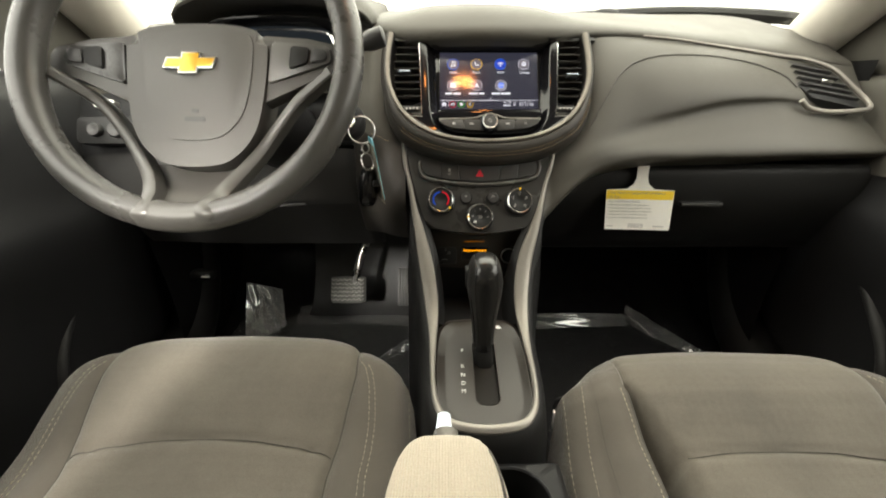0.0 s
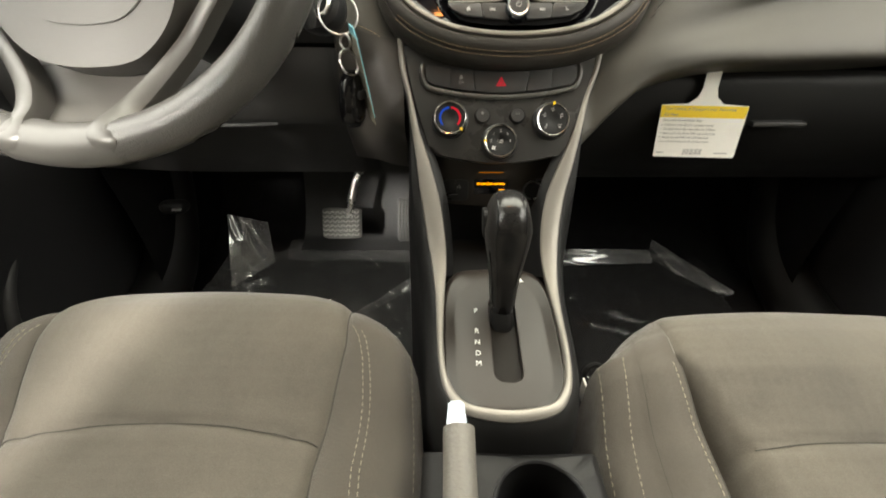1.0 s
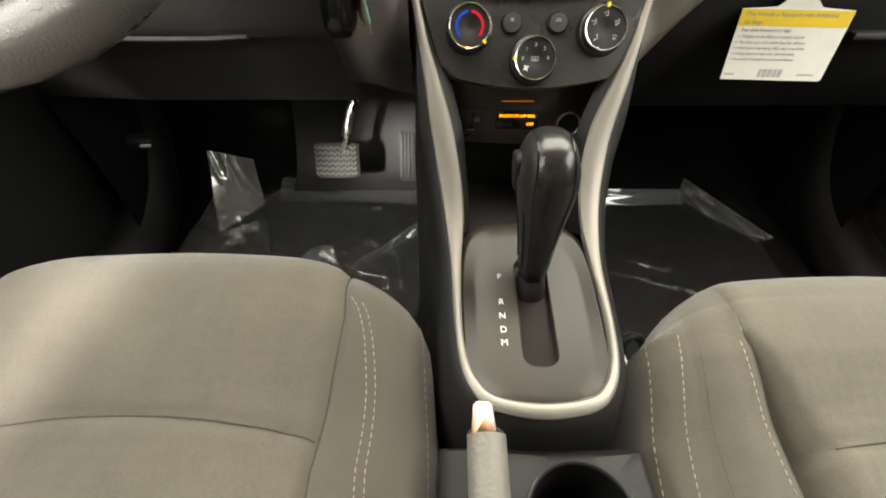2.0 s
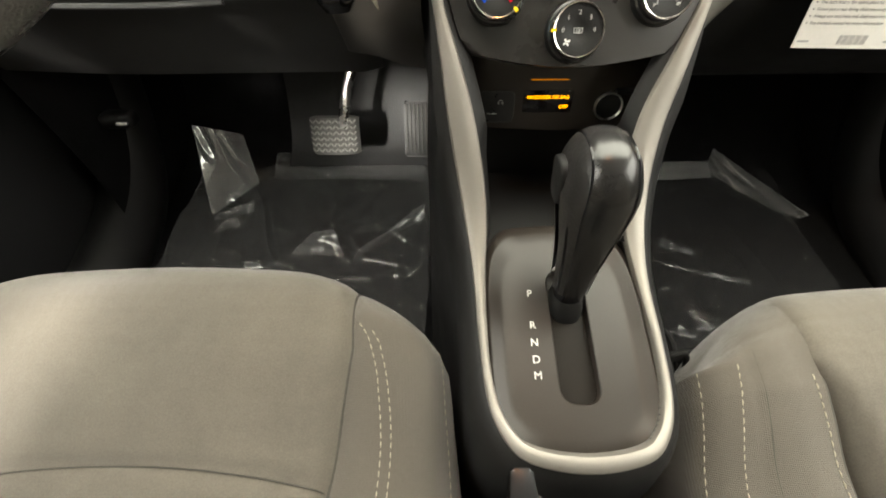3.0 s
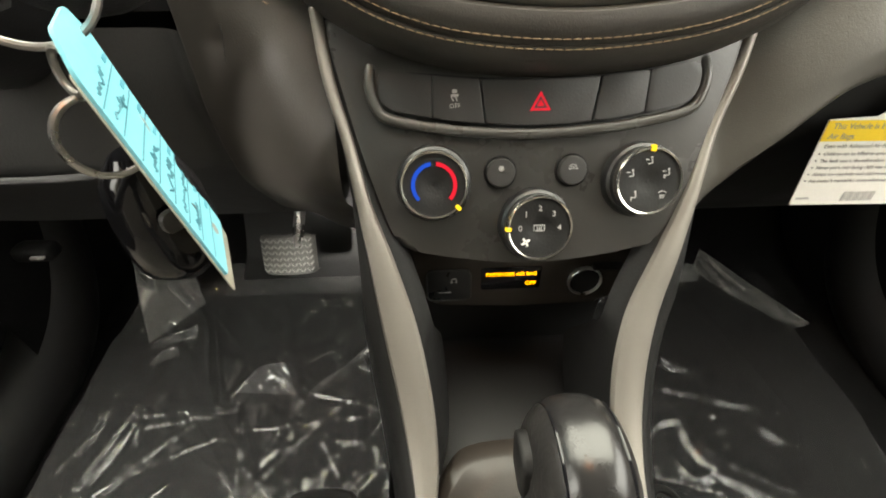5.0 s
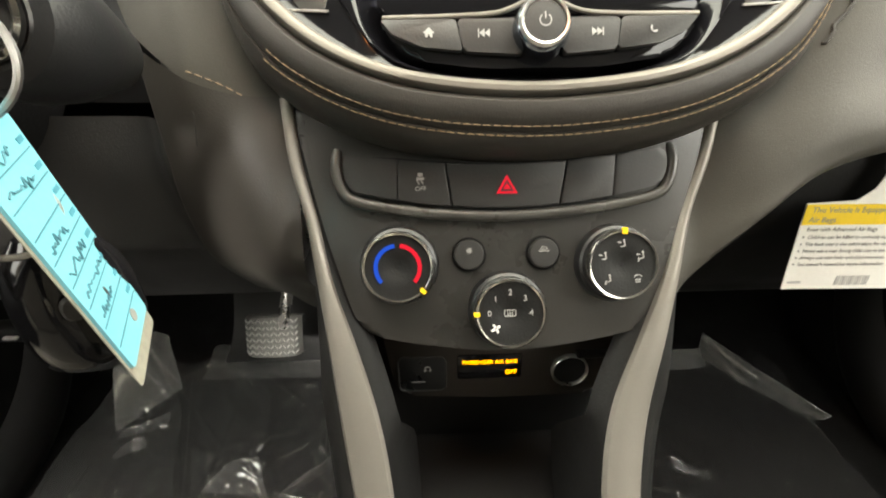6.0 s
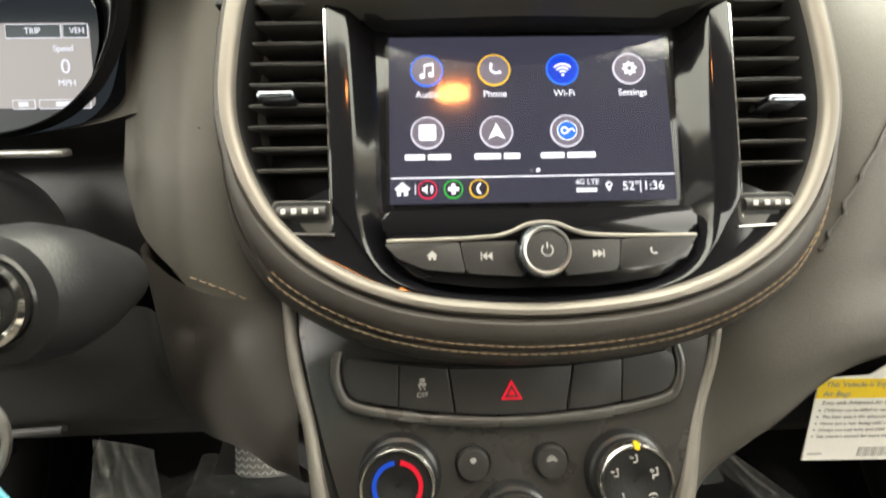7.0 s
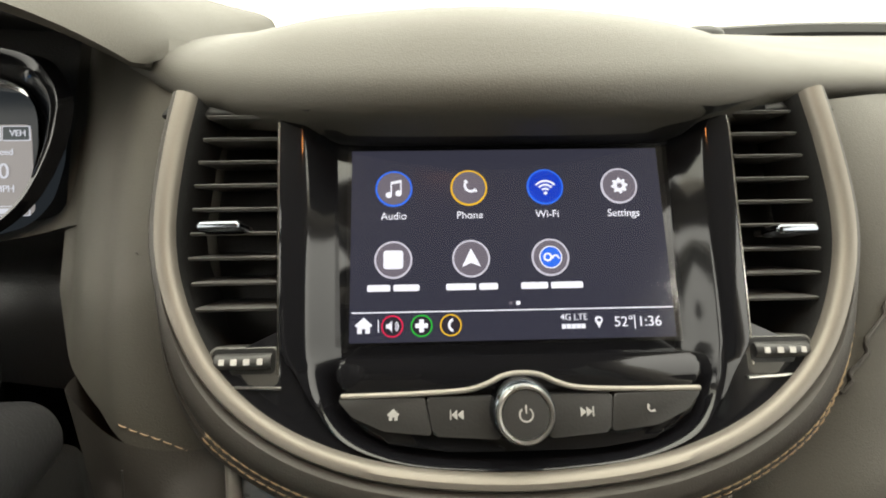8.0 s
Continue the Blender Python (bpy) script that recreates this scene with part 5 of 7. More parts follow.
# (half width, middle, y, z, band width) down the stack and round the gear plate
BAND = [(0.1215, 0.058, 0.672, 0.572, 0.007), (0.1165, 0.0565, 0.657, 0.540, 0.007), (0.1075, 0.055, 0.643, 0.510, 0.007), (0.100, 0.054, 0.625, 0.479, 0.009), (0.0895, 0.0525, 0.606, 0.445, 0.016),
        (0.0785, 0.050, 0.586, 0.408, 0.022), (0.071, 0.050, 0.561, 0.372, 0.0225), (0.067, 0.051, 0.531, 0.343, 0.019), (0.0665, 0.052, 0.492, 0.322, 0.011), (0.066, 0.0525, 0.433, 0.308, 0.0070), (0.0620, 0.0525, 0.396, 0.301, 0.0075),
        (0.053, 0.0525, 0.374, 0.2975, 0.009), (0.037, 0.0525, 0.361, 0.295, 0.0112), (0.0, 0.0525, 0.3555, 0.294, 0.012)]
pts = [(m - h, y, z, w) for h, m, y, z, w in BAND] + [(m + h, y, z, w) for h, m, y, z, w in BAND[-2::-1]]
band4 = smooth_path([Vector((p[0], p[1], p[2], p[3])) for p in pts], 5)
band = [Vector(p[:3]) for p in band4]
bw = [p[3] for p in band4]


def stack_normal(z):
    """Direction that the console's edge faces at a height."""
    f = min(1, max(0, (z - 0.30) / 0.07))
    return Vector((0, -0.875 * f - 0.50 * (1 - f), 0.484 * f + 0.86 * (1 - f)))


bn = [stack_normal(p.z) for p in band]
npart("silver_band", ribbon(band, bn, bw, [(-0.5, -0.006), (-0.5, -0.0015), (-0.42, 0.0008), (-0.2, 0.0022), (0.0, 0.0026), (0.2, 0.0022), (0.42, 0.0008), (0.5, -0.0015), (0.5, -0.006)]), SILVER, "satin silver trim band")
liner = [[], [], []]
for i, p in enumerate(band):
    t = (band[min(i + 1, len(band) - 1)] - band[max(i - 1, 0)])
    s = t.cross(bn[i]).normalized()
    into = s if s.dot(Vector((p.x - 0.0525, min(0, p.y - 0.42), 0))) < 0 else -s
    edge = p + into * bw[i] * 0.49 - bn[i] * 0.002
    for row, (d, k) in zip(liner, ((0.0, 0.0), (0.012, 0.004), (0.07, 0.010))):
        row.append(edge - bn[i] * d * (min(1.0, max(0.12, (0.405 - p.z) / 0.03)) if p.z > 0.335 else 0.05) + into * k * (p.z > 0.335))
npart("inner_liner", grid(liner)[0], BLACK, "black inner wall of the console")
rows = []
for off, drop in ((0.0, -0.001), (0.0035, 0.0008), (0.009, 0.010), (0.015, 0.05), (0.023, 0.6)):
    row = []
    for i, p in enumerate(band):
        t = (band[min(i + 1, len(band) - 1)] - band[max(i - 1, 0)])
        s = t.cross(bn[i]).normalized()
        w = bw[i] * 0.5
        q = p - s * 0 + Vector((0, 0, 0))
        out = -s if s.dot(Vector((p.x - 0.0525, min(0, p.y - 0.42), 0))) < 0 else s
        f = min(1.0, max(0.12, (0.50 - p.z) / 0.07))
        q = p + out * (w + off * f) - bn[i] * (0.002 + 0.004 * (1 - f))
        z = max(0.0, q.z - drop * f) if drop < 0.5 else (0.0 if f > 0.6 else q.z - 0.10)
        y = q.y + (0.12 * max(0, q.z - 0.32) if drop >= 0.05 else 0)
        row.append(Vector((q.x, y, z)))
    rows.append(row)
npart("side_shell", grid(rows)[0], BLACK, "dark outer shell of the console")
PLATE = axes((0.0525, 0.445, 0.302), (1, 0, 0), (0, 0.974, 0.226))
po = [(-0.058, -0.055), (-0.050, -0.075), (-0.03, -0.0845), (0.03, -0.0845), (0.050, -0.075), (0.058, -0.055), (0.060, 0.0), (0.058, 0.055), (0.048, 0.082), (0.028, 0.095), (-0.028, 0.095), (-0.048, 0.082), (-0.058, 0.055), (-0.060, 0.0)]
po = [(p.x, p.y) for p in smooth_path([Vector((u, v, 0)) for u, v in po], 3, True)]
SLOT_AT, SLOT_W, SLOT_H, SLOT_R = (0.0045, 0.0045), 0.030, 0.108, 0.011


def slot_rim(u, v, grow=0.0):
    """The point of the slot's rounded outline that lies towards (u, v)."""
    d, f = Vector((u - SLOT_AT[0], v - SLOT_AT[1])).normalized(), 0.0
    w, h, r = SLOT_W / 2 + grow, SLOT_H / 2 + grow, SLOT_R + grow
    lo_, hi_ = 0.0, 0.2
    for _ in range(30):
        f = (lo_ + hi_) / 2
        x, y = abs(d.x * f), abs(d.y * f)
        inside = x <= w and y <= h and (x <= w - r or y <= h - r or math.hypot(x - w + r, y - h + r) <= r)
        lo_, hi_ = (f, hi_) if inside else (lo_, f)
    return SLOT_AT[0] + d.x * f, SLOT_AT[1] + d.y * f


po2 = [(p.x, p.y) for p in smooth_path([Vector((u, v, 0)) for u, v in po], 3, True)]
rim_lift = [0.0065 * min(1.0, max(0.0, (abs(u) - 0.030) / 0.020)) for u, v in po2]
rows = [[on(PLATE, u * k, 0.005 + (v - 0.005) * k, n + l * lift) for (u, v), lift in zip(po2, rim_lift)] for k, n, l in ((1.12, -0.020, 0), (1.12, -0.008, 0.5), (1.07, -0.003, 0.8), (1.0, -0.0008, 0.9), (0.975, 0.0, 0.72), (0.86, 0.0, 0.06), (0.80, 0.0, 0.0), (0.72, 0.0, 0.0))]
rows += [[on(PLATE, *slot_rim(u, v, g), n) for u, v in po2] for g, n in ((0.0008, 0.0), (0.0, -0.0007), (-0.0004, -0.009))]
npart("gear_plate", grid(rows, True)[0], PLATEMAT, "satin black gear plate dished up to its edges")
npart("gear_slot", slab(rrect(SLOT_W + 0.002, SLOT_H + 0.002, SLOT_R, *SLOT_AT), -0.012, -0.0085, PLATE), SLOT, "sunk lever slot")
for ch, v in (("P", 0.0370), ("R", 0.0100), ("N", -0.0040), ("D", -0.0172), ("M", -0.0292)):
    text("letter", ch, 0.0084, PLATE @ Matrix.Translation((-0.0258, v, 0.0004)), WHITE, console).matrix_parent_inverse = Matrix.Translation((-CX, -0.45, 0))
npart("white_label", slab(rrect(0.013, 0.006, 0.002, 0.033, 0.083), 0.0, 0.0006, PLATE), WHITE, "small white label")
npart("tray", box(-0.02, 0.125, 0.50, 0.70, 0.27, 0.30, 0.004), BLACK)
npart("tray_back", box(-0.03, 0.14, 0.655, 0.70, 0.28, 0.47, 0.004), BLACK)
CUP = (0.073, 0.292)
ring = [2 * math.pi * k / 120 for k in range(120)]
edge = []
for a in ring:
    c, d = math.cos(a), math.sin(a)
    f = min(((0.135 if c > 0 else -0.03) - CUP[0]) / c if abs(c) > 1e-6 else 9, ((0.345 if d > 0 else -0.35) - CUP[1]) / d if abs(d) > 1e-6 else 9)
    edge.append((f, c, d))
rows = [[Vector((CUP[0] + (f - k) * c, CUP[1] + (f - k) * d, z)) for f, c, d in edge] for k, z in ((0.0, 0.0), (0.0, 0.246), (0.001, 0.252), (0.0045, 0.258), (0.011, 0.262))]
rows += [[Vector((CUP[0] + r * math.cos(a), CUP[1] + r * math.sin(a), z)) for a in ring] for r, z in ((0.040, 0.262), (0.0385, 0.2605), (0.0365, 0.21), (0.034, 0.186), (0.0001, 0.185))]
npart("rear_deck", grid(rows, True)[0], BLACK, "dark rear deck with a deep cup holder")
npart("cup_rim", lathe([(0.0415, 0.2615), (0.041, 0.2640), (0.0392, 0.2646), (0.0380, 0.2636), (0.0375, 0.2625)], Matrix.Translation((*CUP, 0.0)), 48, cap=False), COLUMN, "round cup holder")

# ---- gear lever ----
lever = thing("gear_lever", "black gear lever with rounded leather knob", "gear lever", at=(0.056, 0.48, 0.305))


def lpart(name, bm, mat, label="", parent=None):
    ob = part(name, bm, mat, parent or lever, label)
    if parent is None:
        ob.matrix_parent_inverse = Matrix.Translation((-0.056, -0.48, -0.305))
    return ob


lpart("collar", blob([((0.057, 0.478, 0.292), 0.0135, 0.018), ((0.057, 0.478, 0.306), 0.013, 0.017), ((0.0568, 0.479, 0.318), 0.0115, 0.014)]), BLACK)
lpart("shaft", blob([((0.0568, 0.479, 0.312), 0.0115, 0.013), ((0.056, 0.481, 0.345), 0.0130, 0.0165), ((0.0555, 0.484, 0.375), 0.016, 0.021)]), GLOSS, "glossy black shaft")
# (height, half width, half depth, middle y) up the lever
KNOB_AT = [(0.330, 0.0138, 0.0165, 0.480), (0.355, 0.0155, 0.0200, 0.4825), (0.380, 0.0185, 0.0250, 0.4855), (0.402, 0.0222, 0.0300, 0.489), (0.418, 0.0240, 0.0322, 0.491)]
stations = smooth_path([Vector(q) for q in KNOB_AT], 5)
KNOB_TOP, KNOB_EYE = 0.0365, stations[-1]


def knob_row(f, proud=0.0):
    """A line over the knob from its front to its back, at f of its half width to the side."""
    g = max(0.02, 1 - abs(f) ** 2.7) ** (1 / 2.7)
    front = [Vector((0.0555 + f * (q[1] + proud), q[3] - g * q[2], q[0])) for q in stations]
    over = []
    for k in range(1, 24):
        a = math.pi * k / 24
        ca, sa = math.cos(a), math.sin(a)
        over.append(Vector((0.0555 + f * (KNOB_EYE[1] + proud) * (1 - 0.10 * sa), KNOB_EYE[3] - (g * KNOB_EYE[2] + proud) * math.copysign(abs(ca) ** 0.86, ca), KNOB_EYE[0] + (g * KNOB_TOP + proud) * sa ** 0.86)))
    return front + over + [Vector((p.x, 2 * q[3] - p.y, p.z)) for p, q in zip(front, stations)][::-1]


SIDE = 0.60
lpart("cover", grid([knob_row(-SIDE + 2 * SIDE * k / 12, 0.0004 * math.sin(math.pi * k / 12)) for k in range(13)])[0], KNOB, "glossy black face of the knob")
for s_ in (-1, 1):
    lpart("leather_panel", grid([knob_row(s_ * f, 0.0003) for f in (SIDE, 0.64, 0.70, 0.77, 0.84, 0.90, 0.95, 0.98, 0.995, 1.0)])[0], LEATHER, "black leather side of the knob")
    lpart("trim_seam", tube(knob_row(s_ * SIDE, 0.0)[6:-10], 0.0008, 6), GLOSS, "raised seam of the knob cover")
lpart("front_rib", tube(knob_row(-0.86, 0.0)[:16], [0.0006] + [0.0012] * 14 + [0.0005], 8), GLOSS, "glossy rib down the lever")
lpart("release_button", slab(rrect(0.022, 0.032, 0.008), -0.004, 0.0035, axes((0.0338, 0.497, 0.418), (0, -1, 0.1), (-0.05, 0.1, 1)), 0.002, 3), BLACK, "black release button")


# ---- seats ----
def seat(name, label, cx, dy, dz):
    ob = thing(name, label, "car seat", "front seats", at=(cx, 0.2 + dy, 0.0))
    inv = Matrix.Translation((-cx, -0.2 - dy, 0))
    PRO = smooth_path([Vector((y + dy, z + dz, w)) for y, z, w in ((0.475, 0.10, 0.215), (0.502, 0.17, 0.222), (0.511, 0.235, 0.226), (0.510, 0.277, 0.228), (0.502, 0.303, 0.229), (0.486, 0.3195, 0.231), (0.462, 0.324, 0.233), (0.431, 0.313, 0.236), (0.40, 0.296, 0.239), (0.361, 0.273, 0.243), (0.30, 0.256, 0.246), (0.22, 0.246, 0.248), (0.12, 0.238, 0.248), (0.0, 0.235, 0.248), (-0.1, 0.24, 0.248))], 10)
    ACR = [(-1.03, -0.22), (-1.03, -0.12), (-1.02, -0.075), (-0.995, -0.045), (-0.95, -0.024), (-0.905, -0.015), (-0.88, -0.0115), (-0.865, -0.0095), (-0.85, -0.008), (-0.80, -0.005), (-0.765, -0.0045), (-0.725, -0.0065), (-0.705, -0.0105), (-0.69, -0.006), (-0.675, -0.003), (-0.655, -0.001), (-0.625, 0.0), (-0.59, 0.0005), (-0.55, 0.001), (-0.50, 0.0013), (-0.44, 0.0016), (-0.37, 0.0018), (-0.28, 0.002), (-0.15, 0.0026), (0.0, 0.003)]
    ACR = ACR + [(-u, h) for u, h in ACR[-2::-1]]
    rows, seam = [], []
    for q in PRO:
        y, z, w = q
        row = []
        for u, h in ACR:
            zz, yy = z + h, y
            if z + h < 0.07:
                zz = 0.07
            front = min(1.0, max(0, y - (0.44 + dy)) / 0.06)
            wing = max(0, abs(u) - 0.45) ** 2 if cx < 0 or u > 0 else 2.2 * max(0, -u - 0.60) ** 2
            yy = y - front * (0.145 if cx < 0 or u > 0 else 0.17) * wing
            zz -= front * (0.062 if cx < 0 else 0.06) * wing
            if cx > 0:
                zz += 0.012 * min(1.0, max(0.0, (0.455 - y) / 0.05))
            crown = max(0.0, 1 - (u / 0.78) ** 2) * min(1.0, max(0.0, (y - (0.30 + dy)) / 0.14))
            zz += (0.0025 if cx < 0 else 0.0) * crown * (z > 0.2)
            yy += 0.011 * crown * front
            if cx > 0 and u < 0:
                deep = min(1.0, max(0.0, (0.424 - y) / 0.085)) * (z > 0.2)
                if u > -0.70:
                    f = min(1.0, max(0.0, ((u + 0.705) / (0.030 + 0.17 * deep) - 0.35) / 0.65))
                    zz -= 0.070 * deep ** 0.7 * min(1.0, (u + 0.705) / 0.015) * (1 - f * f * (3 - 2 * f))
                else:
                    zz += 0.0085 * max(0.0, 1 - abs(u + 0.705) / 0.03)
                    zz += 0.010 * deep * max(0.0, 1 - abs(u + 0.77) / 0.13)
                    zz -= 0.0016 * max(0.0, 1 - abs(u + 0.865) / 0.016) * (z > 0.2)
            g = abs(y - (0.361 + dy - 0.030 * u * u))
            if abs(u) < 0.70 and z > 0.2 and g < 0.007:
                zz -= 0.0055 * (1 - g / 0.007)
            k = 1.0 - (0.135 if cx < 0 or u > 0 else 0.07) * min(1.0, max(0.0, (0.435 + dy - y) / 0.11))
            if cx > 0 and u < 0:
                k -= 0.045
            if cx > 0 and u < -0.88:
                u, zz = -0.88 + (u + 0.88) * 0.92, zz + (0.4 * (-0.0115 - h) if h > -0.1 else 0.0)
            uu = u * k if abs(u) < 0.706 else math.copysign(0.705 * k + (abs(u) - 0.705) / 0.325 * (1.03 - 0.705 * k), u)
            zz += 0.0022 * noise.noise(Vector(((cx + uu * w) * 9, yy * 9, cx * 10))) * (z > 0.2)
            row.append(Vector((cx + uu * w, yy, zz)))
        rows.append(row)
    n = len(ACR)
    lo, hi = 12, n - 13
    a = part("cushion_centre", grid([r[lo:hi + 1] for r in rows])[0], CLOTH, ob, "", 60)
    a.matrix_parent_inverse = inv
    for name2, sl in (("cushion_bolster", slice(0, lo + 1)), ("cushion_bolster", slice(hi, n))):
        b = part(name2, grid([r[sl] for r in rows])[0], CLOTH_SIDE, ob, "", 60)
        b.matrix_parent_inverse = inv
        side, y0 = (-1 if sl.start == 0 else 1), 0.452 + dy
        for gap in (0.0, 0.031):
            pth, nn = [], []
            for q in PRO[48:]:
                y, z, w = q
                if y > y0 - gap * 0.25:
                    continue
                u = 0.705 * (1.0 - 0.135 * min(1.0, max(0.0, (0.435 + dy - y) / 0.11))) + 0.012 + 0.150 * (1 - math.exp(-(y0 - y) / 0.045)) + gap
                if cx > 0 and side < 0:
                    u = 0.893 + 0.02 * max(0.0, 0.435 - y) if gap else 0.705 * (0.955 - 0.07 * min(1.0, max(0.0, (0.435 + dy - y) / 0.11))) + 0.014
                    if y > (0.426 if gap else 0.416):
                        continue
                ok, loc, nor, _ = b.closest_point_on_mesh(Vector((cx + side * u * w, y, z)))
                pth.append(loc + Vector((0, 0, 0.0004)))
                nn.append(Vector((0, -0.2, 1)))
            st = part("stitching", stitch_row(pth, nn, 0.00042, 0.0042, 0.0022), LIGHT_THREAD, ob, "pale double stitching")
            st.matrix_parent_inverse = inv
            st["kind"] = "stuff"
    for col in (3, n - 4):
        pth = [r[col] + Vector((0, 0, 0.0004)) for r in rows][48:]
        nn = [Vector((0, -0.2, 1))] * len(pth)
        st = part("stitching", stitch_row(pth, nn, 0.00042, 0.0050, 0.0028), LIGHT_THREAD, ob, "pale double stitching")
        st.matrix_parent_inverse = inv
        st["kind"] = "stuff"
    for col in (lo, hi, 8):
        pth = [r[col] - Vector((0, 0, 0.0012)) for r in rows][28:]
        if col == 8:
            pth = [p for p in pth if p.y < 0.436]
        if cx > 0 and col == lo:
            pth = [p - Vector((-0.001, 0, 0.002)) for p in pth if p.y < 0.414]
        elif col == 8 and cx < 0:
            continue
        sm = part("seam_piping", tube(pth, 0.0010 if col == 8 else 0.0022, 6), SEAM, ob, "dark sewn seam")
        sm.matrix_parent_inverse = inv
    cross = []
    for col in range(lo + (1 if cx < 0 else 7), hi):
        aim = 0.361 + dy - 0.030 * ACR[col][0] ** 2
        for p, q in zip(rows[60:], rows[61:]):
            if p[col].y >= aim > q[col].y:
                cross.append(p[col].lerp(q[col], (p[col].y - aim) / (p[col].y - q[col].y)) + Vector((0, 0, 0.0006)))
                break
    cross = smooth_path(cross, 3)
    sm = part("seam_piping", tube(cross, 0.0007, 6), SEAM, ob, "dark sewn cross seam")
    sm.matrix_parent_inverse = inv
    back = blob([((cx, -0.03 + dy, 0.22), 0.225, 0.07), ((cx, -0.08 + dy, 0.4), 0.245, 0.075), ((cx, -0.14 + dy, 0.6), 0.235, 0.065), ((cx, -0.19 + dy, 0.76), 0.20, 0.055), ((cx, -0.21 + dy, 0.82), 0.15, 0.04)], 36, 3.5)
    b = part("backrest", back, CLOTH, ob)
    b.matrix_parent_inverse = inv
    b = part("headrest", blob([((cx, -0.215 + dy, 0.84), 0.12, 0.035), ((cx, -0.22 + dy, 0.90), 0.135, 0.05), ((cx, -0.225 + dy, 0.99), 0.12, 0.04)], 28, 3), CLOTH_SIDE, ob)
    b.matrix_parent_inverse = inv
    b = part("base", box(cx - 0.2, cx + 0.2, 0.0 + dy, 0.43 + dy, 0.0, 0.1, 0.01), BLACK, ob, "black seat base")
    b.matrix_parent_inverse = inv
    return ob


seat("driver_seat", "grey-brown cloth driver seat with pale double stitching", -0.280, 0.0, 0.0)
seat("passenger_seat", "grey-brown cloth passenger seat with pale double stitching", 0.388, -0.013, -0.015)

# ---- armrest and handbrake ----
arm = thing("armrest", "beige woven cloth armrest beside the driver seat", "armrest", at=(0.0, 0.1, 0.43))
a = part("pad", blob([((0.0, 0.075, 0.395), 0.030, 0.12), ((0.002, 0.07, 0.41), 0.036, 0.128), ((0.002, 0.07, 0.44), 0.037, 0.130), ((0.002, 0.068, 0.456), 0.034, 0.126), ((0.001, 0.066, 0.462), 0.024, 0.112)], 36, 4), ARMCLOTH, arm)
a.matrix_parent_inverse = Matrix.Translation((0, -0.1, -0.43))
edge = [a.closest_point_on_mesh(Vector((0.045, y, 0.470)))[1] for y in (0.190, 0.17, 0.14, 0.10, 0.05, 0.0, -0.04)]
a = part("seam_piping", tube(smooth_path(edge, 5), 0.0011, 6), SEAM, arm, "sewn edge seam")
a.matrix_parent_inverse = Matrix.Translation((0, -0.1, -0.43))
brake = thing("handbrake", "grey covered handbrake lever with chrome button", "handbrake", at=(0.003, 0.25, 0.28))
a = part("grip", tube(smooth_path([(0.003, 0.329, 0.318), (0.003, 0.32, 0.316), (0.003, 0.25, 0.304), (0.003, 0.15, 0.285), (0.003, 0.05, 0.262)], 5), [0.0105, 0.0120, 0.0128] + [0.0132] * 18, 18), GRIP, brake)
a.matrix_parent_inverse = Matrix.Translation((-0.003, -0.25, -0.28))
a = part("button", slab(quad_round([(-0.0090, -0.006), (0.0090, -0.006), (0.0064, 0.022), (-0.0064, 0.022)], 0.002), -0.0075, 0.0075, axes((0.001, 0.326, 0.3175), (1, 0, 0), (0, 0.984, 0.178)), 0.0022, 3), DARKCHROME, brake, "chrome release button")
a.matrix_parent_inverse = Matrix.Translation((-0.003, -0.25, -0.28))

# ---- steering wheel ----
WC = V3(-0.271, 0.479, 0.687)
WM = axes(WC, (1, 0, 0), (0, 0.404, 0.915))
wheel = thing("steering_wheel", "grey three-spoke steering wheel with gold emblem", "steering wheel", at=WC)


def wpart(name, bm, mat, label="", parent=None):
    ob = part(name, bm, mat, parent or wheel, label)
    if parent is None:
        ob.matrix_parent_inverse = Matrix.Translation(-WC)
    return ob


ring = []
for k in range(72):
    a = 2 * math.pi * k / 72
    row = []
    for j in range(16):
        b = 2 * math.pi * j / 16
        r = 0.1715 + 0.0155 * math.cos(b)
        row.append(WM @ Vector((r * math.cos(a), r * math.sin(a), 0.017 * math.sin(b))))
    ring.append(row)
wpart("rim", grid(ring, True, True)[0], WHEEL, "grained grey rim")
hubo = [(-0.077, 0.020), (-0.066, 0.036), (-0.03, 0.044), (0.03, 0.044), (0.066, 0.036), (0.077, 0.020), (0.075, -0.03), (0.066, -0.075), (0.045, -0.103), (0.02, -0.113), (-0.02, -0.113), (-0.045, -0.103), (-0.066, -0.075), (-0.075, -0.03)]
hubo = [(p.x, p.y) for p in smooth_path([Vector((u, v, 0)) for u, v in hubo], 4, True)]
wpart("hub", slab(hubo[::-1], -0.055, -0.016, WM, 0.012, 5), HUB)
wpart("airbag_cover", slab([(u * 0.80, v * 0.80 + 0.006) for u, v in hubo][::-1], -0.03, -0.0147, WM, 0.0010, 2), HUB, "airbag cover with a fine seam")
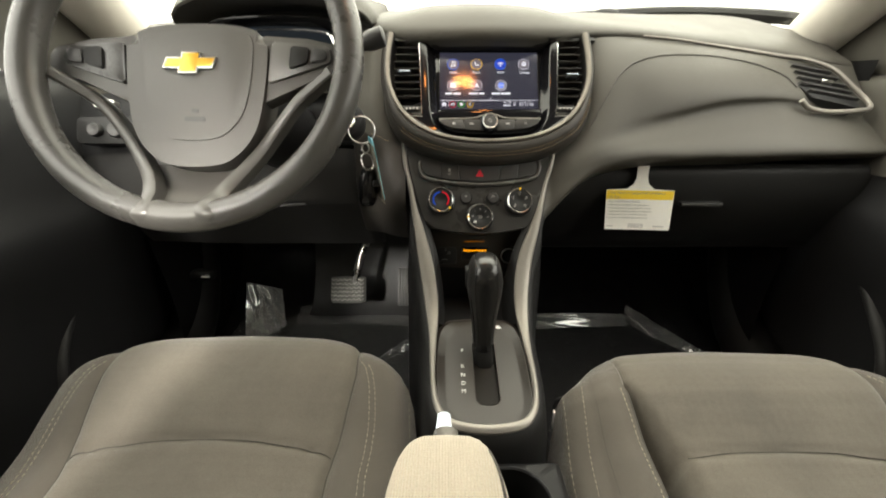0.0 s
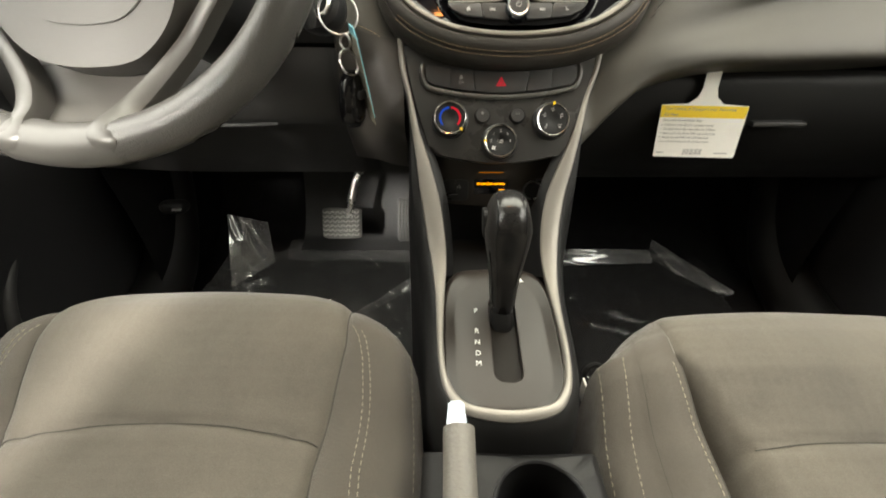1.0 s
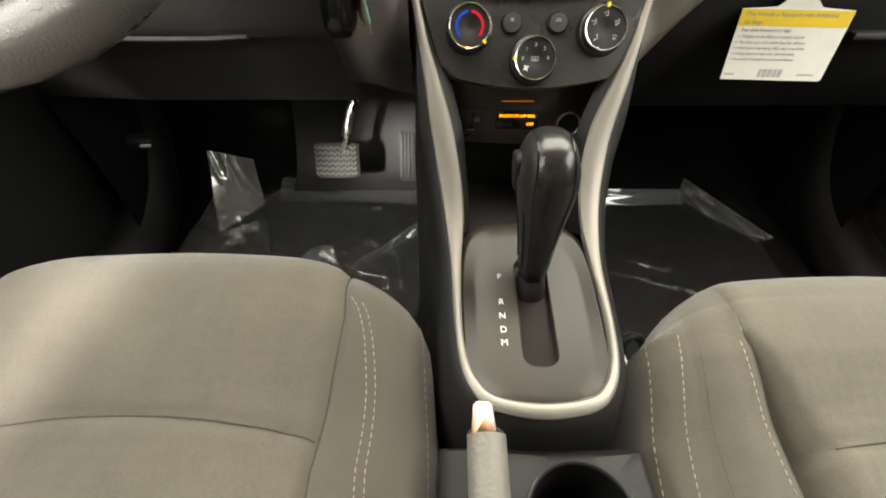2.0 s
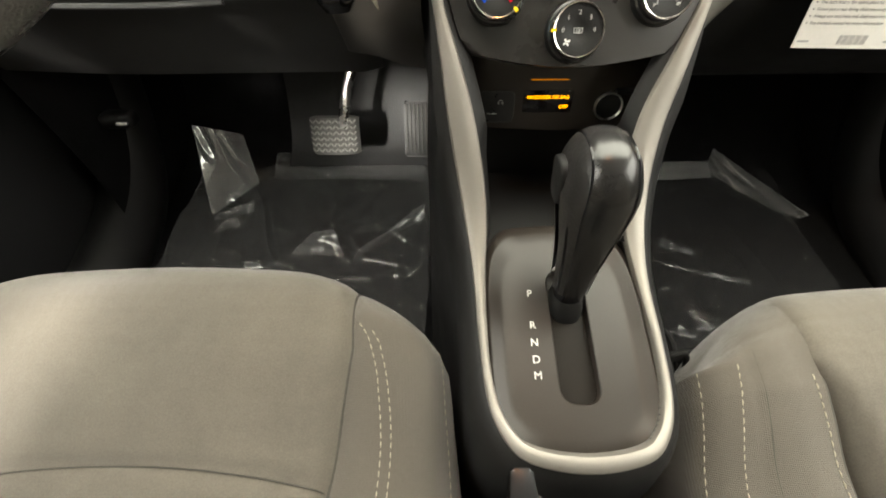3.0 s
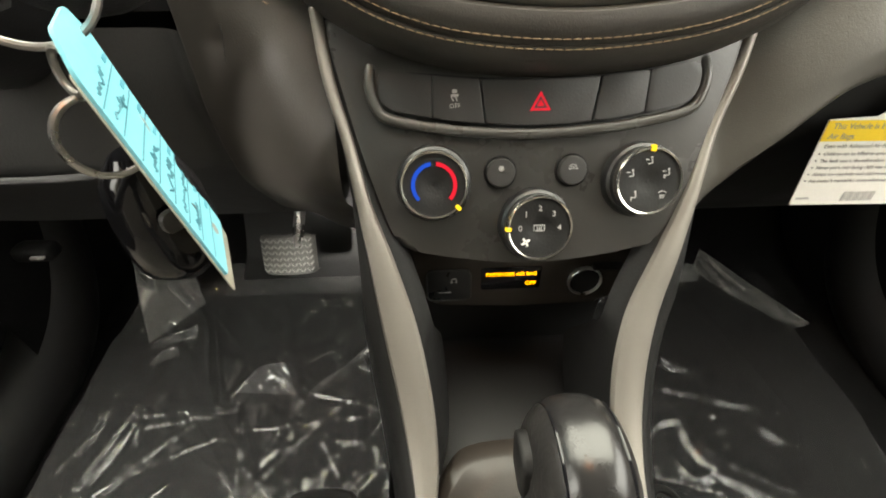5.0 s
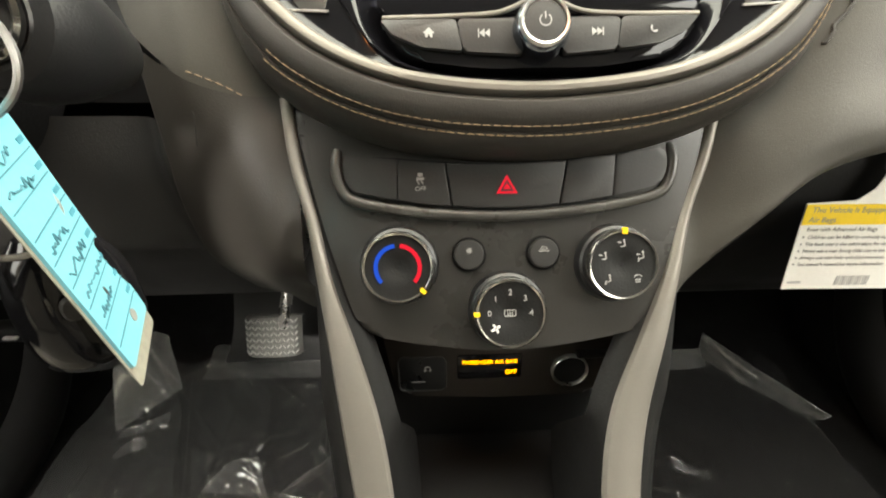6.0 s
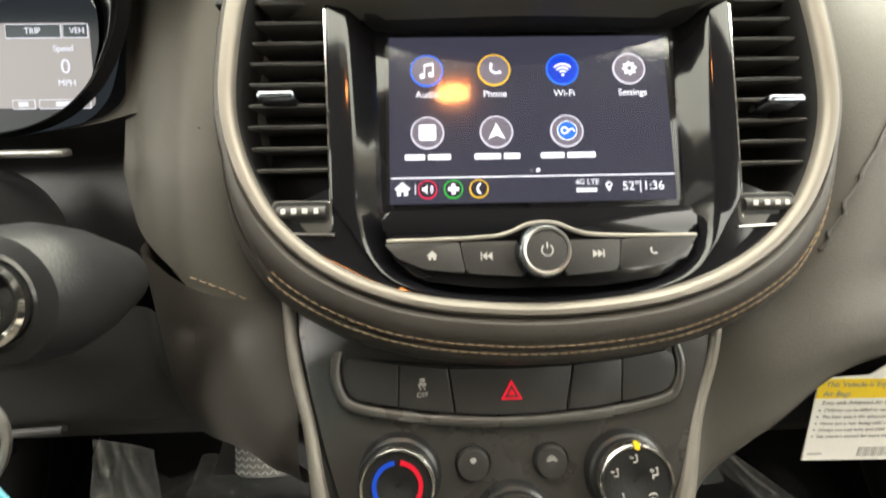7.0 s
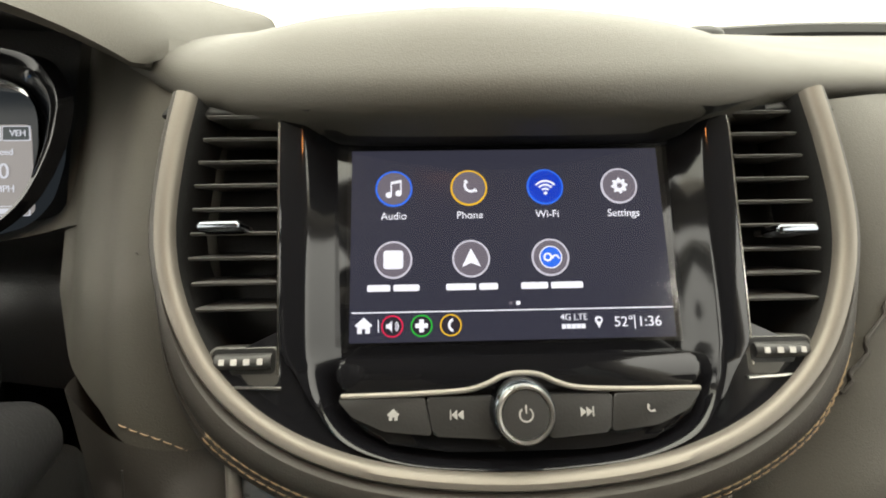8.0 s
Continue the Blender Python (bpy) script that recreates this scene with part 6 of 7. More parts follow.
for s_ in (-1, 1):
    wpart("spoke", slab(quad_round([(s_ * 0.066, 0.034), (s_ * 0.120, 0.030), (s_ * 0.165, 0.020), (s_ * 0.166, -0.006), (s_ * 0.13, -0.016), (s_ * 0.10, -0.030), (s_ * 0.064, -0.046)][::-s_], 0.007), -0.04, -0.020, WM, 0.006, 3), HUB)
    pod = wpart("switch_pod", slab(quad_round([(s_ * 0.082, 0.026), (s_ * 0.145, 0.020), (s_ * 0.148, 0.002), (s_ * 0.078, -0.022)][::-s_], 0.005), -0.03, -0.0165, WM, 0.002, 2), PANEL if s_ < 0 else SPOKE, "switch pod on the spoke")
    part("switch", slab(quad_round([(s_ * 0.104, 0.019), (s_ * 0.124, 0.017), (s_ * 0.122, 0.0), (s_ * 0.102, -0.006)][::-s_], 0.003), -0.02, -0.0135, WM, 0.0015, 2), BLACK, pod)
    part("switch", slab(quad_round([(s_ * 0.127, 0.0165), (s_ * 0.142, 0.0145), (s_ * 0.143, 0.004), (s_ * 0.125, 0.0005)][::-s_], 0.003), -0.02, -0.0140, WM, 0.0015, 2), HARD, pod)
PRONG = [(0.1511, -0.0126, -0.006), (0.1278, -0.0271, -0.015), (0.1082, -0.0415, -0.022), (0.0868, -0.0686, -0.0255), (0.0690, -0.095, -0.0245), (0.0500, -0.1225, -0.016), (0.0390, -0.1430, -0.003), (0.0345, -0.1560, 0.0112), (0.0325, -0.1655, 0.0177), (0.0318, -0.1735, 0.0170), (0.0318, -0.1815, 0.0088)]
for s_ in (-1, 1):
    line = smooth_path([WM @ Vector((s_ * u - 0.003, v, n)) for u, v, n in PRONG], 5)
    wide = [0.0125 + 0.012 * math.sin(math.pi * (i / len(line)) ** 3.2) for i in range(len(line))]
    wpart("prong", ribbon(line, [WM.to_3x3() @ Vector((0, 0, 1))] * len(line), wide, [(-0.5, -0.016), (-0.5, -0.005), (-0.42, -0.0015), (-0.25, 0.0), (0.25, 0.0), (0.42, -0.0015), (0.5, -0.005), (0.5, -0.016)]), SPOKE, "curved prong from the spoke over the foot of the rim")
foot = []
for k in range(13):
    a = radians(-103.5 + 24.5 * k / 12)
    foot.append([WM @ Vector(((0.1713 + 0.0161 * math.cos(b)) * math.cos(a), (0.1713 + 0.0161 * math.cos(b)) * math.sin(a), 0.0175 * math.sin(b))) for b in [2 * math.pi * j / 20 for j in range(20)]])
wpart("foot", grid(foot, True)[0], SPOKE, "smooth foot of the lower spoke set into the rim")
bowl = [[WM @ Vector((u, v, n - 0.006 * math.cos(u / w * 1.5))) for u in [w * (-1 + 2 * k / 8) - 0.004 for k in range(9)]] for v, w, n in ((-0.106, 0.056, -0.040), (-0.122, 0.050, -0.034), (-0.138, 0.043, -0.022), (-0.150, 0.038, -0.008), (-0.162, 0.034, 0.004))]
wpart("spoke_bowl", grid(bowl)[0], HUB, "hollow face between the prongs")
for k, (w, h) in enumerate(((0.056, 0.0095), (0.022, 0.0205))):
    for grow, mat, lift in ((0.003, STEEL, 0.0), (0.0, GOLD, 0.0006)):
        wpart("emblem_bar", slab([(-w / 2 - grow / 2, -h / 2 - grow / 2), (w / 2 - 0.004 + grow / 2, -h / 2 - grow / 2), (w / 2 + grow / 2, h / 2 + grow / 2), (-w / 2 + 0.004 - grow / 2, h / 2 + grow / 2)], -0.0165, -0.0118 + 0.0003 * k + lift, WM @ Matrix.Translation((-0.006, -0.0005, 0)), 0.0004), mat, "plain gold emblem edged in chrome")
wpart("cover_mark", slab(rrect(0.022, 0.005, 0.001, 0.0, -0.062), -0.0152, -0.0143, WM), PANEL, "small moulded mark")
wpart("cover_mark", slab(rrect(0.008, 0.004, 0.001, 0.0, -0.053), -0.0152, -0.0143, WM), PANEL, "small moulded mark")
shroud = thing("steering_column", "dark plastic steering column shroud with ignition lock", "steering column", at=WC)
CM = WM @ Matrix.Rotation(math.pi, 4, "Y")
sh = part("shroud", lathe([(0.03, 0.05), (0.055, 0.06), (0.058, 0.10), (0.060, 0.17), (0.060, 0.26)], CM, 32), COLUMN, shroud)
sh.matrix_parent_inverse = Matrix.Translation(-WC)
IG = axes((-0.140, 0.606, 0.612), (1, 0, 0), (0, 0.30, 0.954))
sh = part("ignition_boss", lathe([(0.0001, 0.003), (0.016, 0.003), (0.017, 0.005), (0.019, 0.0055), (0.024, 0.003), (0.027, -0.004), (0.028, -0.014), (0.025, -0.030), (0.016, -0.055)], IG, 36), COLUMN, shroud)
sh.matrix_parent_inverse = Matrix.Translation(-WC)
sh = part("lock_ring", lathe([(0.0165, 0.004), (0.0165, 0.0075), (0.0150, 0.0085), (0.0128, 0.007), (0.0125, 0.003)], IG, 36, cap=False), CHROME, shroud, "bright ring of the ignition lock")
sh.matrix_parent_inverse = Matrix.Translation(-WC)

# ---- instrument cluster ----
cluster = thing("instrument_cluster", "instrument cluster with grey display under a dark hood", "instrument cluster", at=(-0.271, 0.76, 0.70))
CI = Matrix.Translation((0.271, -0.76, -0.70))
CF = axes((-0.2745, 0.757, 0.689), (1, 0, 0), (0, 0.30, 0.954))
o = [(p.x, p.y) for p in smooth_path([Vector((u, v, 0)) for u, v in ((-0.0905, 0.02), (-0.088, 0.040), (-0.07, 0.052), (0.0, 0.056), (0.07, 0.052), (0.088, 0.040), (0.0905, 0.02), (0.087, 0.004), (0.080, -0.012), (0.066, -0.0245), (0.042, -0.033), (0.0, -0.037), (-0.042, -0.033), (-0.066, -0.0245), (-0.080, -0.012), (-0.087, 0.004))], 6, True)]
part("binnacle_back", box(-0.46, -0.15, 0.828, 0.84, 0.63, 0.803, 0.004), HARD, cluster, "dark back of the binnacle").matrix_parent_inverse = CI
part("face", slab(o[::-1], -0.01, 0.0, CF), CLUSTER, cluster, "grey lit display face").matrix_parent_inverse = CI
part("bezel", grid([[on(CF, -0.0 + u * g, 0.005 + (v - 0.005) * g, n) for u, v in o] for g, n in ((0.99, -0.002), (1.0, 0.004), (1.03, 0.005), (1.05, 0.012))], True)[0], CHROME, cluster, "bright cluster edge").matrix_parent_inverse = CI
part("surround", grid([[on(CF, u * (1 + (g - 1) * (0.55 + 0.45 * min(1, max(0, (v + 0.02) / 0.05)))), 0.005 + (v - 0.005) * (g if v > 0 else 1 + (g - 1) * 0.5), n) for u, v in o] for g, n in ((1.045, 0.008), (1.12, 0.014), (1.20, 0.020), (1.24, 0.0225), (1.28, 0.023), (1.31, 0.016))], True)[0], GLOSS, cluster, "glossy black surround").matrix_parent_inverse = CI
hood_rows = []
for inner in range(7):
    row = []
    for k in range(41):
        a = math.pi * k / 40
        arch = max(0.0, math.sin(a)) ** 0.5
        x = -0.272 + (0.158, 0.158, 0.158, 0.160, 0.164, 0.164, 0.160)[inner] * math.copysign(abs(math.cos(a)) ** 0.8, math.cos(a))
        yf, zf = 0.775 - 0.080 * arch, 0.766 - 0.024 * min(1, arch * 3) + 0.040 * arch ** 2
        y, z = ((yf + 0.12, zf - 0.004), (yf + 0.02, zf - 0.003 * arch), (yf, zf), (yf - 0.002 * arch, zf + 0.004 * arch), (yf + 0.015, zf + 0.020 * arch), (yf + 0.06, zf + 0.038 * arch), (0.96, 0.795 + 0.028 * arch))[inner]
        row.append(Vector((x, y, z)))
    hood_rows.append(row)
part("hood", grid(hood_rows)[0], DASH, cluster, "dark hood over the gauges").matrix_parent_inverse = CI
part("display_pane", slab(rrect(0.078, 0.0515, 0.004, 0.0415, 0.0068), 0.0, 0.0003, CF), UI_CLU, cluster, "pale lit trip display").matrix_parent_inverse = CI
for u, v, w, h in ((0.0465, 0.0275, 0.034, 0.0085), (0.0722, 0.0275, 0.0155, 0.0085), (0.0365, -0.0168, 0.014, 0.0058), (0.0620, -0.0168, 0.032, 0.0058)):
    part("menu_tab", slab(rrect(w, h, 0.0006, u, v), 0.0002, 0.0006, CF), UI_CLUTEXT, cluster).matrix_parent_inverse = CI
    part("menu_tab", slab(rrect(w - 0.0010, h - 0.0010, 0.0005, u, v), 0.0004, 0.0008, CF), UI_CLUDARK if v > 0 else UI_CLU, cluster).matrix_parent_inverse = CI
for u, w in ((0.0365, 0.006), (0.0635, 0.014)):
    part("menu_bar", slab(rrect(w, 0.0030, 0.0004, u, -0.0168), 0.0006, 0.0010, CF), UI_CLUTEXT, cluster).matrix_parent_inverse = CI
for nm, body, size, u, v in (("speed_digit", "0", 0.0125, 0.0647, 0.0056), ("speed_unit", "MPH", 0.0056, 0.0647, -0.0042), ("menu_word", "Speed", 0.0052, 0.0642, 0.0168), ("menu_word", "TRIP", 0.0050, 0.0464, 0.0274), ("menu_word", "VEH", 0.0050, 0.0735, 0.0274)):
    text(nm, body, size, CF @ Matrix.Translation((u, v, 0.0010)), UI_CLUTEXT, cluster).matrix_parent_inverse = CI
for k in range(13):
    a = radians(215 - k * 21)
    part("gauge_tick", slab([(-0.0006, 0), (0.0006, 0), (0.0006, 0.006), (-0.0006, 0.006)], 0.0, 0.0008, CF @ Matrix.Translation((-0.045, 0.005, 0)) @ Matrix.Rotation(a - math.pi / 2, 4, "Z") @ Matrix.Translation((0, 0.034, 0))), UI_BLUE2, cluster).matrix_parent_inverse = CI

# ---- pedals ----
pedal = thing("brake_pedal", "grey studded rubber brake pedal on curved steel arm", "pedal", at=(-0.243, 0.92, 0.175))
PM = axes((-0.243, 0.922, 0.176), (1, 0, 0), (0, 0.42, 0.907))
PI = Matrix.Translation((0.243, -0.92, -0.175))
pad_rows = []
for k in range(15):
    u = -0.045 + 0.09 * k / 14
    drop, edge = 0.010 * (u / 0.045) ** 2 + 0.006 * max(0, abs(u) / 0.045 - 0.85) / 0.15, 0.004 * max(0, abs(u) / 0.045 - 0.8) / 0.2
    pad_rows.append([PM @ Vector((u, v * (0.034 - edge) / 0.034, n - drop)) for v, n in ((0.034, -0.014), (0.034, -0.004), (0.031, 0.0), (0.0, 0.001), (-0.031, 0.0), (-0.034, -0.004), (-0.034, -0.014))])
# The pad base is darker than the studs on it.
part("pad", grid(pad_rows)[0], GROOVE, pedal).matrix_parent_inverse = PI
stud = slab([(-0.0022, 0.0048), (-0.0022, 0.0016), (0.0022, -0.0028), (0.0022, 0.0004)], -0.002, 0.0014, None, 0.0005)
for k in range(14):
    for j in range(6):
        u = -0.0385 + k * 0.0059
        sb = stud.copy()
        sb.transform(PM @ Matrix.Translation((u, 0.0240 - j * 0.0100, 0.0005 - 0.010 * (u / 0.045) ** 2)) @ Matrix.Diagonal((-1 if k % 2 else 1, 1, 1, 1)))
        part("stud", sb, RUBBER, pedal).matrix_parent_inverse = PI
part("arm", tube(smooth_path([(-0.225, 0.935, 0.185), (-0.215, 0.955, 0.235), (-0.200, 0.97, 0.275), (-0.185, 1.0, 0.31), (-0.18, 1.03, 0.42)], 5), 0.009, 10), STEEL, pedal, "bare steel arm").matrix_parent_inverse = PI
accel = thing("accelerator_pedal", "dark plastic accelerator pedal", "pedal", at=(-0.09, 0.95, 0.17))
part("pad", slab(quad_round([(-0.03, 0.05), (0.03, 0.05), (0.03, -0.05), (-0.03, -0.05)][::-1], 0.008), -0.01, 0.0, axes((-0.088, 0.952, 0.17), (1, 0, 0), (0, 0.5, 0.866)), 0.003), HARD, accel).matrix_parent_inverse = Matrix.Translation((0.09, -0.95, -0.17))
for k in range(8):
    part("rib", slab(rrect(0.0032, 0.088, 0.001, -0.0245 + k * 0.007, 0), -0.001, 0.0022, axes((-0.088, 0.952, 0.17), (1, 0, 0), (0, 0.5, 0.866)), 0.0008), GROOVE, accel).matrix_parent_inverse = Matrix.Translation((0.09, -0.95, -0.17))


# ---- floor film ----
def ridge(p):
    """Sharp-edged crumple between 0 and 1."""
    return 1.0 - abs(noise.noise(p)) * 2.0


def creases(seed, x0, x1, y0, y1, count):
    """Long sharp folds that run out from a few gathered spots of a film."""
    rng, out = random.Random(seed), []
    for _ in range(count):
        cx, cy = rng.uniform(x0, x1), rng.uniform(y0, y1)
        for _ in range(rng.randint(2, 5)):
            a, ln = rng.uniform(0, 2 * math.pi), rng.uniform(0.05, 0.26)
            out.append((cx, cy, math.cos(a), math.sin(a), ln, rng.uniform(0.0015, 0.005), rng.uniform(0.0022, 0.0055)))
    return out


def film(name, label, x0, x1, y0, y1, seed, z0, amp, count, sheet):
    t = thing(name, label, "plastic film", at=((x0 + x1) / 2, (y0 + y1) / 2, z0))
    rows, n, folds = [], 340, creases(int(seed), x0, x1, y0, y1, count)
    gx, gy = np.meshgrid(np.linspace(x0, x1, n + 1), np.linspace(y0, y1, n + 1))
    high = np.zeros_like(gx)
    for cx, cy, dx, dy, ln, h, w in folds:
        s_, d = (gx - cx) * dx + (gy - cy) * dy, (gx - cx) * -dy + (gy - cy) * dx
        along = np.clip(s_ / ln, 0, 1)
        far = np.hypot(np.where((s_ < 0) | (s_ > ln), np.minimum(abs(s_), abs(s_ - ln)), 0), d)
        high += h * np.clip(1 - far / (w * (0.35 + 0.65 * (1 - along))), 0, 1) * (1 - 0.6 * along)
    for i in range(n + 1):
        row = []
        for j in range(n + 1):
            x, y = gx[i, j], gy[i, j]
            e = 0.02 * noise.noise(Vector((y * 9, seed, 0))) * (1 if j == n else -1) if j in (0, n) else 0
            swell = amp * (0.5 + noise.noise(Vector((x * 6, y * 5, seed))))
            bend = Vector((x, y, 0)) + 0.03 * noise.noise_vector(Vector((x * 7, y * 7, seed + 3)))
            crumple = 0.0100 * max(0.0, ridge(Vector((bend.x * 8, bend.y * 6, seed)))) ** 4 + 0.0026 * max(0.0, ridge(Vector((bend.x * 17, bend.y * 13, seed + 9)))) ** 3
            crumple *= 0.25 + 0.75 * max(0.0, min(1.0, 0.5 + 1.8 * noise.noise(Vector((x * 4, y * 4, seed + 20)))))
            row.append(Vector((x + e, y, z0 + 0.10 * max(0, y - 0.62) + max(0, swell) + crumple + 1.15 * high[i, j])))
        rows.append(row)
    ob = part("sheet", grid(rows)[0], sheet, t, "", 80)
    ob.matrix_parent_inverse = Matrix.Translation(-t.location)
    ob.visible_shadow = False
    return t


def flap(t, corners, seed, bend, name="raised_flap", sheet=None):
    """A lifted, creased corner of the film between four corners."""
    a, b, c, d = [Vector(p) for p in corners]
    nrm = (b - a).cross(d - a).normalized()
    rows, n = [], 26
    for i in range(n + 1):
        row = []
        for j in range(n + 1):
            u, v = j / n, i / n
            p = a.lerp(b, u).lerp(d.lerp(c, u), v)
            w = 0.006 * noise.noise(Vector((u * 1.3, v * 1.4, seed))) + 0.004 * max(0, ridge(Vector((u * 2.2 + v, v * 1.2, seed + 5)))) ** 4
            row.append(p + nrm * (w + bend * math.sin(math.pi * u)))
        rows.append(row)
    ob = part(name, grid(rows)[0], sheet or FLAP, t, "", 80)
    ob.matrix_parent_inverse = Matrix.Translation(-t.location)
    ob.visible_shadow = False
    rim = [r[0] for r in rows] + rows[-1][1:] + [r[-1] for r in rows[-2::-1]]
    hem = part("folded_hem", tube(rim, [0.0005 + 0.0008 * abs(noise.noise(Vector((k * 0.11, seed, 2)))) for k in range(len(rim))], 5), FLAP, t, "", 80)
    hem.matrix_parent_inverse = Matrix.Translation(-t.location)
    hem.visible_shadow = False


film_l = film("floor_film", "crumpled clear plastic film over the driver floor", -0.56, -0.075, 0.42, 1.0, 2.0, 0.012, 0.003, 44, HAZY)
flap(film_l, [(-0.501, 0.868, 0.036), (-0.413, 0.920, 0.072), (-0.420, 0.950, 0.163), (-0.515, 0.963, 0.176)], 3.0, -0.006)
flap(film_l, [(-0.205, 0.733, 0.050), (-0.082, 0.822, 0.072), (-0.082, 0.834, 0.092), (-0.192, 0.745, 0.070)], 4.0, 0.003)
# Added sheet whose haze paints the bright reflection below the toe board.
flap(film_l, [(-0.400, 0.955, 0.052), (-0.088, 0.945, 0.052), (-0.088, 1.018, 0.064), (-0.405, 1.026, 0.064)], 6.0, 0.004, "toe_haze_sheet", FOLD)
flap(film_l, [(-0.496, 0.858, 0.030), (-0.420, 0.872, 0.038), (-0.421, 0.890, 0.050), (-0.490, 0.868, 0.036)], 9.0, 0.005, "gathered_fold", FOLD)
flap(film_l, [(-0.505, 0.812, 0.022), (-0.440, 0.838, 0.034), (-0.443, 0.850, 0.044), (-0.470, 0.846, 0.036)], 10.0, 0.004, "gathered_fold", FOLD)
flap(film_l, [(-0.320, 0.768, 0.030), (-0.225, 0.758, 0.034), (-0.245, 0.800, 0.058), (-0.290, 0.800, 0.050)], 11.0, 0.010, "gathered_fold", FOLD)
film_r = film("floor_film", "clear plastic film over the passenger floor mat", 0.16, 0.62, 0.42, 0.98, 7.0, 0.008, 0.003, 12, FILM)
flap(film_r, [(0.503, 0.975, 0.036), (0.615, 0.850, 0.020), (0.641, 0.843, 0.047), (0.510, 0.996, 0.089)], 8.0, 0.006)
flap(film_r, [(0.20, 0.93, 0.05), (0.50, 0.95, 0.05), (0.49, 0.97, 0.075), (0.20, 0.96, 0.08)], 12.0, 0.012)

# ---- small fittings in the footwells ----
for nm, lab, pts in (("seat_slide_bar", "black seat slide handle under the driver seat", [(-0.188, 0.50, 0.05), (-0.188, 0.585, 0.055), (-0.180, 0.605, 0.057), (-0.125, 0.605, 0.057), (-0.117, 0.585, 0.055), (-0.117, 0.50, 0.05)]),
                     ("seat_slide_bar", "black seat slide handle under the passenger seat", [(0.262, 0.46, 0.05), (0.262, 0.53, 0.055), (0.270, 0.55, 0.057), (0.325, 0.55, 0.057), (0.333, 0.53, 0.055), (0.333, 0.46, 0.05)])):
    ob = part(nm, tube(smooth_path(pts, 4), 0.0075, 10), BLACK)
    tagged(ob, lab, "seat handle", "seat slide handles")
br = part("seat_bracket", tube(smooth_path([(0.235, 0.50, 0.02), (0.24, 0.575, 0.055), (0.262, 0.595, 0.06), (0.285, 0.575, 0.05), (0.285, 0.50, 0.02)], 4), 0.005, 8), BLACK)
tagged(br, "small black bracket beside the passenger seat rail", "bracket")
rel = thing("bonnet_release", "small dark bonnet release lever on the kick panel", "lever", at=(-0.557, 0.87, 0.239))
RI = Matrix.Translation((0.557, -0.87, -0.239))
part("lever", box(-0.60, -0.545, 0.868, 0.90, 0.225, 0.250, 0.010, 3), BLACK, rel).matrix_parent_inverse = RI
part("mark", box(-0.566, -0.548, 0.862, 0.868, 0.238, 0.242, 0.001), FAINT, rel, "pale mark on the lever").matrix_parent_inverse = RI
stalk = thing("wiper_stalk", "black wiper stalk beside the steering wheel", "stalk", at=(-0.20, 0.56, 0.68))
SI = Matrix.Translation((0.20, -0.56, -0.68))
part("arm", tube(smooth_path([(-0.215, 0.575, 0.665), (-0.16, 0.575, 0.68), (-0.12, 0.578, 0.70), (-0.10, 0.58, 0.708)], 4), [0.006] * 12 + [0.007], 10), BLACK, stalk).matrix_parent_inverse = SI
part("tip", tube([(-0.106, 0.58, 0.706), (-0.092, 0.58, 0.711), (-0.076, 0.58, 0.716), (-0.074, 0.58, 0.7165)], [0.008, 0.0125, 0.0125, 0.009], 16), HARD, stalk).matrix_parent_inverse = SI
sw = thing("light_switch_panel", "dark lamp switch panel with two small dials", "switch panel", at=(-0.57, 0.70, 0.585))
LM = axes((-0.555, 0.705, 0.587), (1, 0.05, 0.0), (0, 0.35, 0.93))
WI = Matrix.Translation((0.57, -0.70, -0.585))
part("plate", slab(quad_round([(-0.05, 0.022), (0.05, 0.024), (0.05, -0.022), (-0.05, -0.020)][::-1], 0.006), -0.02, 0.004, LM, 0.002), BLACK, sw).matrix_parent_inverse = WI
for u, r in ((-0.018, 0.011), (0.016, 0.013)):
    part("dial", lathe([(r, 0.003), (r, 0.010), (r * 0.85, 0.013), (r * 0.5, 0.013), (0.0001, 0.011)], LM @ Matrix.Translation((u, 0, 0)), 24), HARD, sw, "grey dial").matrix_parent_inverse = WI
part("upper_vent", slab(quad_round([(-0.022, 0.050), (0.010, 0.051), (0.010, 0.040), (-0.025, 0.039)][::-1], 0.004), -0.01, 0.004, LM, 0.003), STEEL, sw, "bright trim patch").matrix_parent_inverse = WI

# ---- airbag card ----
TAG = axes((0.3405, 0.6870, 0.456), (1, 0, -0.02), (0.0, 0.10, 0.995)) @ Matrix.Scale(1.07, 4)
card = thing("airbag_card", "white and yellow airbag notice card hanging from the glovebox", "card", at=(0.3405, 0.687, 0.456))
TI = Matrix.Translation((-0.3405, -0.687, -0.456))
o = [(-0.0515, -0.033), (0.0535, -0.0335), (0.0553, -0.0315), (0.055, 0.032), (0.022, 0.034), (0.012, 0.042), (0.009, 0.052), (0.009, 0.074), (-0.009, 0.074), (-0.009, 0.052), (-0.012, 0.042), (-0.022, 0.034), (-0.055, 0.032)]
part("sheet", slab(o, -0.0008, 0.0, TAG), PAPER, card).matrix_parent_inverse = TI
part("yellow_band", slab([(-0.0540, 0.017), (0.0540, 0.017), (0.0548, 0.0315), (-0.0548, 0.0315)], 0.0, 0.0003, TAG), YELLOW, card).matrix_parent_inverse = TI

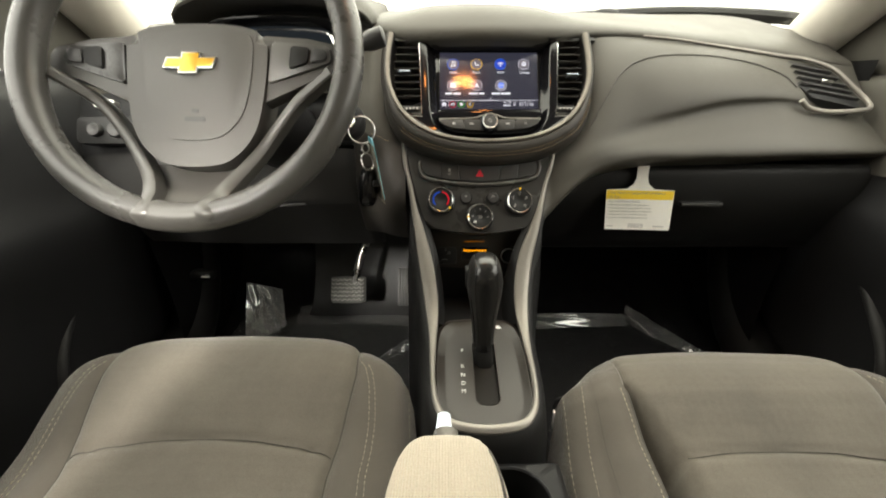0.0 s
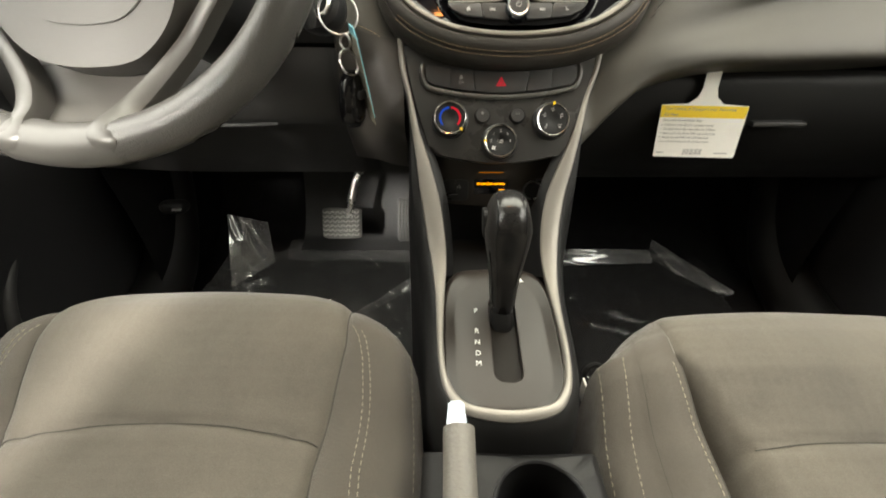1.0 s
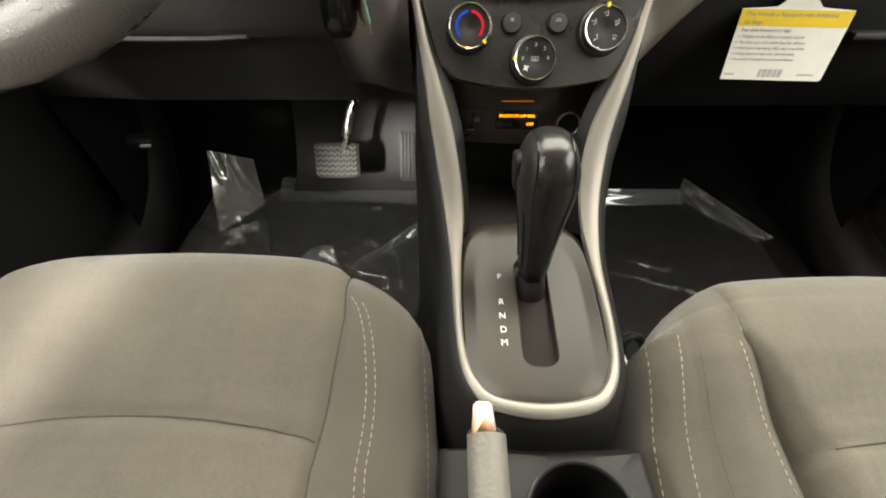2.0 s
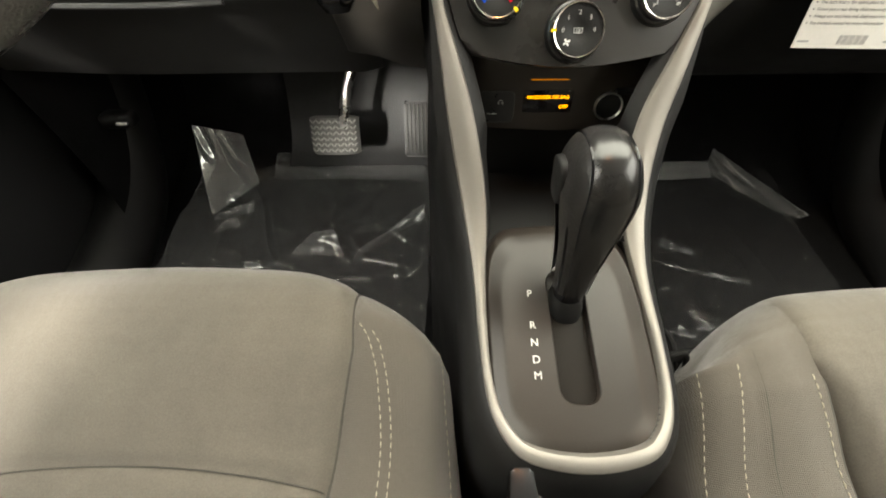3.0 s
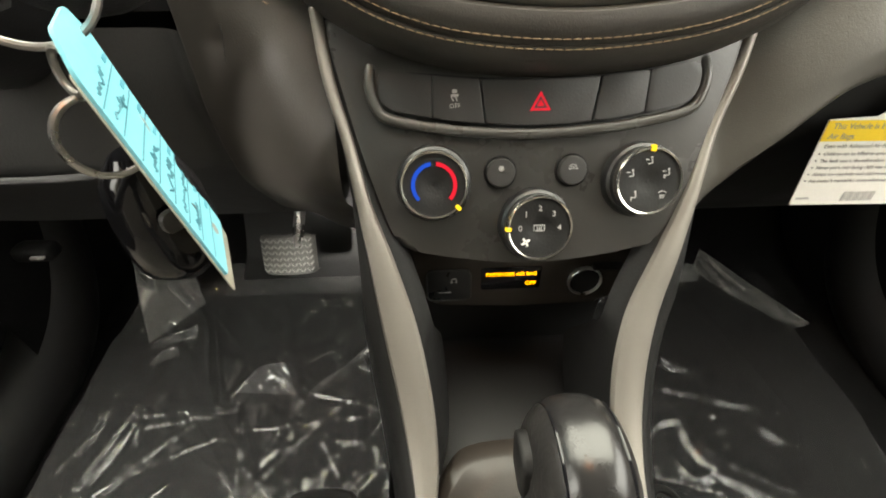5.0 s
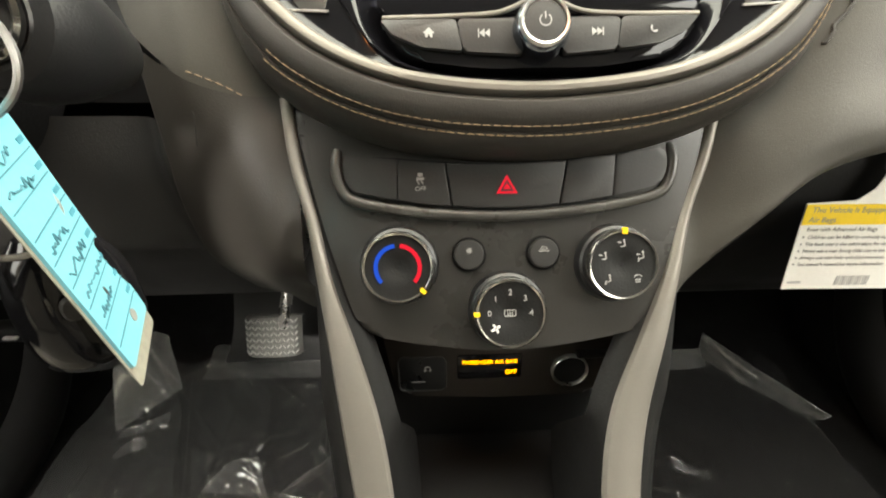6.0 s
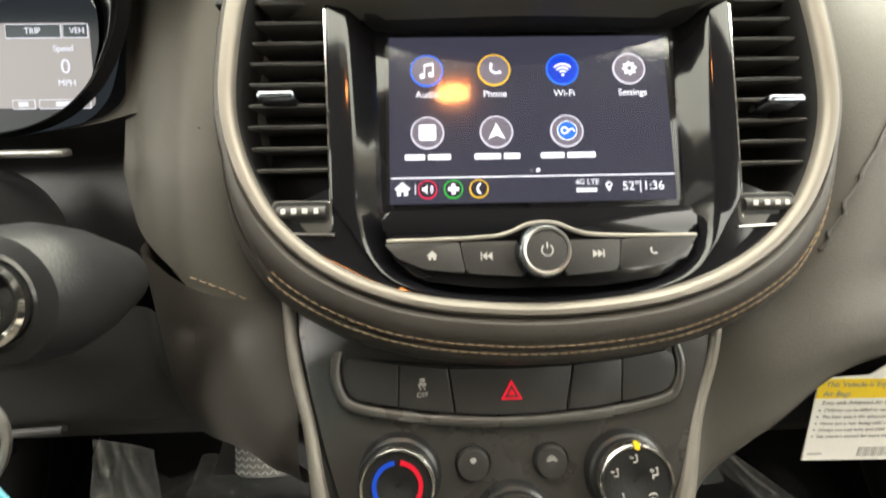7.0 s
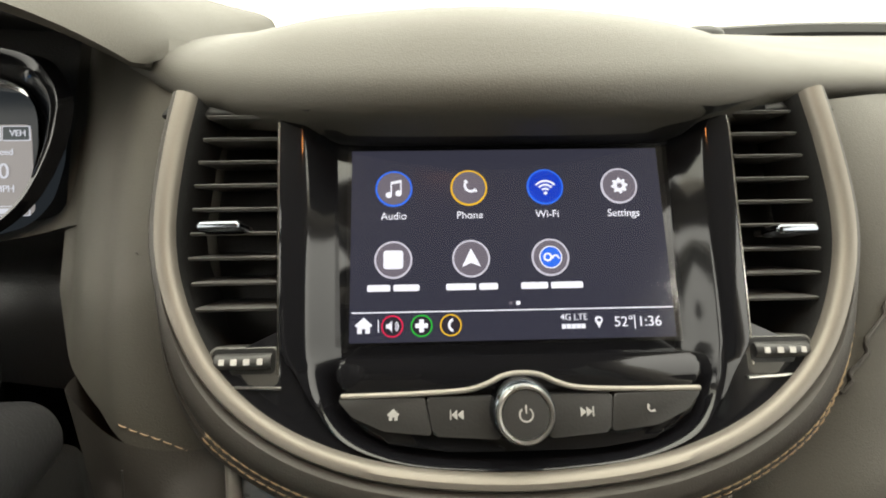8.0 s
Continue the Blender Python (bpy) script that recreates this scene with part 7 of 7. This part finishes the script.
for body, u, v, sz in (("This Vehicle is Equipped with Advanced", -0.050, 0.0275, 0.0056), ("Air Bags", -0.050, 0.0205, 0.0056), ("Even with Advanced Air Bags", -0.049, 0.0135, 0.0042)):
    text("printed_line", body, sz, TAG @ Matrix.Translation((u, v, 0.0004)), INK, card, "LEFT", 0.0001).matrix_parent_inverse = TI
for k, body in enumerate(("Children can be killed or seriously injured", "The back seat is the safest place for children", "Never put a rear-facing child seat in the front", "Always use seat belts and child restraints", "See owner's manual for more information")):
    v = 0.0078 - k * 0.0052
    text("printed_line", body, 0.0037, TAG @ Matrix.Translation((-0.0465, v, 0.0004)), INK, card, "LEFT", 0.0001).matrix_parent_inverse = TI
    part("bullet", slab(circle(0.0007, 8, -0.0492, v), 0.0, 0.0003, TAG), INK, card).matrix_parent_inverse = TI
for k in range(14):
    part("barcode_bar", slab(rrect(0.0006 + 0.0007 * ((k * 5) % 3 == 0), 0.0075, 0.0001, -0.013 + k * 0.0018, -0.0262), 0.0, 0.0003, TAG), FAINT, card).matrix_parent_inverse = TI
for u, w in ((-0.044, 0.010), (0.036, 0.018)):
    part("printed_bar", slab(rrect(w, 0.0015, 0.0003, u, -0.0275), 0.0, 0.0003, TAG), FAINT, card).matrix_parent_inverse = TI

# ---- keys ----
buckle = thing("seat_belt_buckle", "black seat belt buckle with a white label beside the passenger seat", "seat belt buckle", at=(0.160, 0.445, 0.20))
BI = Matrix.Translation((-0.160, -0.445, -0.20))
part("stalk", tube(smooth_path([(0.176, 0.36, 0.0), (0.172, 0.40, 0.12), (0.166, 0.44, 0.205)], 5), 0.006, 10), BLACK, buckle).matrix_parent_inverse = BI
part("bracket", tube(smooth_path([(0.160, 0.437, 0.205), (0.158, 0.452, 0.232), (0.163, 0.458, 0.243), (0.176, 0.460, 0.243), (0.180, 0.452, 0.225), (0.172, 0.437, 0.205)], 4), 0.0032, 8), BLACK, buckle).matrix_parent_inverse = BI
part("label_strip", box(0.1545, 0.1570, 0.434, 0.448, 0.208, 0.236, 0.0006), PAPER, buckle, "white label").matrix_parent_inverse = BI

keys = thing("keys", "key bunch with blue card tag hanging from the ignition", "keys", at=(-0.095, 0.55, 0.60))
KI = Matrix.Translation((0.095, -0.55, -0.60))
KT = axes((-0.0872, 0.5375, 0.553), (-0.39, 0.92, 0.1), (-0.13, -0.05, 0.99))


def keypart(name, bm, mat, label=""):
    ob = part(name, bm, mat, keys, label)
    ob.matrix_parent_inverse = KI
    return ob


def kring(c, r, nrm, thick=0.0011):
    q = Vector(nrm).normalized().to_track_quat("Z", "Y").to_matrix()
    return tube([Vector(c) + q @ Vector((r * math.cos(2 * math.pi * k / 36), r * math.sin(2 * math.pi * k / 36), 0)) for k in range(36)], thick, 8, None, True, up=nrm)


keypart("tag", slab(quad_round([(-0.0150, -0.034), (0.0150, -0.034), (0.0150, 0.036), (0.009, 0.044), (-0.009, 0.044), (-0.0150, 0.036)], 0.002), -0.0005, 0.0005, KT), BLUE_TAG, "blue card tag with handwriting")
keypart("tag_sleeve", slab(quad_round([(-0.0160, -0.041), (0.0160, -0.041), (0.0160, 0.036), (-0.0160, 0.036)], 0.002), -0.0009, -0.0006, KT), SLEEVE, "clear sleeve edge under the tag")
keypart("tag_hole", slab(circle(0.0022, 16, 0.004, -0.028), 0.0005, 0.0007, KT), INK)
for k in range(8):
    v = 0.027 - k * 0.0075
    keypart("ruled_line", slab([(-0.0140, v), (0.0140, v), (0.0140, v + 0.0003), (-0.0140, v + 0.0003)], 0.0005, 0.0007, KT), TAG_INK)
    w = 0.010 + 0.004 * ((k * 7) % 3) / 2
    if k not in (2, 7):
        pts = [KT @ Vector((-0.011 + w * 1.4 * q / 14, v + 0.0028 + 0.0024 * noise.noise(Vector((q * 0.9, k * 3.1, 0.5))) + 0.0008 * math.sin(q * 2.9 + k), 0.0007)) for q in range(15)]
        keypart("handwritten_bar", tube(smooth_path(pts, 3), 0.00028, 4), TAG_INK)
    keypart("printed_bar", slab(rrect(0.004, 0.0016, 0.0002, 0.0115, v + 0.003), 0.0005, 0.0007, KT), TAG_FAINT)
keypart("key_blade", box(-0.143, -0.137, 0.575, 0.606, 0.606, 0.618, 0.001), STEEL, "steel key in the lock")
keypart("key_head", blob([((-0.139, 0.565, 0.592), 0.005, 0.012), ((-0.139, 0.567, 0.60), 0.006, 0.016), ((-0.139, 0.568, 0.615), 0.006, 0.018), ((-0.139, 0.567, 0.628), 0.006, 0.015), ((-0.139, 0.566, 0.634), 0.004, 0.010)], 20), BLACK, "black key head")
keypart("split_ring", kring((-0.105, 0.545, 0.605), 0.017, (0.35, -0.9, 0.25)), STEEL, "steel split ring")
keypart("small_ring", kring((-0.098, 0.535, 0.566), 0.011, (0.8, -0.5, 0.3)), STEEL, "small steel ring")
keypart("small_ring", kring((-0.100, 0.538, 0.583), 0.006, (-0.5, -0.8, 0.1)), STEEL, "small steel ring")
keypart("fob", blob([((-0.103, 0.548, 0.505), 0.008, 0.010), ((-0.102, 0.546, 0.515), 0.012, 0.017), ((-0.101, 0.545, 0.535), 0.012, 0.018), ((-0.100, 0.543, 0.550), 0.010, 0.013), ((-0.099, 0.541, 0.558), 0.005, 0.006)], 24), GLOSS, "glossy black remote fob")
keypart("fob_button", slab(rrect(0.012, 0.008, 0.003), 0.0, 0.0022, axes((-0.089, 0.534, 0.538), (0.55, 0.83, 0), (0, 0.05, 1)), 0.001), HARD)
